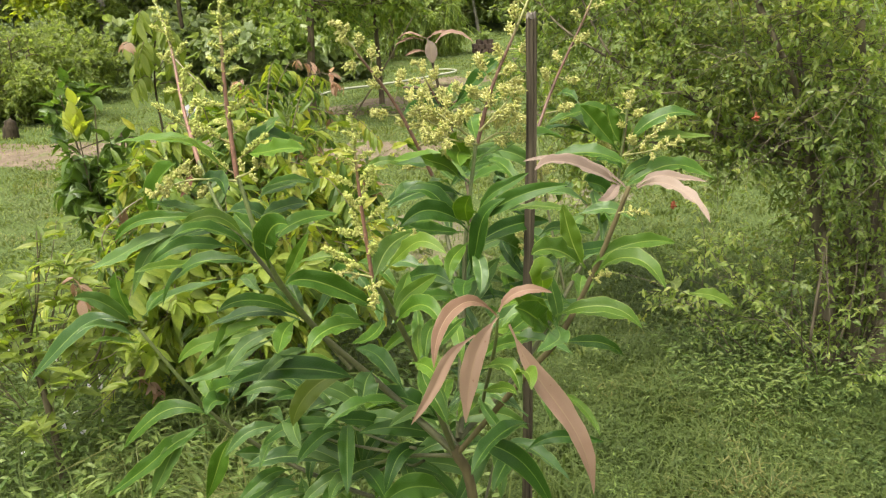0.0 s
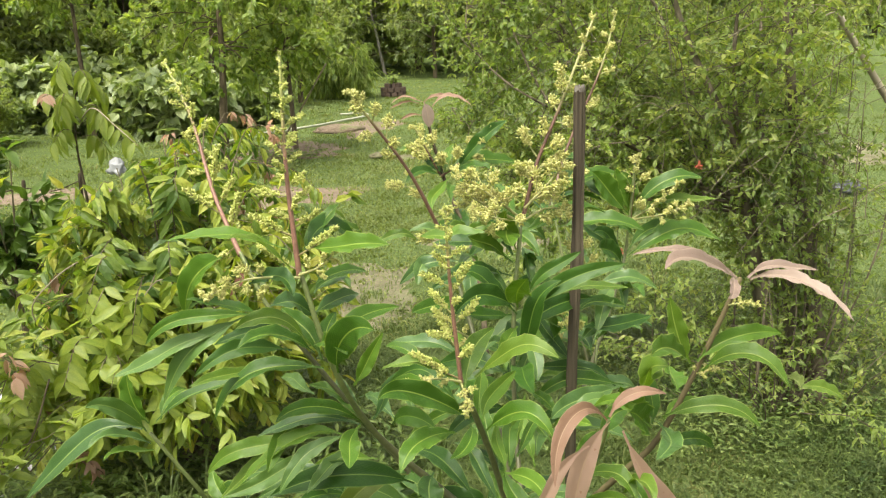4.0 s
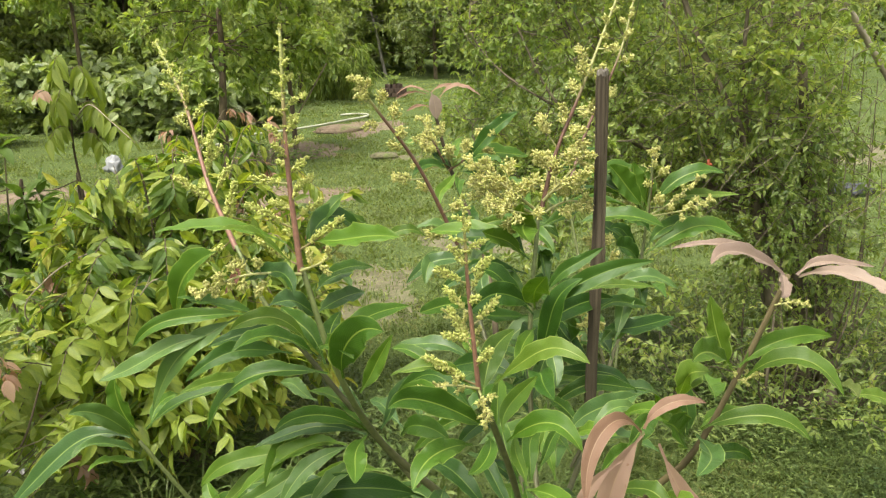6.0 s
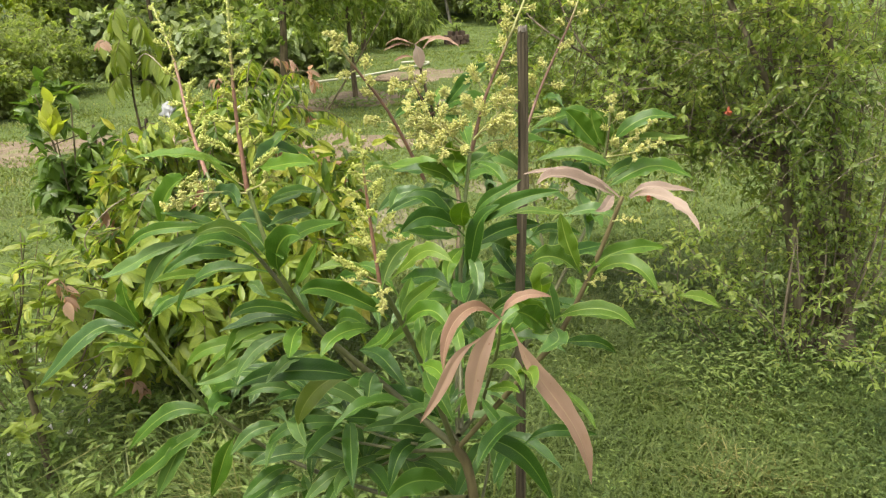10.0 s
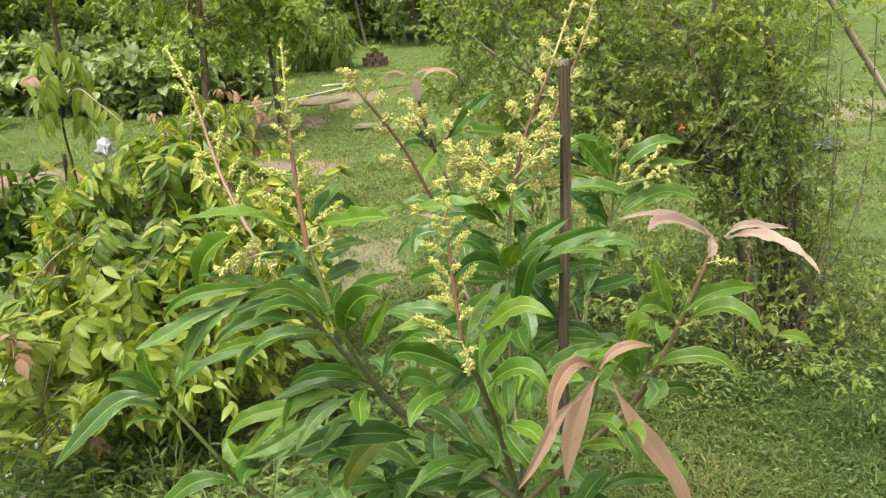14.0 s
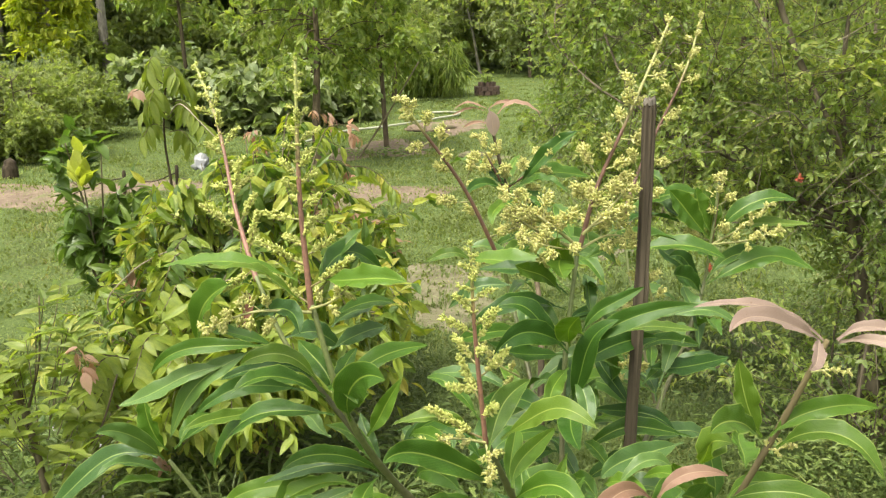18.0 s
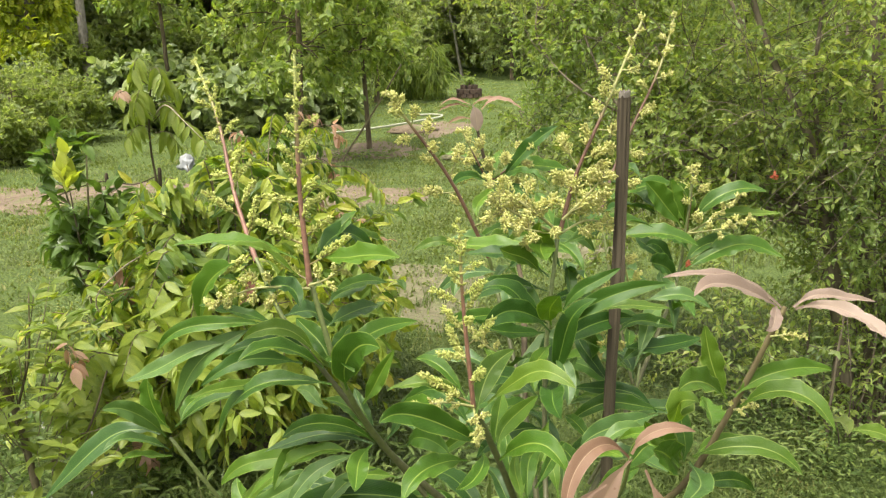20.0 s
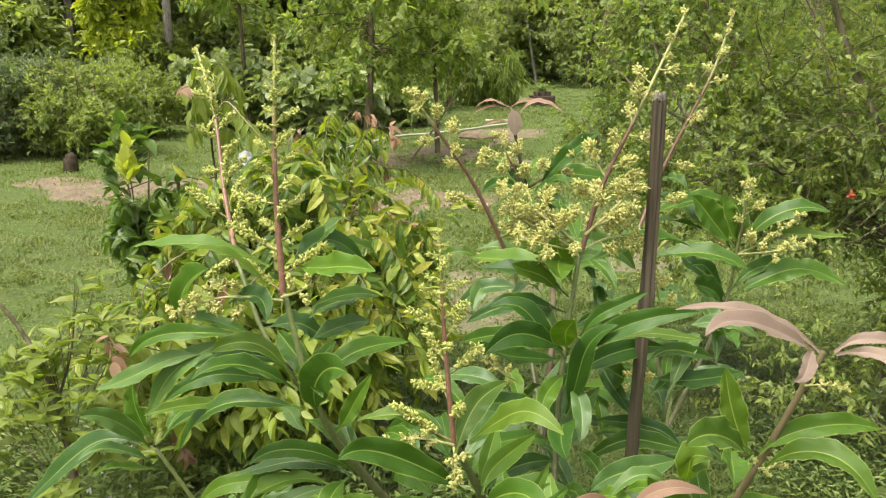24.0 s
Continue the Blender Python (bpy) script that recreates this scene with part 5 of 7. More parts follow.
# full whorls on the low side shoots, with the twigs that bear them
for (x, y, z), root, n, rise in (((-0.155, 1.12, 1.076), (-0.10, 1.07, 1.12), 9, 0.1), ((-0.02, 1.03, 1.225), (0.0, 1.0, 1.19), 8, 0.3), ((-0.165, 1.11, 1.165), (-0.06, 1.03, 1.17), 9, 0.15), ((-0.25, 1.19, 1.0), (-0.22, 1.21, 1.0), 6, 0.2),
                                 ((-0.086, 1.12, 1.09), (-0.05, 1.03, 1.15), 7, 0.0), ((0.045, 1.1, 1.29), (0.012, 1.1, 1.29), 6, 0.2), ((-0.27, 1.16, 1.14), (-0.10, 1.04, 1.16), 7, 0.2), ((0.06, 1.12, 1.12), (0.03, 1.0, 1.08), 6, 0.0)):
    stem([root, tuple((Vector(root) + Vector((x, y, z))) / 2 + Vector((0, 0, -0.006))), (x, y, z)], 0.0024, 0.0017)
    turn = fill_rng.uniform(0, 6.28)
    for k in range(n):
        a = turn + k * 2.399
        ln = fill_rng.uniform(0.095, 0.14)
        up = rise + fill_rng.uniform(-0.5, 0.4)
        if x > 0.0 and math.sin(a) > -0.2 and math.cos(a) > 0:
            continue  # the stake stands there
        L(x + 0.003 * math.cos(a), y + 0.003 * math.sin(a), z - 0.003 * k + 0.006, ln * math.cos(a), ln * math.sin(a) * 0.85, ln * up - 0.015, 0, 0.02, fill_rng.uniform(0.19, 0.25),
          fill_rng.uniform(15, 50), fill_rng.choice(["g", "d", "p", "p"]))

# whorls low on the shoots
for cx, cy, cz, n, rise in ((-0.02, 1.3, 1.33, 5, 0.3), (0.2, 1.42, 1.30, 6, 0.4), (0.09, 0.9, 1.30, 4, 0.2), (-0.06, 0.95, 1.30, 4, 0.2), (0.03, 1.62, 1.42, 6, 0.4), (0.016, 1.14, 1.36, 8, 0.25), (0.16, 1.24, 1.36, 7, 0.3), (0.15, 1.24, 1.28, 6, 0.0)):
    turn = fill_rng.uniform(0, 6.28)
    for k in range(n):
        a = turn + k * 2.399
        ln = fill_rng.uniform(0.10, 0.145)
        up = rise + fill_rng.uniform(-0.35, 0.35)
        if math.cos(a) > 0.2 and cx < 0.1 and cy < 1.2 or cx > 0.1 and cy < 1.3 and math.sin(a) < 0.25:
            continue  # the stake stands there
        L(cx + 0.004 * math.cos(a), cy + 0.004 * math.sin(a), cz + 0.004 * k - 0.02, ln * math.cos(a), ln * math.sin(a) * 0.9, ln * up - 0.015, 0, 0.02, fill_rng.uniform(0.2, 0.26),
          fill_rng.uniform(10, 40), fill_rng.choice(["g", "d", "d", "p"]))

# ---- the stake ----
stake = thing("wooden_stake", (0.106, 1.19, 0), "weathered dark wooden stake driven in beside the mango", "stake")


def stake_mesh(z0, z1, x0, x1, r, seed):
    """A split pole: uneven round, cracked lengthwise, with a knot."""
    rng = np.random.default_rng(seed)
    n, sides = max(4, int((z1 - z0) / 0.012)), 20
    vs, fs = [], []
    prof = rng.uniform(0.84, 1.12, sides)
    prof[[3, 16]] = 0.76
    for i in range(n + 1):
        z = z0 + (z1 - z0) * i / n
        s = (z + 0.05) / 1.8
        for k in range(sides):
            a = 2 * math.pi * (k + 0.5) / sides
            rough = noise.noise(Vector((math.cos(a) * 1.3 + seed, math.sin(a) * 1.3, z * 9))) * 0.13 + noise.noise(Vector((math.cos(a) * 3, math.sin(a) * 3, z * 45))) * 0.07
            q = r * prof[k] * (1 + rough) * (1 + 0.3 * math.exp(-((z - 1.515) * 50) ** 2) * (k > 14)) * (1.06 - 0.1 * s)
            bow = 0.0022 * math.sin(4.3 * z) + 0.0012 * math.sin(13 * z)
            vs.append((x0 + (x1 - x0) * i / n + bow + q * math.cos(a), 1.19 + 0.8 * q * math.sin(a), z + (rng.uniform(-0.004, 0.004) if i == n else 0)))
    for i in range(n):
        for k in range(sides):
            a, b = i * sides + k, i * sides + (k + 1) % sides
            fs += [(a, b, b + sides), (a, b + sides, a + sides)]
    t = len(vs)
    vs.append((x1, 1.19, z1 - 0.001))
    fs += [(n * sides + k, n * sides + (k + 1) % sides, t) for k in range(sides)]
    return mesh_arrays("shaft", vs, fs)


part("shaft", stake_mesh(-0.05, 1.744, 0.106, 0.119, 0.0083, 3), stake_wood, stake)
part("sawn_top", stake_mesh(1.744, 1.751, 0.119, 0.1191, 0.0074, 3), stake_top, stake, "paler bleached end of the stake")

# a fly and a dry leaf on the flowers
fly = thing("fly", (-0.257, 0.938, 1.578), "small dark fly sitting on the mango flowers", "fly")
bm = bmesh.new()
bmesh.ops.create_uvsphere(bm, u_segments=10, v_segments=8, radius=0.0022, matrix=Matrix.Translation((-0.257, 0.936, 1.58)) @ Matrix.Diagonal((1, 0.9, 1.5, 1)))
bmesh.ops.create_uvsphere(bm, u_segments=8, v_segments=6, radius=0.0014, matrix=Matrix.Translation((-0.2572, 0.9355, 1.5842)))
part("body", bm, fly_mat, fly)
for sx in (-1, 1):
    part("wing", Batch().leaves([(-0.257, 0.9338, 1.5815)], [(sx * 0.45, -0.1, -1)], [(0, -1, 0.1)], 0.006, 0.0024).mesh("wing"), fly_mat, fly)
dry = thing("withered_leaf", (-0.322, 0.985, 1.575), "small withered brown leaf caught on the flowers", "leaf")
part("blade", blade((-0.315, 0.985, 1.592), (-0.012, -0.01, -0.032), (0.006, 0, 0), 0.35, 70, leaf_rng, 7), dead_leaf, dry)

# ---- pomegranate ----
pom = thing("pomegranate_tree", (1.75, 3.52, 0), "dense twiggy pomegranate bush with small leaves and red flowers", "tree")
prng = np.random.default_rng(21)
leaf, young = Foliage(), Foliage()
TRUNKS = [
    ([(1.96, 3.5, -0.03), (1.95, 3.56, 0.35), (1.91, 3.58, 0.64), (1.83, 3.6, 1.03), (1.77, 3.56, 1.27), (1.715, 3.52, 1.49), (1.65, 3.52, 1.85), (1.58, 3.6, 2.5)], 0.05),
    ([(1.78, 3.58, -0.03), (1.70, 3.6, 0.5), (1.63, 3.6, 0.8), (1.57, 3.6, 1.04), (1.5, 3.6, 1.3), (1.32, 3.75, 1.75), (1.1, 3.9, 2.5)], 0.042),
    ([(1.87, 3.55, -0.03), (1.85, 3.6, 0.35), (1.80, 3.6, 0.66), (1.74, 3.6, 0.92), (1.70, 3.75, 1.3), (1.85, 4.1, 1.8), (1.95, 4.3, 2.4)], 0.036),
    ([(1.66, 3.62, -0.03), (1.45, 3.8, 0.55), (1.25, 3.9, 1.1), (1.0, 4.0, 1.6), (0.75, 4.1, 2.1)], 0.014),
    ([(1.68, 3.52, -0.03), (1.6, 3.8, 0.7), (1.5, 4.1, 1.4), (1.2, 4.4, 2.3)], 0.03),
    ([(1.64, 3.5, -0.03), (1.35, 3.6, 0.8), (1.1, 4.0, 1.3), (0.8, 4.3, 1.75)], 0.02),
    ([(1.66, 3.5, -0.03), (1.55, 3.55, 0.9), (1.5, 3.6, 1.6), (1.55, 3.7, 2.4)], 0.024),
    ([(1.6, 3.5, -0.03), (1.2, 3.75, 0.8), (0.82, 4.05, 1.4), (0.6, 4.2, 2.1)], 0.018),
    ([(1.6, 3.48, -0.03), (1.15, 3.6, 0.65), (0.8, 3.95, 1.0), (0.52, 4.15, 1.3)], 0.016),
    ([(1.64, 3.55, -0.03), (1.4, 3.9, 0.9), (1.0, 4.3, 1.5), (0.75, 4.5, 2.2)], 0.018),
    ([(1.6, 3.5, -0.03), (1.1, 3.9, 0.9), (0.66, 4.25, 1.5), (0.42, 4.45, 1.95)], 0.014),
    ([(1.6, 3.5, -0.03), (1.05, 3.8, 0.7), (0.6, 4.2, 1.1), (0.36, 4.4, 1.4)], 0.013),
]
for pts, r in TRUNKS:
    wood = Batch()
    if r < 0.035:  # a limb that leaves the trunks at breast height
        pts = [(1.64, 3.6, 0.86 + r * 6)] + [p for p in pts if p[2] > 1.05]
        pts = [tuple(np.array(p) + prng.normal(size=3) * (0.05, 0.03, 0.0)) if 0 < k else p for k, p in enumerate([tuple(p) for p in smooth_line(pts, 2)])]
    wood.tube(pts, r * (0.95 if r > 0.035 else 0.55), r * 0.2, 8, 8, 0.16, prng)
    line = smooth_line(pts, 10)
    # leafy spurs straight from the bark
    for q in line[6::4] if r > 0.02 else ():
        for k in range(2):
            a = prng.uniform(3.3, 6.1)
            branch(prng, wood, young if k else leaf, tuple(q), (math.cos(a), math.sin(a), prng.uniform(-0.2, 0.6)), prng.uniform(0.1, 0.26), 0.002, 5, 0.12, 8, 0.034, 0.44, 0.3, 0.9, 0.3, 0.2)
    for k in range(26 if r > 0.035 else (19 if r > 0.03 else (20 if r < 0.019 else 14))):
        i = int(len(line) * prng.uniform(0.16, 1.0))
        q = line[min(i, len(line) - 1)]
        a = prng.uniform(0, 6.28)
        if q.z < 1.05 and (q.x < 1.5 or prng.uniform() < 0.55):
            continue
        which = young if prng.uniform() < (0.58 if q.x > 0.9 else 0.75) else leaf
        reach = prng.uniform(0.4, 0.85)
        out = (math.cos(a) - 0.3, math.sin(a), prng.uniform(-0.35, 0.8))
        if q.x > 1.6:
            back = math.sin(a) if k % 3 == 0 else abs(math.sin(a))
            out = (math.cos(a), back, prng.uniform(-0.4, 0.7))
            reach = prng.uniform(0.35, 0.75)
        if q.z < 1.2:
            reach *= 0.6
        if q.y + out[1] * reach < 3.0:
            out = (out[0], 0.15 + 0.3 * abs(out[1]), out[2])
        if q.x + out[0] * reach < 0.22:
            out = (abs(out[0]) * 0.5, out[1], out[2])
            reach = min(reach, 0.4)
        branch(prng, wood, which, tuple(q), out, reach, 0.0026, 14 if q.z > 1.1 else 9, 0.19, 14 if q.x < 1.6 else 13, 0.035, 0.46, 0.25, 0.9, 0.25, 0.15, 0.22, 0.9)
    part("trunk", wood.mesh("trunk", True), pom_bark, pom)
# low skirts of young shoots
for k in range(34):
    a = prng.uniform(0, 6.28)
    wood = Batch()
    b = prng.uniform(0.1, 0.55)
    p = (1.76 + math.cos(a) * b * 0.9, 3.5 + math.sin(a) * b * 0.5, 0.08)
    branch(prng, wood, young if k % 4 else leaf, p, (math.cos(a) * 0.7 - 0.08, math.sin(a) * 0.6 - 0.15, prng.uniform(0.8, 1.8)), prng.uniform(0.4, 0.85), 0.003, 10, 0.16, 12, 0.036, 0.4, 0.5, 0.8, 0.3, 0.1)
    part("shoot", wood.mesh("shoot", True), pom_bark, pom)
for k in range(5):
    x, y = prng.uniform(1.5, 1.95), prng.uniform(3.35, 3.75)
    top = (x + prng.uniform(-0.35, 0.2), y + prng.uniform(-0.1, 0.3), prng.uniform(0.8, 1.5))
    part("sucker", Batch().tube([(1.62 + (x - 1.62) * 0.6, 3.5 + (y - 3.5) * 0.6, -0.02), (x, y, 0.45), top], prng.uniform(0.005, 0.009), 0.003, 5, 6, 0.08, prng).mesh("sucker", True), pom_bark, pom, "", (x, y, 0.01))
# slender shoots on the open side
for k in range(22):
    x, y = prng.uniform(1.9, 2.35), prng.uniform(3.55, 4.3)
    top = prng.uniform(0.9, 1.8)
    wood = Batch()
    pts = [(1.88, 3.55, 0.0), (x - 0.1, y - 0.15, top * 0.45), (x, y, top)]
    wood.tube(pts, 0.006, 0.002, 5, 5)
    line = smooth_line(pts, 8)
    for q in line[5::2]:
        branch(prng, wood, young if k % 2 else leaf, tuple(q), (prng.uniform(-1, 1), prng.uniform(-1, 1), 0.5), prng.uniform(0.12, 0.28), 0.002, 4, 0.12, 8, 0.032, 0.42, 0.3, 0.8, 0.25, 0.1)
    part("slender_shoot", wood.mesh("slender_shoot", True), pom_bark, pom, "", pts[0])
# long bare whips between the leaves
for k in range(90):
    x, z = prng.uniform(0.7, 2.0), prng.uniform(1.0, 2.0)
    y = prng.uniform(3.2, 3.75) + (1.6 - x) * 0.4
    a = prng.uniform(-2.6, 2.6)
    ln = prng.uniform(0.2, 0.5)
    p0 = np.array([x, y, z])
    p2 = p0 + np.array([math.sin(a) * 0.8 - 0.25, prng.uniform(-0.4, 0.2), math.cos(a)]) * ln
    if p2[0] < 0.6:
        p2[0] = 0.6 + (0.6 - p2[0]) * 0.3
    p1 = (p0 + p2) / 2 + np.array([0.04, 0, 0.09]) * prng.uniform(0.3, 1.2)
    part("whip", Batch().tube([tuple(p0), tuple(p1), tuple(p2)], 0.0024, 0.001, 4, 5).mesh("whip", True), pale_twig if k % 3 == 0 else pom_bark, pom, "", tuple(p0))
leaf.emit(pom, pom_leaf, "crown", 180)
young.emit(pom, pom_young, "young_crown", 110, "young_leaf", "yellowish young foliage", "yellowish young leaf")


def pom_flower(at, seed):
    """A crumpled scarlet flower on its waxy cup."""
    rng = np.random.default_rng(seed)
    b = Batch()
    p = np.tile(np.array(at), (16, 1)) + unit(rng, 16) * 0.006
    b.leaves(p, unit(rng, 16) + np.array([0, -0.2, -0.2]), unit(rng, 16), 0.015, 0.013, 0.4)
    b.tube([(at[0], at[1], at[2] + 0.022), tuple(at)], 0.004, 0.008, 6, 1)
    return part("flower", b.mesh("flower"), red_petal, pom, "scarlet pomegranate flower", at)


for k, at in enumerate([(1.27, 3.42, 1.215), (0.66, 4.3, 1.83), (1.0, 3.6, 0.80)]):
    pom_flower(at, 50 + k)

pole = thing("leaning_pole", (3.35, 3.75, 0), "pale bare pole leaning beside the pomegranate", "pole")
part("shaft", Batch().tube([(3.37, 3.75, -0.03), (2.7, 3.76, 0.9), (2.12, 3.75, 1.69), (1.62, 3.74, 2.4)], 0.017, 0.013, 8, 6, 0.06, prng).mesh("shaft", True), pole_mat, pole)
part("side_twig", Batch().tube([(2.05, 3.75, 1.79), (1.98, 3.7, 1.82), (1.9, 3.66, 1.8)], 0.006, 0.003, 5, 3).mesh("side_twig", True), pole_mat, pole)

# ---- the yellow-green bush, citrus, and sapling ----
def hanging_row(rng, leaf, points, length, width, step=0.02, first=0.25, down=0.9):
    """Leaves in two ranks along a bowed shoot, each hanging from its stalk."""
    line = smooth_line(points, 12)
    n = len(line)
    gone = 0.0
    for k in range(1, n):
        gone += (line[k] - line[k - 1]).length
        if k < n * first or gone < step:
            continue
        gone = 0.0
        t = (line[k] - line[k - 1]).normalized()
        side = t.cross(Vector((0, 0, 1)))
        side = side.normalized() if side.length > 0.1 else Vector((1, 0, 0))
        for w in (-1, 1):
            d = side * w * rng.uniform(0.35, 0.9) + t * rng.uniform(0.0, 0.5) + Vector((0, 0, -down * rng.uniform(0.5, 1.3)))
            nn = Vector((0, -0.4, 1)) + t * 0.6 + Vector(unit(rng, 1)[0]) * 0.5
            ln = length * rng.uniform(0.75, 1.2)
            leaf.leaves([tuple(line[k])], [tuple(d)], [tuple(nn)], ln, ln * width * rng.uniform(0.85, 1.15), 0.22, 0.2)


bush = bushy("fruit_bush", (-0.93, 3.5, 0), "spreading bush with drooping yellow-green leaves and pink flush", "bush", 31, 1.26, (0.6, 0.74), 18, 9, 7, 7, 0.088, 0.38, star_leaf, twig_bark,
             0.0, None, 0.3, 0.6, 0.2, 0.009, 0.55, "", 0.5, 1.1, 240)
brng = np.random.default_rng(33)
leaf, tint = Foliage(), Foliage()
for pts, ln in (([(-0.98, 3.6, 0.3), (-0.95, 3.9, 0.9), (-0.77, 4.2, 1.13), (-0.57, 4.22, 1.17), (-0.46, 4.22, 1.14), (-0.35, 4.2, 1.03)], 0.085),
                ([(-1.0, 3.6, 0.3), (-1.02, 3.9, 0.85), (-0.92, 4.1, 1.18), (-0.74, 4.2, 1.30), (-0.62, 4.22, 1.27)], 0.085),
                ([(-0.95, 3.6, 0.3), (-0.85, 3.9, 0.75), (-0.68, 4.1, 0.93), (-0.5, 4.15, 0.9), (-0.38, 4.15, 0.76)], 0.08),
                ([(-0.95, 3.5, 0.25), (-0.75, 3.8, 0.62), (-0.55, 3.95, 0.76), (-0.38, 4.0, 0.7), (-0.28, 4.0, 0.55)], 0.08),
                ([(-0.98, 3.5, 0.3), (-0.85, 3.75, 0.8), (-0.66, 3.85, 0.98), (-0.5, 3.9, 0.96), (-0.4, 3.9, 0.84)], 0.08),
                ([(-1.0, 3.6, 0.3), (-1.1, 4.0, 0.9), (-1.04, 4.3, 1.18), (-0.9, 4.4, 1.24), (-0.8, 4.42, 1.18)], 0.085),
                ([(-1.05, 3.5, 0.3), (-1.25, 3.7, 0.85), (-1.38, 3.85, 1.08), (-1.46, 3.9, 1.05)], 0.085)):
    wood = Batch()
    wood.tube(pts, 0.0055, 0.0016, 5, 6)
    hanging_row(brng, leaf, pts, ln, 0.36, 0.021, 0.42, 0.7)
    part("arching_branch", wood.mesh("arching_branch", True), twig_bark, bush)
for k in range(84):
    a = k * 2.399 + brng.uniform(-0.3, 0.3)
    far, high = brng.uniform(0.15, 0.64), brng.uniform(0.85, 1.34)
    high *= 1.06 - 0.3 * far
    c, q = math.cos(a), math.sin(a)
    pts = [(-0.93 + 0.05 * c, 3.5 + 0.05 * q, 0.2), (-0.93 + 0.5 * far * c, 3.5 + 0.6 * far * q, high * 0.8), (-0.93 + 0.75 * far * c, 3.5 + 0.95 * far * q, high), (-0.93 + far * c, 3.5 + 1.25 * far * q, high - brng.uniform(0.04, 0.2))]
    wood = Batch()
    wood.tube(pts, 0.0045, 0.0014, 5, 5)
    hanging_row(brng, leaf, pts, 0.088, 0.42, 0.02, 0.45, 0.42)
    part("arching_branch", wood.mesh("arching_branch", True), twig_bark, bush)
# feathery shoots on the side of the lawn
for x, y, z in ((-0.59, 4.25, 1.33), (-0.73, 4.3, 1.35), (-0.84, 4.3, 1.39), (-0.58, 4.2, 1.17), (-0.68, 4.1, 1.04), (-0.4, 4.1, 0.91), (-0.54, 4.05, 0.92), (-0.43, 4.0, 0.82), (-0.7, 4.25, 1.1), (-0.87, 4.25, 1.19), (-0.56, 3.95, 0.73),
                (-0.75, 4.0, 0.85), (-0.93, 4.1, 1.07), (-0.47, 3.9, 0.69), (-0.99, 4.3, 1.29), (-1.06, 4.2, 1.17), (-0.81, 4.05, 0.98), (-0.64, 3.95, 0.84)):
    root = Vector((-0.95 + brng.uniform(-0.06, 0.06), 3.75, 0.35))
    tip = Vector((x, y, z))
    run = (tip - root) * Vector((1, 1, 0))
    pts = [tuple(root), tuple(root + run * 0.4 + Vector((0, 0, (z - 0.35) * 0.7))), tuple(root + run * 0.72 + Vector((0, 0, z - 0.35 + 0.03))), tuple(tip)]
    wood = Batch()
    wood.tube(pts, 0.0045, 0.0014, 5, 6)
    hanging_row(brng, leaf, pts, 0.078, 0.4, 0.017, 0.4, 0.85)
    part("arching_branch", wood.mesh("arching_branch", True), twig_bark, bush)
# low shoots that spread towards the sapling
for k in range(48):
    a = brng.uniform(2.5, 4.9)
    far, high = brng.uniform(0.25, 0.78), brng.uniform(0.3, 0.86)
    c, q = math.cos(a), math.sin(a)
    x, y = -1.02 + brng.uniform(-0.12, 0.12), 3.42
    pts = [(x, y, 0.1), (x + 0.5 * far * c, y + 0.5 * far * q, high * 0.8), (x + 0.8 * far * c, y + 0.8 * far * q, high), (x + far * c, y + far * q, high - brng.uniform(0.03, 0.14))]
    wood = Batch()
    wood.tube(pts, 0.004, 0.0014, 5, 5)
    hanging_row(brng, leaf, pts, 0.084, 0.42, 0.022, 0.4, 0.35)
    part("arching_branch", wood.mesh("arching_branch", True), twig_bark, bush)
leaf.emit(bush, star_leaf, "arching_foliage", 280)
for a, b in (((-0.92, 4.1, 1.15), (-0.79, 4.3, 1.43)), ((-0.74, 4.2, 1.28), (-0.62, 4.2, 1.38)), ((-0.85, 4.05, 1.02), (-0.775, 4.15, 1.1)), ((-0.8, 4.0, 0.95), (-0.70, 4.1, 1.08)),
             ((-1.2, 3.5, 0.7), (-1.36, 3.35, 0.94)), ((-1.2, 3.4, 0.6), (-1.40, 3.2, 0.88)), ((-1.12, 3.2, 0.5), (-1.33, 2.68, 0.86)), ((-1.0, 3.5, 0.8), (-0.95, 3.6, 1.16)), ((-0.72, 4.15, 1.2), (-0.65, 4.2, 1.21)), ((-0.62, 4.0, 0.98), (-0.57, 4.05, 0.97)), ((-0.52, 3.95, 0.86), (-0.47, 4.0, 0.86)), ((-1.06, 4.15, 1.25), (-1.1, 4.3, 1.34)), ((-1.25, 3.2, 0.45), (-1.42, 3.0, 0.62)), ((-1.1, 3.1, 0.3), (-1.25, 2.9, 0.38))):
    wood = Batch()
    wood.tube([a, ((a[0] + b[0]) / 2, (a[1] + b[1]) / 2, (a[2] + b[2]) / 2 + 0.03), b], 0.003, 0.0018, 4, 3)
    branch(brng, wood, tint, b, (0.3, -0.1, 0.1), 0.09, 0.0015, 5, 0.07, 3, 0.064, 0.4, 1.2, 0.9, 0.9, 0.1)
    part("flush_twig", wood.mesh("flush_twig", True), twig_bark, bush, "", a)
tint.emit(bush, star_flush, "flush", 160, "young_leaf", "", "pink drooping young leaf")
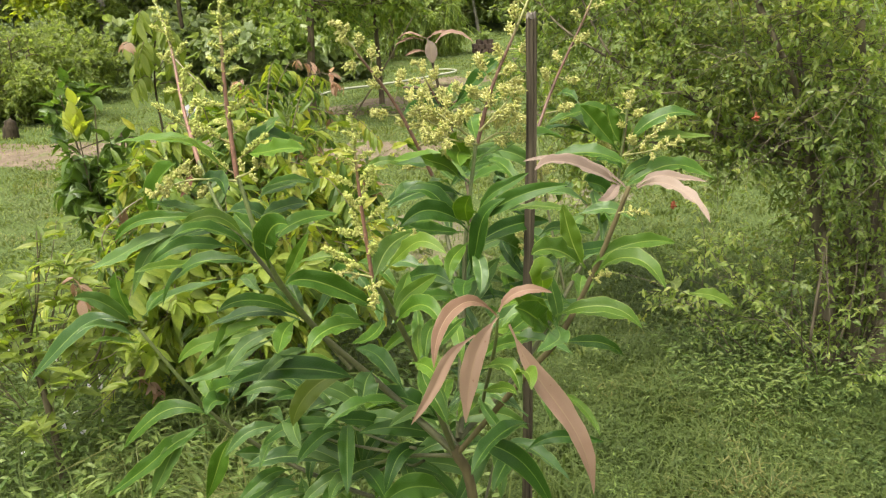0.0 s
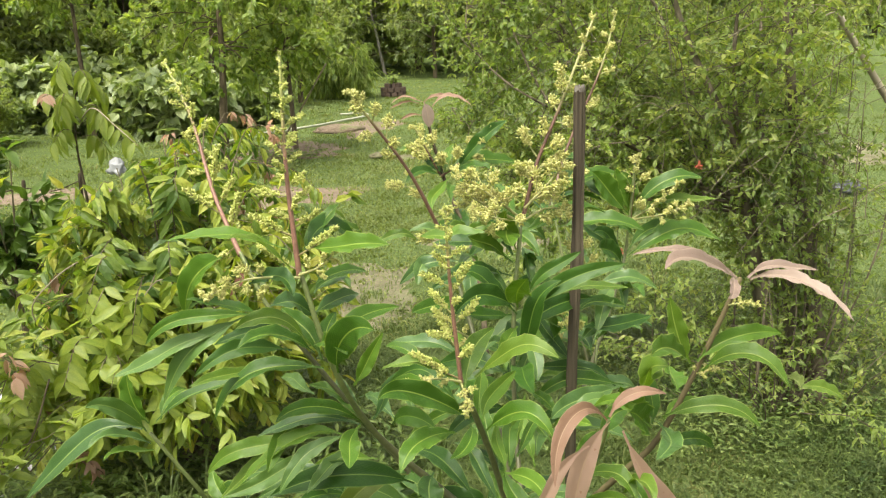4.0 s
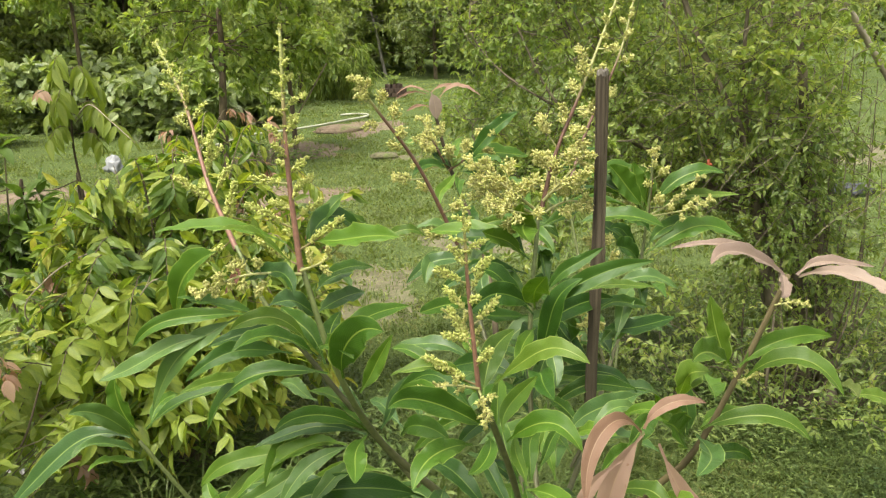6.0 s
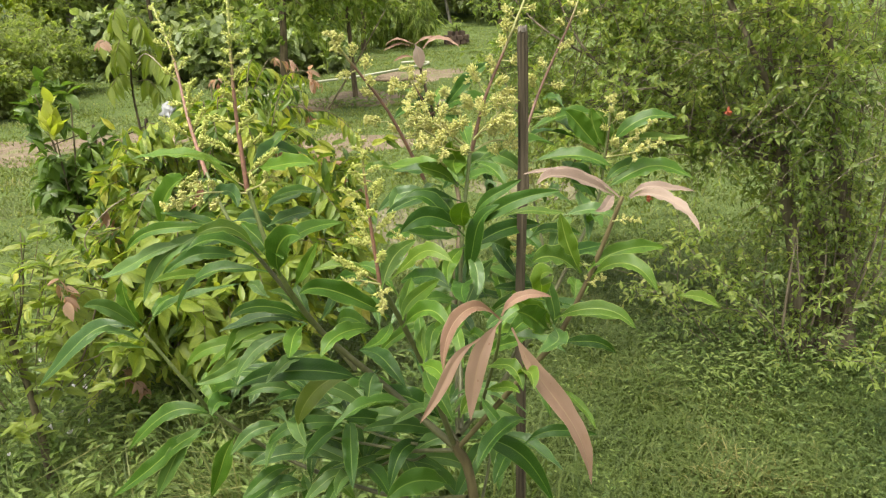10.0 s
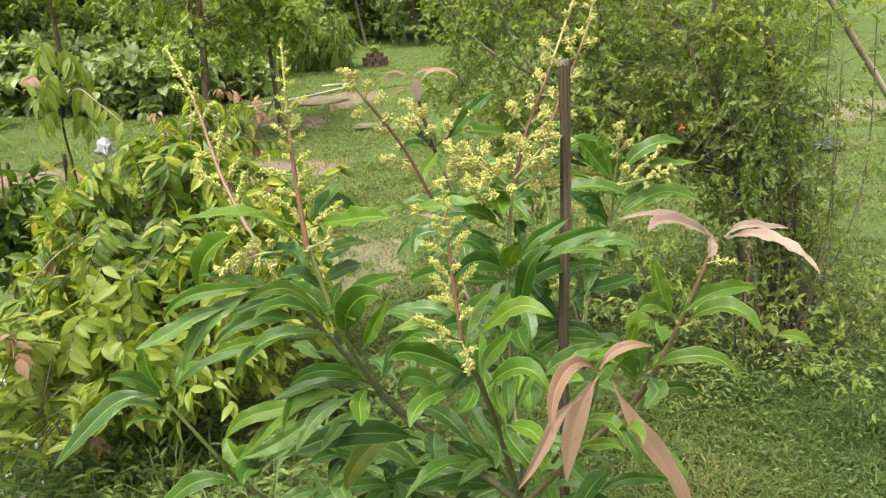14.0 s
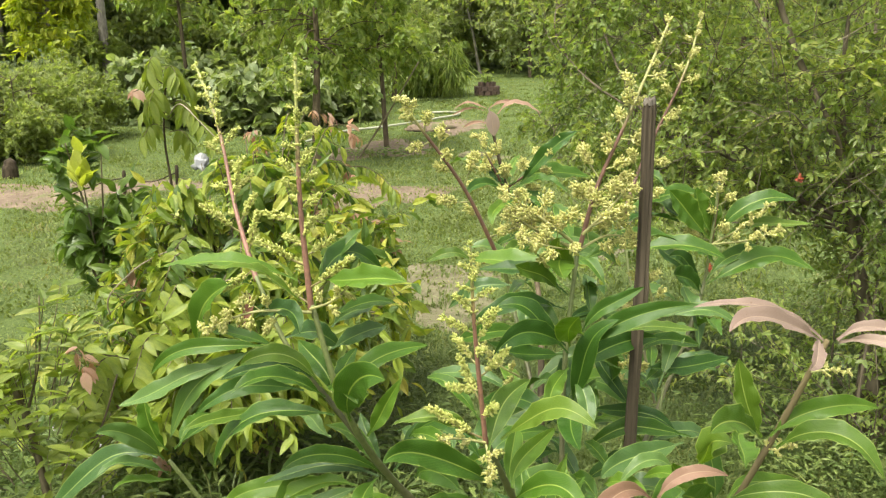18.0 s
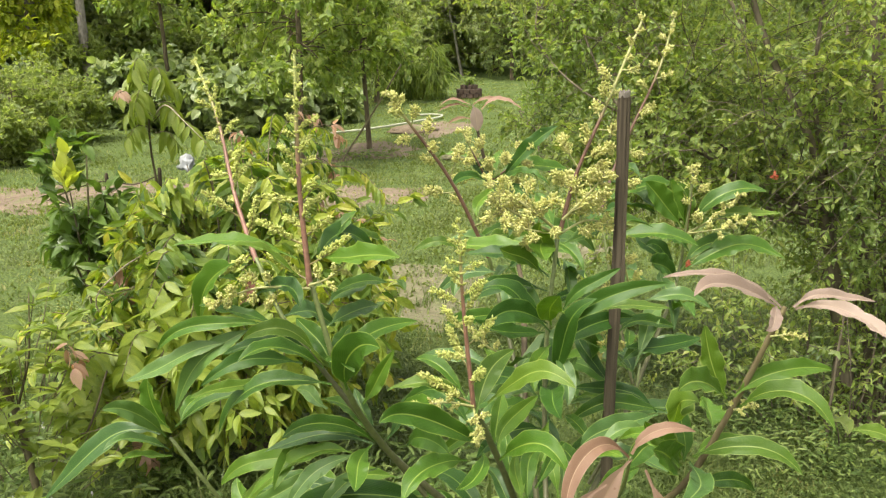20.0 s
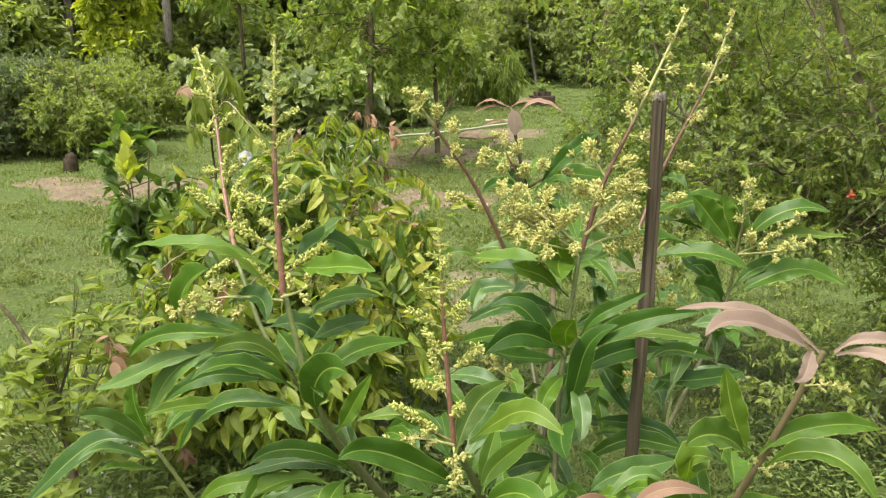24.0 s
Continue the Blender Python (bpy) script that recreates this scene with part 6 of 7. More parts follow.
# a few long bare stems that bow out of the bush
for pts in ([(-1.12, 3.3, 0.45), (-1.36, 3.1, 0.82), (-1.28, 3.1, 0.98), (-1.12, 3.15, 1.06), (-1.0, 3.2, 1.05)], [(-1.0, 3.35, 0.5), (-0.98, 3.05, 0.84), (-0.9, 2.98, 0.98), (-0.82, 2.95, 1.0)]):
    part("bare_stem", Batch().tube(pts, 0.0032, 0.0018, 5, 6).mesh("bare_stem", True), pale_twig, bush, "pale bare stem", pts[0])

shoot = thing("young_fruit_tree", (-1.62, 4.7, 0), "thin young tree with hanging yellow-green leaves and pinkish tips", "tree")
yrng = np.random.default_rng(35)
leaf, tint = Foliage(), Foliage()
part("trunk", Batch().tube([(-1.62, 4.7, -0.03), (-1.6, 4.7, 0.5), (-1.62, 4.7, 1.0), (-1.63, 4.7, 1.3), (-1.58, 4.7, 1.64)], 0.011, 0.004, 7, 6, 0.06, yrng).mesh("trunk", True), brown_bark, shoot)
for z0, dx, dy, dz, ln in ((1.62, -0.05, -0.08, 0.05, 0.12), (1.6, 0.09, -0.05, 0.02, 0.12), (1.55, -0.13, -0.05, 0.03, 0.13), (1.52, 0.12, 0.08, 0.04, 0.12), (1.47, -0.03, -0.16, 0.04, 0.13), (1.44, 0.15, -0.06, 0.0, 0.13),
                           (1.4, -0.15, 0.04, 0.02, 0.12), (1.36, 0.1, 0.1, 0.03, 0.12), (1.32, -0.11, -0.1, 0.0, 0.12), (1.3, 0.13, -0.06, -0.02, 0.11)):
    p = Vector((-1.6, 4.7, z0))
    pts = [tuple(p), tuple(p + Vector((dx * 0.6, dy * 0.6, dz + 0.03))), tuple(p + Vector((dx, dy, dz - 0.03)))]
    part("side_shoot", Batch().tube(pts, 0.003, 0.0015, 4, 4).mesh("side_shoot", True), twig_bark, shoot, "", pts[0])
    hanging_row(yrng, leaf, pts, ln, 0.34, 0.02, 0.3, 1.3)
twig = [(-1.62, 4.7, 1.42), (-1.68, 4.58, 1.53), (-1.7, 4.5, 1.53)]
part("side_shoot", Batch().tube(twig, 0.003, 0.0015, 4, 4).mesh("side_shoot", True), twig_bark, shoot, "", twig[0])
hanging_row(yrng, tint, twig, 0.065, 0.36, 0.025, 0.6, 0.7)
twig = [(-1.6, 4.7, 1.38), (-1.45, 4.45, 1.47), (-1.3, 4.25, 1.40), (-1.18, 4.15, 1.31)]
part("bowed_shoot", Batch().tube(twig, 0.004, 0.002, 5, 6).mesh("bowed_shoot", True), pale_twig, shoot, "", twig[0])
hanging_row(yrng, leaf, twig, 0.1, 0.34, 0.05, 0.6, 1.3)
leaf.emit(shoot, guava_leaf, "crown", 200)
tint.emit(shoot, star_flush, "flush", 30, "young_leaf", "", "orange-pink young leaf")
citrus = thing("citrus_sapling", (-1.98, 4.55, 0), "small citrus with dark glossy leaves and a pale new shoot", "tree")
crng = np.random.default_rng(38)
leaf, tuft = Foliage(), Foliage()
for tops in ([(-2.0, 4.55, 0.5), (-2.05, 4.55, 0.95), (-2.1, 4.53, 1.30)], [(-1.98, 4.5, 0.5), (-1.93, 4.48, 0.85), (-1.9, 4.5, 1.25)], [(-1.97, 4.5, 0.5), (-1.98, 4.45, 0.8), (-1.98, 4.42, 1.05)],
             [(-1.95, 4.55, 0.4), (-1.86, 4.55, 0.7), (-1.84, 4.5, 1.0)], [(-2.0, 4.6, 0.35), (-2.08, 4.62, 0.55), (-2.12, 4.6, 0.74)]):
    wood = Batch()
    wood.tube([(-1.98, 4.55, -0.03)] + tops, 0.011, 0.003, 6, 5, 0.05, crng)
    line = smooth_line([(-1.98, 4.55, 0.0)] + tops, 8)
    for k in range(10):
        q = line[int(len(line) * crng.uniform(0.42, 0.99))]
        a = crng.uniform(0, 6.28)
        branch(crng, wood, leaf, tuple(q), (math.cos(a), math.sin(a), crng.uniform(0.2, 1.2)), crng.uniform(0.06, 0.13), 0.002, 3, 0.06, 4, 0.1, 0.48, 0.1, 0.8, 0.1, 0.3, 0.15, 0.8)
    part("stem", wood.mesh("stem", True), twig_bark, citrus)
leaf.emit(citrus, citrus_leaf, "crown", 280)
branch(crng, None, tuft, (-1.98, 4.38, 1.02), (-0.1, -0.2, 1), 0.17, 0, 7, 0.05, 3, 0.12, 0.5, 0.0, 0.5, -1.0, 0.1)
tuft.emit(citrus, citrus_young, "new_shoot", 60, "young_leaf", "", "pale yellow new leaf")
sapling = thing("guava_sapling", (-1.5, 2.72, 0), "slender dark-stemmed sapling with whorls of yellow-green leaves", "tree")
srng = np.random.default_rng(41)
part("trunk", Batch().tube([(-1.5, 2.72, -0.03), (-1.5, 2.72, 0.3), (-1.53, 2.72, 0.62), (-1.6, 2.72, 0.83), (-1.7, 2.73, 0.98)], 0.0165, 0.005, 8, 6, 0.1, srng).mesh("trunk", True), twig_bark, sapling)
part("branch", Batch().tube([(-1.51, 2.72, 0.36), (-1.4, 2.7, 0.46), (-1.28, 2.68, 0.56), (-1.18, 2.66, 0.78)], 0.006, 0.003, 6, 6, 0.08, srng).mesh("branch", True), brown_bark, sapling)
part("branch", Batch().tube([(-1.53, 2.72, 0.6), (-1.47, 2.75, 0.8), (-1.44, 2.76, 1.02)], 0.005, 0.002, 6, 6, 0.08, srng).mesh("branch", True), twig_bark, sapling)
leaf = Foliage()
for k in range(64):
    u = unit(srng, 1)[0] * srng.uniform(0.35, 1.0)
    tip = np.array([-1.46 + u[0] * 0.38, 2.72 + u[1] * 0.3, 0.72 + u[2] * 0.42 - 0.3 * abs(u[0]) * (u[2] > 0)])
    root = np.array([-1.5 + 0.5 * (tip[0] + 1.5), 2.72 + 0.4 * (tip[1] - 2.72), tip[2] - srng.uniform(0.1, 0.22)])
    part("twig", Batch().tube([tuple(root), tuple((root + tip) / 2 + np.array([0, 0, -0.02])), tuple(tip)], 0.0022, 0.0012, 4, 3).mesh("twig", True), twig_bark, sapling, "", tuple(root))
    m = srng.integers(6, 11)
    a = np.arange(m) * 2.4 + srng.uniform(0, 6)
    p = tip + np.outer(srng.uniform(-0.07, 0.0, m), (0, 0, 1))
    ln = srng.uniform(0.06, 0.1, m)
    leaf.leaves(p, np.stack([np.cos(a), np.sin(a), srng.uniform(-0.1, 1.1, m)], 1), np.array([0, -0.1, 1.0]) + unit(srng, m) * 0.5, ln, ln * 0.34, 0.25, 0.15)
leaf.emit(sapling, guava_leaf, "crown", 280)

# ---- middle distance ----
tree("guava_tree", (-1.87, 11.5, 0), "small tree with rounded bright leaves and a thin dark trunk", 51, 3.6, 0.065, 1.35, 1.0, 40, 12, 9, 0.115, 0.55, wood_bright, brown_bark, (0.15, 0.1), "orchard trees", 0.4, 0.4, 0.35, "", (-0.2, 0.5))
tree("guava_tree", (-1.0, 12.9, 0), "thin orchard tree with dark trunk and bright leaves", 52, 3.2, 0.045, 1.4, 0.65, 30, 12, 8, 0.12, 0.5, wood_bright, brown_bark, (-0.1, 0.1), "orchard trees", 0.35, 0.4, 0.5, "", (-0.35, 0.5))
tree("guava_tree", (-4.7, 15.6, 0), "orchard tree with pale yellow-green broad leaves", 53, 4.2, 0.05, 1.7, 0.85, 20, 10, 9, 0.14, 0.5, wood_bright, brown_bark, (-0.2, 0), "orchard trees", 0.45, 0.4, 0.5, "", (-0.3, 0.5))
tree("guava_tree", (-9.2, 20, 0), "orchard tree with bright yellow-green leaves before dark woods", 54, 5.0, 0.07, 1.5, 0.7, 44, 10, 8, 0.2, 0.5, wood_yellow, grey_bark, (0.1, 0), "orchard trees", 0.5, 0.4, 0.5, "", (-0.35, 0.5))
tree("guava_tree", (-3.0, 18.5, 0), "orchard tree with a rounded dark crown", 55, 4.0, 0.07, 1.5, 1.3, 34, 13, 8, 0.15, 0.5, wood_mid, brown_bark, (0.1, 0), "orchard trees", 0.5, 0.4, 0.5, "", (-0.35, 0.5))
tree("guava_tree", (-1.3, 20.5, 0), "orchard tree with low drooping crown", 56, 3.6, 0.07, 0.6, 1.4, 34, 13, 8, 0.14, 0.45, wood_mid, brown_bark, (0.1, 0), "orchard trees", 0.5, 0.4, 0.5, "", (-0.35, 0.5))
prop = thing("leaning_stick", (-1.5, 11.9, 0), "thin stick leaning against the orchard tree", "stick")
part("shaft", Batch().tube([(-1.35, 11.9, -0.03), (-0.9, 12.0, 0.6), (-0.45, 12.1, 1.3)], 0.015, 0.01, 5, 3).mesh("shaft", True), twig_bark, prop)
for k, (x, y, h) in enumerate([(-4.6, 16.2, 1.25), (-3.4, 15.4, 1.15), (-5.9, 17.2, 1.35), (-2.5, 16.6, 1.0)]):
    bushy("broadleaf_shrub", (x, y, 0), "low shrub with large grey-green leaves", "shrub", 60 + k, h, (1.0, 0.8), 9, 8, 8, 6, 0.2, 0.8, blue_leaf, twig_bark, 0, None, 0.2, 0.3, 0.3, 0.02, 0.2, "broadleaf shrubs")
for k, (x, y, h) in enumerate([(-6.3, 12.3, 1.35), (-7.6, 12.0, 1.5), (-9.2, 12.8, 1.7), (-6.6, 14.6, 1.3), (-8.2, 15.2, 1.6), (-10.6, 16, 2.0)]):
    bushy("hedge_shrub", (x, y, 0), "dense dull green shrub along the orchard's edge", "shrub", 70 + k, h, (1.05, 0.9), 12, 10, 12, 9, 0.085, 0.5, hedge_leaf if k % 3 else wood_mid, twig_bark, 0, None, 0.2, 0.3, 0.3, 0.02, 0.1, "hedge shrubs", 0.55, 1.0)
bushy("grass_clump", (-0.35, 21.5, 0), "tall clump of drooping light green reed grass", "shrub", 81, 1.5, (1.0, 0.8), 12, 8, 8, 7, 0.3, 0.1, wood_bright, twig_bark, 0, None, 0.9, 1.2, 0.3, 0.01, 0.2)
for k, (x, y, h, m) in enumerate([(11.5, 21.5, 3.6, wood_mid), (8.6, 25.0, 4.0, wood_mid), (14.5, 26.0, 4.4, wood_dark), (6.4, 29.0, 4.2, wood_dark)]):
    tree("fruit_tree", (x, y, 0), "rounded orchard tree with a short dark trunk beyond the grass", 140 + k, h, 0.09, 1.0, 1.7, 44, 12, 9, 0.16, 0.45, m, brown_bark, (0.1, 0), "far orchard trees", 0.5)
for k, (x, y, h) in enumerate([(5.6, 13.2, 1.0), (8.2, 14.8, 1.2), (7.0, 18.0, 1.1)]):
    bushy("grass_clump", (x, y, 0), "rough clump of pale green undergrowth in the meadow", "shrub", 150 + k, h, (0.9, 0.7), 10, 7, 7, 7, 0.12, 0.2, wood_bright, twig_bark, 0, None, 0.6, 0.8, 0.3, 0.01, 0.15, "undergrowth clumps")
tree("fruit_tree", (2.7, 27.5, 0), "dark young tree standing in the grass", 57, 4.5, 0.08, 0.9, 1.5, 50, 12, 9, 0.18, 0.4, wood_dark, brown_bark, (0, 0), "far orchard trees", 0.5)
tree("fruit_tree", (1.2, 29.5, 0), "leaning young tree with thin pale trunk", 58, 4.8, 0.06, 1.4, 1.3, 36, 12, 9, 0.18, 0.4, wood_mid, grey_bark, (-0.8, 0), "far orchard trees", 0.5)
for k, (x, y) in enumerate([(-10.4, 26.2), (-14.5, 28.0), (-17.5, 27.0)]):
    tree("tall_tree", (x, y, 0), "tall straight tree with a pale grey trunk", 90 + k, 11.0, 0.16, 4.2, 3.2, 40, 14, 9, 0.3, 0.5, wood_dark, grey_bark, (0.2, 0), "tall pale trunks", 0.7)
# a wooded edge all round the back, from a few trees repeated
proto = [tree("forest_tree", (-20 + 9 * k, 36 + (k % 2) * 3, 0), "broad dark forest tree at the wood's edge", 100 + k, 8.5, 0.15, 0.6, 4.2, 80, 14, 10, 0.42, 0.5, (wood_dark, wood_mid, wood_dark)[k], brown_bark, (0.3, 0), "forest edge trees", 0.9) for k in range(3)]
frng = np.random.default_rng(7)
for k in range(46):
    a = math.radians(-75 + 150 * (k + 0.5) / 46)
    d = 33 + 9 * (k % 3) + frng.uniform(-2, 2)
    s = frng.uniform(0.85, 1.25)
    if math.degrees(a) > 9:
        d += 24
    copy_thing(proto[k % 3], Matrix.LocRotScale((d * math.sin(a), 2 + d * math.cos(a), 0), Euler((0, 0, frng.uniform(0, 6.28))), (s, s, s * frng.uniform(0.9, 1.15))))
undr = [bushy("forest_shrub", (-16 + 6 * k, 29.5, 0), "dense shrub at the foot of the forest", "shrub", 110 + k, 2.6, (2.2, 1.6), 12, 10, 10, 8, 0.28, 0.5, (wood_dark, wood_mid)[k], twig_bark, 0, None, 0.2, 0.3, 0.5, 0.03, 0.08, "forest shrubs") for k in range(2)]
for k in range(30):
    a = math.radians(-62 + 124 * (k + 0.5) / 30)
    if -2 < math.degrees(a) < 36:
        continue
    d = 29.5 + frng.uniform(-2.5, 3)
    s = frng.uniform(0.7, 1.15)
    copy_thing(undr[k % 2], Matrix.LocRotScale((d * math.sin(a), d * math.cos(a), 0), Euler((0, 0, frng.uniform(0, 6.28))), (s, s, s)))

# ---- soil, pipe, brick ring and scraps ----
patch((-4.75, 9.65), 1.1, 0.85, soil_mat, "strip of bare brown soil in the grass", 1)
patch((-3.55, 10.0), 0.75, 0.55, soil_mat, "strip of bare brown soil in the grass", 2)
patch((-0.85, 9.25), 0.78, 0.8, soil_mat, "bare brown soil in the grass", 3)
patch((-1.05, 12.75), 0.95, 0.95, soil_mat, "bare earth beside the pipe", 4)
patch((0.2, 15.2), 0.62, 1.15, soil_mat, "bare brown earth beside the pipe", 10)
patch((0.55, 11.7), 0.35, 0.25, silt_mat, "patch of pale dried silt", 6)
patch((-0.12, 5.75), 0.5, 0.75, silt_mat, "patch of pale dried silt", 7)
patch((0.95, 6.9), 0.6, 0.4, silt_mat, "patch of pale dried silt", 8)
patch((6.4, 10.2), 1.2, 0.8, silt_mat, "patch of pale dried silt", 9)

hose = thing("water_pipe", (-1.45, 14.4, 0), "pale plastic water pipe lying in the grass", "pipe")
part("pipe", Batch().tube([(-0.35, 17.3, 0.04), (0.0, 17.25, 0.05), (0.2, 16.95, 0.06), (0.12, 16.55, 0.06), (-0.2, 16.15, 0.06), (-0.72, 15.45, 0.06), (-1.3, 14.95, 0.05), (-1.84, 14.42, 0.06), (-2.2, 13.6, 0.05), (-2.5, 12.85, 0.05), (-2.7, 12.3, 0.0)], 0.021, 0.02, 8, 10).mesh("pipe", True), pipe_mat, hose)

ring = thing("brick_ring", (1.0, 21.6, 0), "low ring of dark mossy bricks round a seedling", "planter")
for row, (rad, z, n) in enumerate([(0.27, 0.06, 12), (0.27, 0.17, 12), (0.17, 0.27, 8)]):
    for k in range(n):
        a = 2 * math.pi * (k + 0.5 * row) / n
        bm = bmesh.new()
        bmesh.ops.create_cube(bm, size=1, matrix=Matrix.Translation((1.0 + rad * math.cos(a), 21.6 + rad * math.sin(a), z)) @ Matrix.Rotation(a, 4, "Z") @ Matrix.Diagonal((0.1, rad * 0.48, 0.1, 1)))
        bmesh.ops.bevel(bm, geom=bm.edges[:], offset=0.008, segments=1)
        part("brick", bm, brick_mat, ring)
seedling = thing("seedling", (1.0, 21.6, 0.25), "small seedling growing in the brick ring", "plant")
qrng = np.random.default_rng(121)
leaf = Foliage()
for k in range(7):
    a = k * 2.399
    out = qrng.uniform(0.06, 0.22)
    pts = [(1.0, 21.6, 0.2), (1.0 + 0.4 * out * math.cos(a), 21.6 + 0.4 * out * math.sin(a), 0.42), (1.0 + out * math.cos(a), 21.6 + out * math.sin(a), qrng.uniform(0.52, 0.72))]
    part("stem", Batch().tube(pts, 0.006, 0.002, 5, 4).mesh("stem", True), twig_bark, seedling)
    hanging_row(qrng, leaf, pts, 0.12, 0.4, 0.05, 0.3, 0.2)
leaf.emit(seedling, wood_bright, "crown", 40)


def slab(name, at, size, material, label, category, seed, rough=0.22):
    rng = np.random.default_rng(seed)
    bm = bmesh.new()
    bmesh.ops.create_icosphere(bm, subdivisions=3, radius=1)
    for v in bm.verts:
        k = 1 + rough * noise.noise(v.co * 2.2 + Vector((seed, 0, 0))) + 0.5 * rough * noise.noise(v.co * 6.0 + Vector((0, seed, 0)))
        v.co = Vector((v.co.x * k * size[0], v.co.y * k * size[1], max(v.co.z, -0.35) * k * size[2])) + Vector(at)
    ob = part(name, bm, material, None, "", at)
    for p in ob.data.polygons:
        p.use_smooth = True
    return tagged(ob, label, category)


slab("stone", (0.27, 11.7, 0.03), (0.2, 0.13, 0.05), silt_mat, "flat grey-brown stone lying in the grass", "stone", 2)
slab("soil_clod", (-0.35, 14.9, 0.02), (0.45, 0.35, 0.1), soil_mat, "heap of dug brown soil beside the pipe", "soil", 3)
slab("plastic_sack", (-1.4, 4.55, 1.14), (0.042, 0.035, 0.055), white_plastic, "crumpled white plastic bag caught on the bush's twigs", "sack", 5, 0.75)
part("arching_branch", Batch().tube([(-1.05, 3.7, 0.3), (-1.25, 4.2, 0.85), (-1.36, 4.45, 1.08), (-1.42, 4.58, 1.2)], 0.005, 0.002, 5, 6).mesh("arching_branch", True), twig_bark, bush)
for x, y, w in ((-2.0, 4.2, 0.05), (-1.84, 4.12, 0.035), (-1.6, 3.95, 0.03)):
    slab("plastic_scrap", (x, y, 0.03), (w, w * 0.7, 0.05), scrap_white, "crumpled scrap of white plastic among the weeds", "scrap", int(-x * 100), 0.7)
slab("dark_tarp", (4.86, 7.95, 0.05), (0.22, 0.15, 0.07), dark_plastic, "crumpled dark plastic sheet on the grass", "sheet", 6)
stump = thing("tree_stump", (-5.7, 10.75, 0), "small reddish-brown cut stump at the hedge", "stump")
part("bole", Batch().tube([(-5.7, 10.75, -0.04), (-5.7, 10.75, 0.03), (-5.69, 10.75, 0.14), (-5.68, 10.76, 0.24)], 0.11, 0.08, 10, 4, 0.12, prng).mesh("bole", True), post_wood, stump)

fence = thing("low_wire_fence", (-3.1, 9.6, 0), "low sagging wire between short dark posts", "fence")
for x, y, h in ((-3.75, 9.45, 0.3), (-3.2, 9.6, 0.32)):
    part("post", Batch().tube([(x, y, -0.05), (x + 0.01, y, h * 0.5), (x + 0.02, y, h)], 0.022, 0.02, 8, 3, 0.12, prng).mesh("post", True), post_wood, fence)
part("wire", Batch().tube([(-4.4, 9.3, 0.02), (-4.1, 9.38, 0.14), (-3.75, 9.42, 0.22), (-3.45, 9.5, 0.16), (-3.2, 9.57, 0.24)], 0.007, 0.007, 5, 5).mesh("wire", True), post_wood, fence)


# ---- grass ----
def grass(name, n, middle, spread, y_min, h, seed, label, holes=(), far=False):
    """Blades of grass, each bent outwards from its tuft; tufts differ in height and thin out towards the edges of their stretch."""
    rng = np.random.default_rng(seed)
    c = np.stack([rng.normal(middle[0], spread[0], n // 14), rng.normal(middle[1], spread[1], n // 14)], 1)
    c = c[c[:, 1] > y_min]
    patchy = np.array([noise.noise(Vector((x * 2.6, y * 2.6, seed))) + 0.6 * noise.noise(Vector((x * 7, y * 7, seed))) for x, y in c])
    big = np.clip(0.85 + 1.1 * patchy, 0.3, 2.0) * rng.uniform(0.6, 1.35, len(c))
    way = rng.uniform(0, 6.28, len(c))
    pick = rng.integers(0, len(c), n)
    p = c[pick] + rng.normal(size=(n, 2)) * 0.03 * (1 + far * 2)
    keep = np.ones(n, bool)
    for hx, hy, rx, ry in holes:
        q = ((p[:, 0] - hx) / rx) ** 2 + ((p[:, 1] - hy) / ry) ** 2
        keep &= (q > 1.3) | (rng.uniform(size=n) < 0.2 + 0.5 * q)
    p, pick = p[keep], pick[keep]
    n = len(p)
    tall = np.maximum(h * rng.uniform(0.45, 1.2, n) * big[pick], h * 0.22)
    a = way[pick] + rng.normal(0, 1.1, n)
    out = np.stack([np.cos(a), np.sin(a), np.zeros(n)], 1)
    side = np.stack([-np.sin(a), np.cos(a), np.zeros(n)], 1)
    w = (0.002 + 0.0024 * rng.uniform(size=n))[:, None] * (1 + 1.4 * far)
    base = np.column_stack([p, swell(p[:, 0], p[:, 1]) - 0.005])
    bend = rng.uniform(0.3, 1.5, n)[:, None] * tall[:, None]
    up = np.array([0, 0, 1.0]) * tall[:, None]
    m = base + up * 0.65 + out * bend * 0.35
    tip = base + up * rng.uniform(0.55, 0.95, n)[:, None] + out * bend
    v = np.stack([base - side * w, base + side * w, m + side * w * 0.8, m - side * w * 0.8, tip], 1).reshape(-1, 3)
    f = (np.arange(n)[:, None, None] * 5 + np.array([[0, 1, 2], [0, 2, 3], [3, 2, 4]])).reshape(-1, 3)
    ob = part(name, mesh_arrays(name, v, f), far_grass_mat if far else grass_mat)
    return tagged(ob, label, "grass", "", "stuff")


HOLES = [(-4.75, 9.65, 1.05, 0.85), (-3.55, 10.0, 0.72, 0.55), (-0.85, 9.25, 0.74, 0.76), (-1.05, 12.75, 0.85, 0.85), (0.2, 15.2, 0.58, 1.1), (0.55, 11.7, 0.3, 0.2),
         (-0.12, 5.75, 0.48, 0.72), (0.95, 6.8, 0.65, 0.45), (6.4, 10.2, 1.1, 0.75)]
grass("grass", 300000, (0.7, 3.2), (1.6, 1.1), 0.2, 0.054, 200, "short green meadow grass with dry blades", HOLES)
grass("grass", 130000, (0.0, 8.5), (4.2, 2.8), 3.5, 0.042, 201, "short green meadow grass further off", HOLES, True)
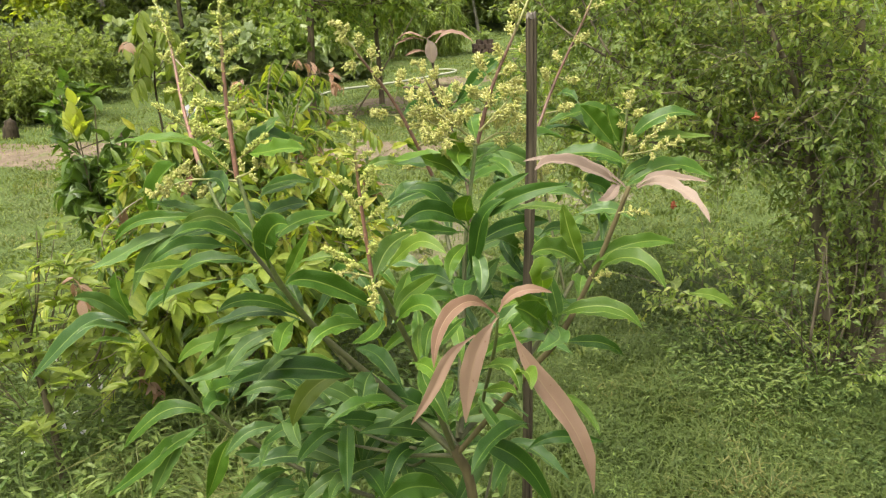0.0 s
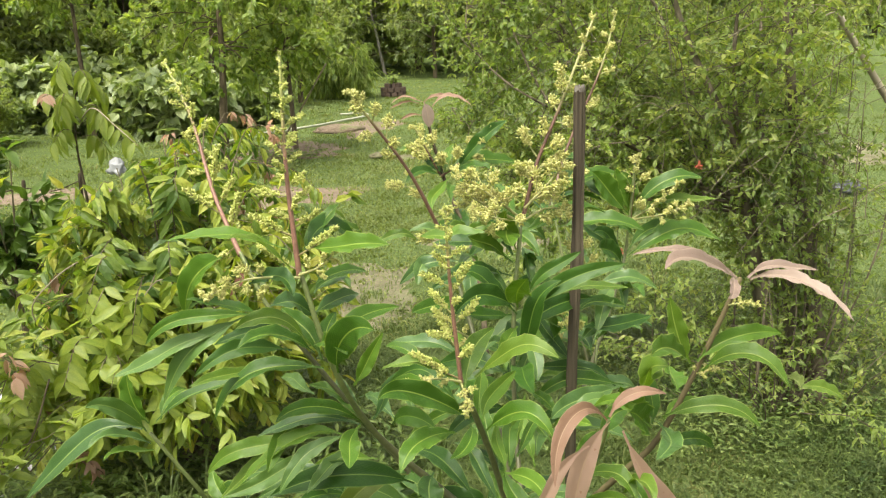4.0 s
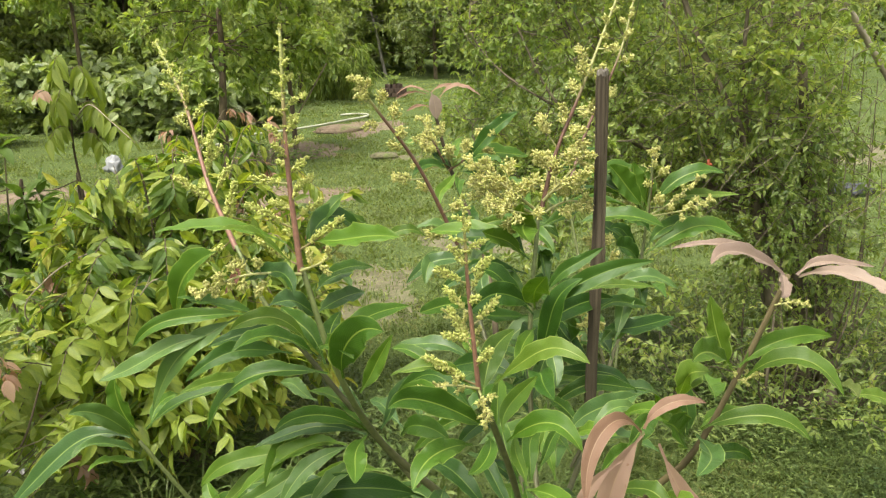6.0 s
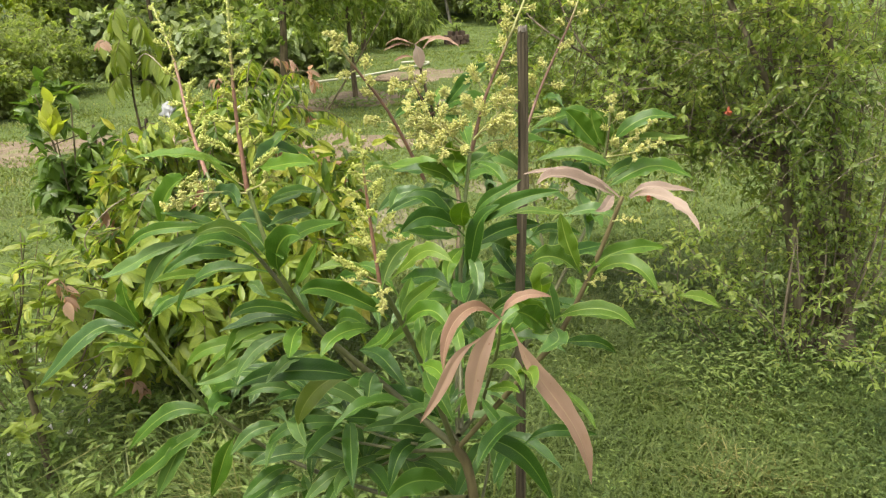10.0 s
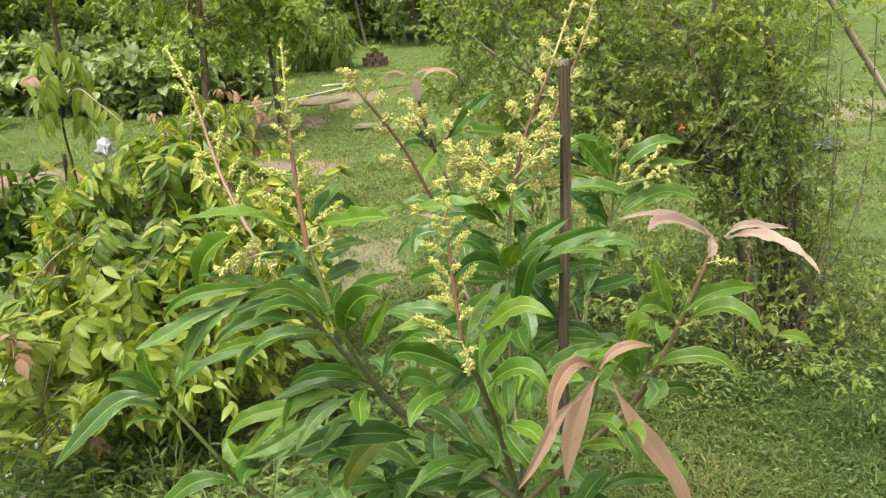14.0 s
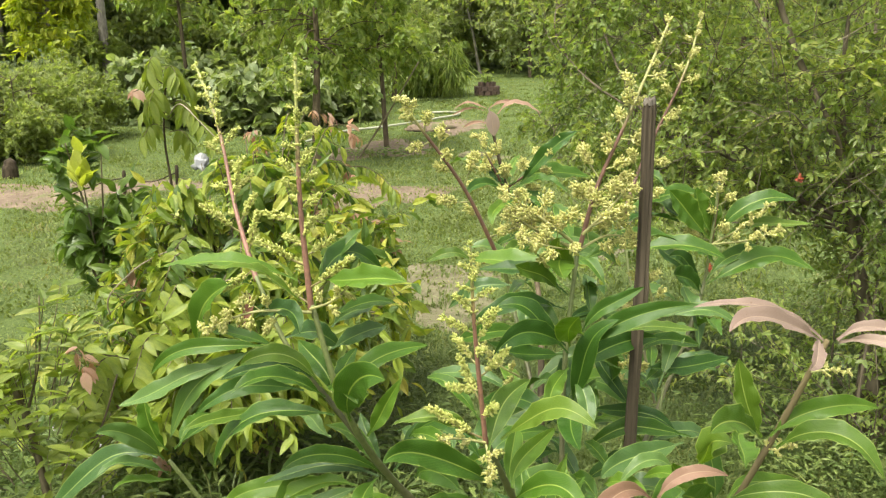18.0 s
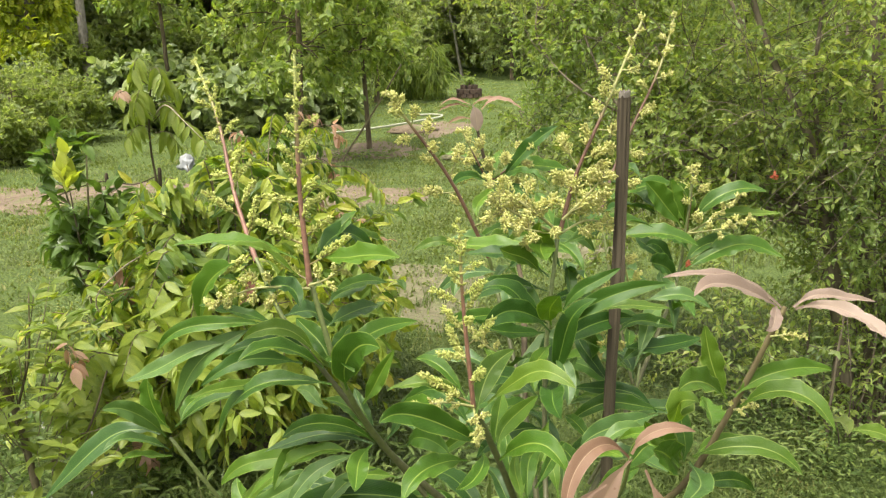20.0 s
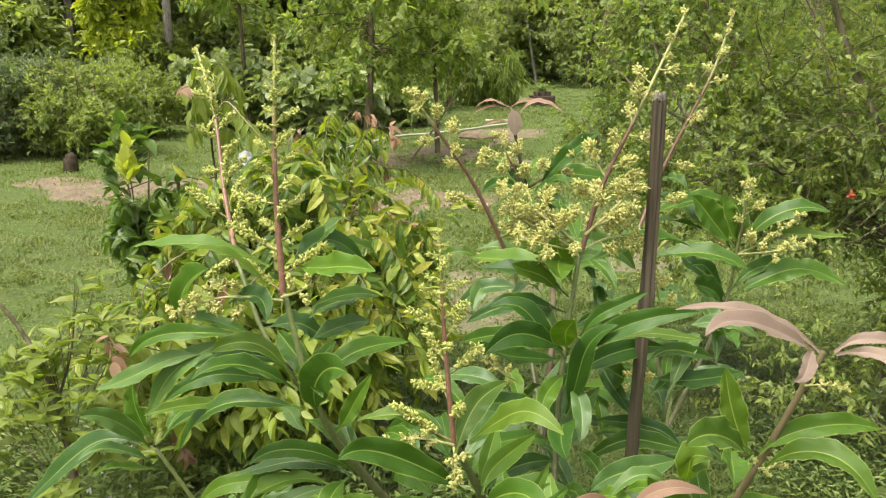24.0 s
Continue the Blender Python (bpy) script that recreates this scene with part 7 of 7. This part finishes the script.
grass("grass", 70000, (0.0, 19.0), (8.0, 5.0), 11.0, 0.055, 202, "rough grass before the forest", HOLES, True)
grass("tall_grass", 6000, (-0.75, 2.45), (0.35, 0.25), 1.9, 0.28, 203, "long arching grass and weeds under the bush")


def weeds(name, n, x0, x1, y0, y1, seed, label, size=0.03, high=0.16, material=weed_leaf):
    """Broad-leaved weeds between the grass."""
    rng = np.random.default_rng(seed)
    b = Batch()
    c = np.stack([rng.uniform(x0, x1, n), rng.uniform(y0, y1, n)], 1)
    for x, y in c:
        m = rng.integers(6, 14)
        h = rng.uniform(0.03, high, m)
        a = rng.uniform(0, 6.28, m)
        p = np.stack([x + np.cos(a) * h * 0.5, y + np.sin(a) * h * 0.5, swell(x, y) + h], 1)
        b.leaves(p, np.stack([np.cos(a), np.sin(a), rng.uniform(-0.2, 0.4, m)], 1), np.array([0, 0, 1.0]) + unit(rng, m) * 0.5, size * rng.uniform(0.6, 1.5, m), size * 0.36)
    return tagged(part(name, b.mesh(name), material), label, "weeds", "", "stuff")


weeds("weeds", 520, -2.4, 0.0, 1.9, 3.4, 211, "low broad-leaved weeds under the bush", 0.05, 0.3)
weeds("weeds", 350, 0.4, 3.2, 2.3, 5.5, 212, "low weeds among the meadow grass", 0.022)
weeds("weeds", 30, -1.5, -0.6, 11.9, 12.4, 215, "low pale weeds on the bare earth", 0.07, 0.1)
weeds("weeds", 420, 0.85, 2.9, 1.9, 3.5, 216, "low weeds before the pomegranate, coloured darker for its shade", 0.022, 0.08, shaded_weed)
weeds("weeds", 260, 1.0, 2.2, 3.0, 3.8, 214, "soft green weeds under the pomegranate", 0.03, 0.25)
wrng = np.random.default_rng(213)
petals = Batch()
for k in range(16):
    q = np.array([wrng.uniform(-1.95, -1.2), wrng.uniform(2.5, 3.3), wrng.uniform(0.1, 0.5)])
    petals.leaves(np.tile(q, (5, 1)), unit(wrng, 5) + np.array([0, -0.3, 0.3]), unit(wrng, 5), 0.014, 0.011)
tagged(part("white_flowers", petals.mesh("white_flowers"), white_petal), "small white flowers among the weeds", "flowers", "", "stuff")
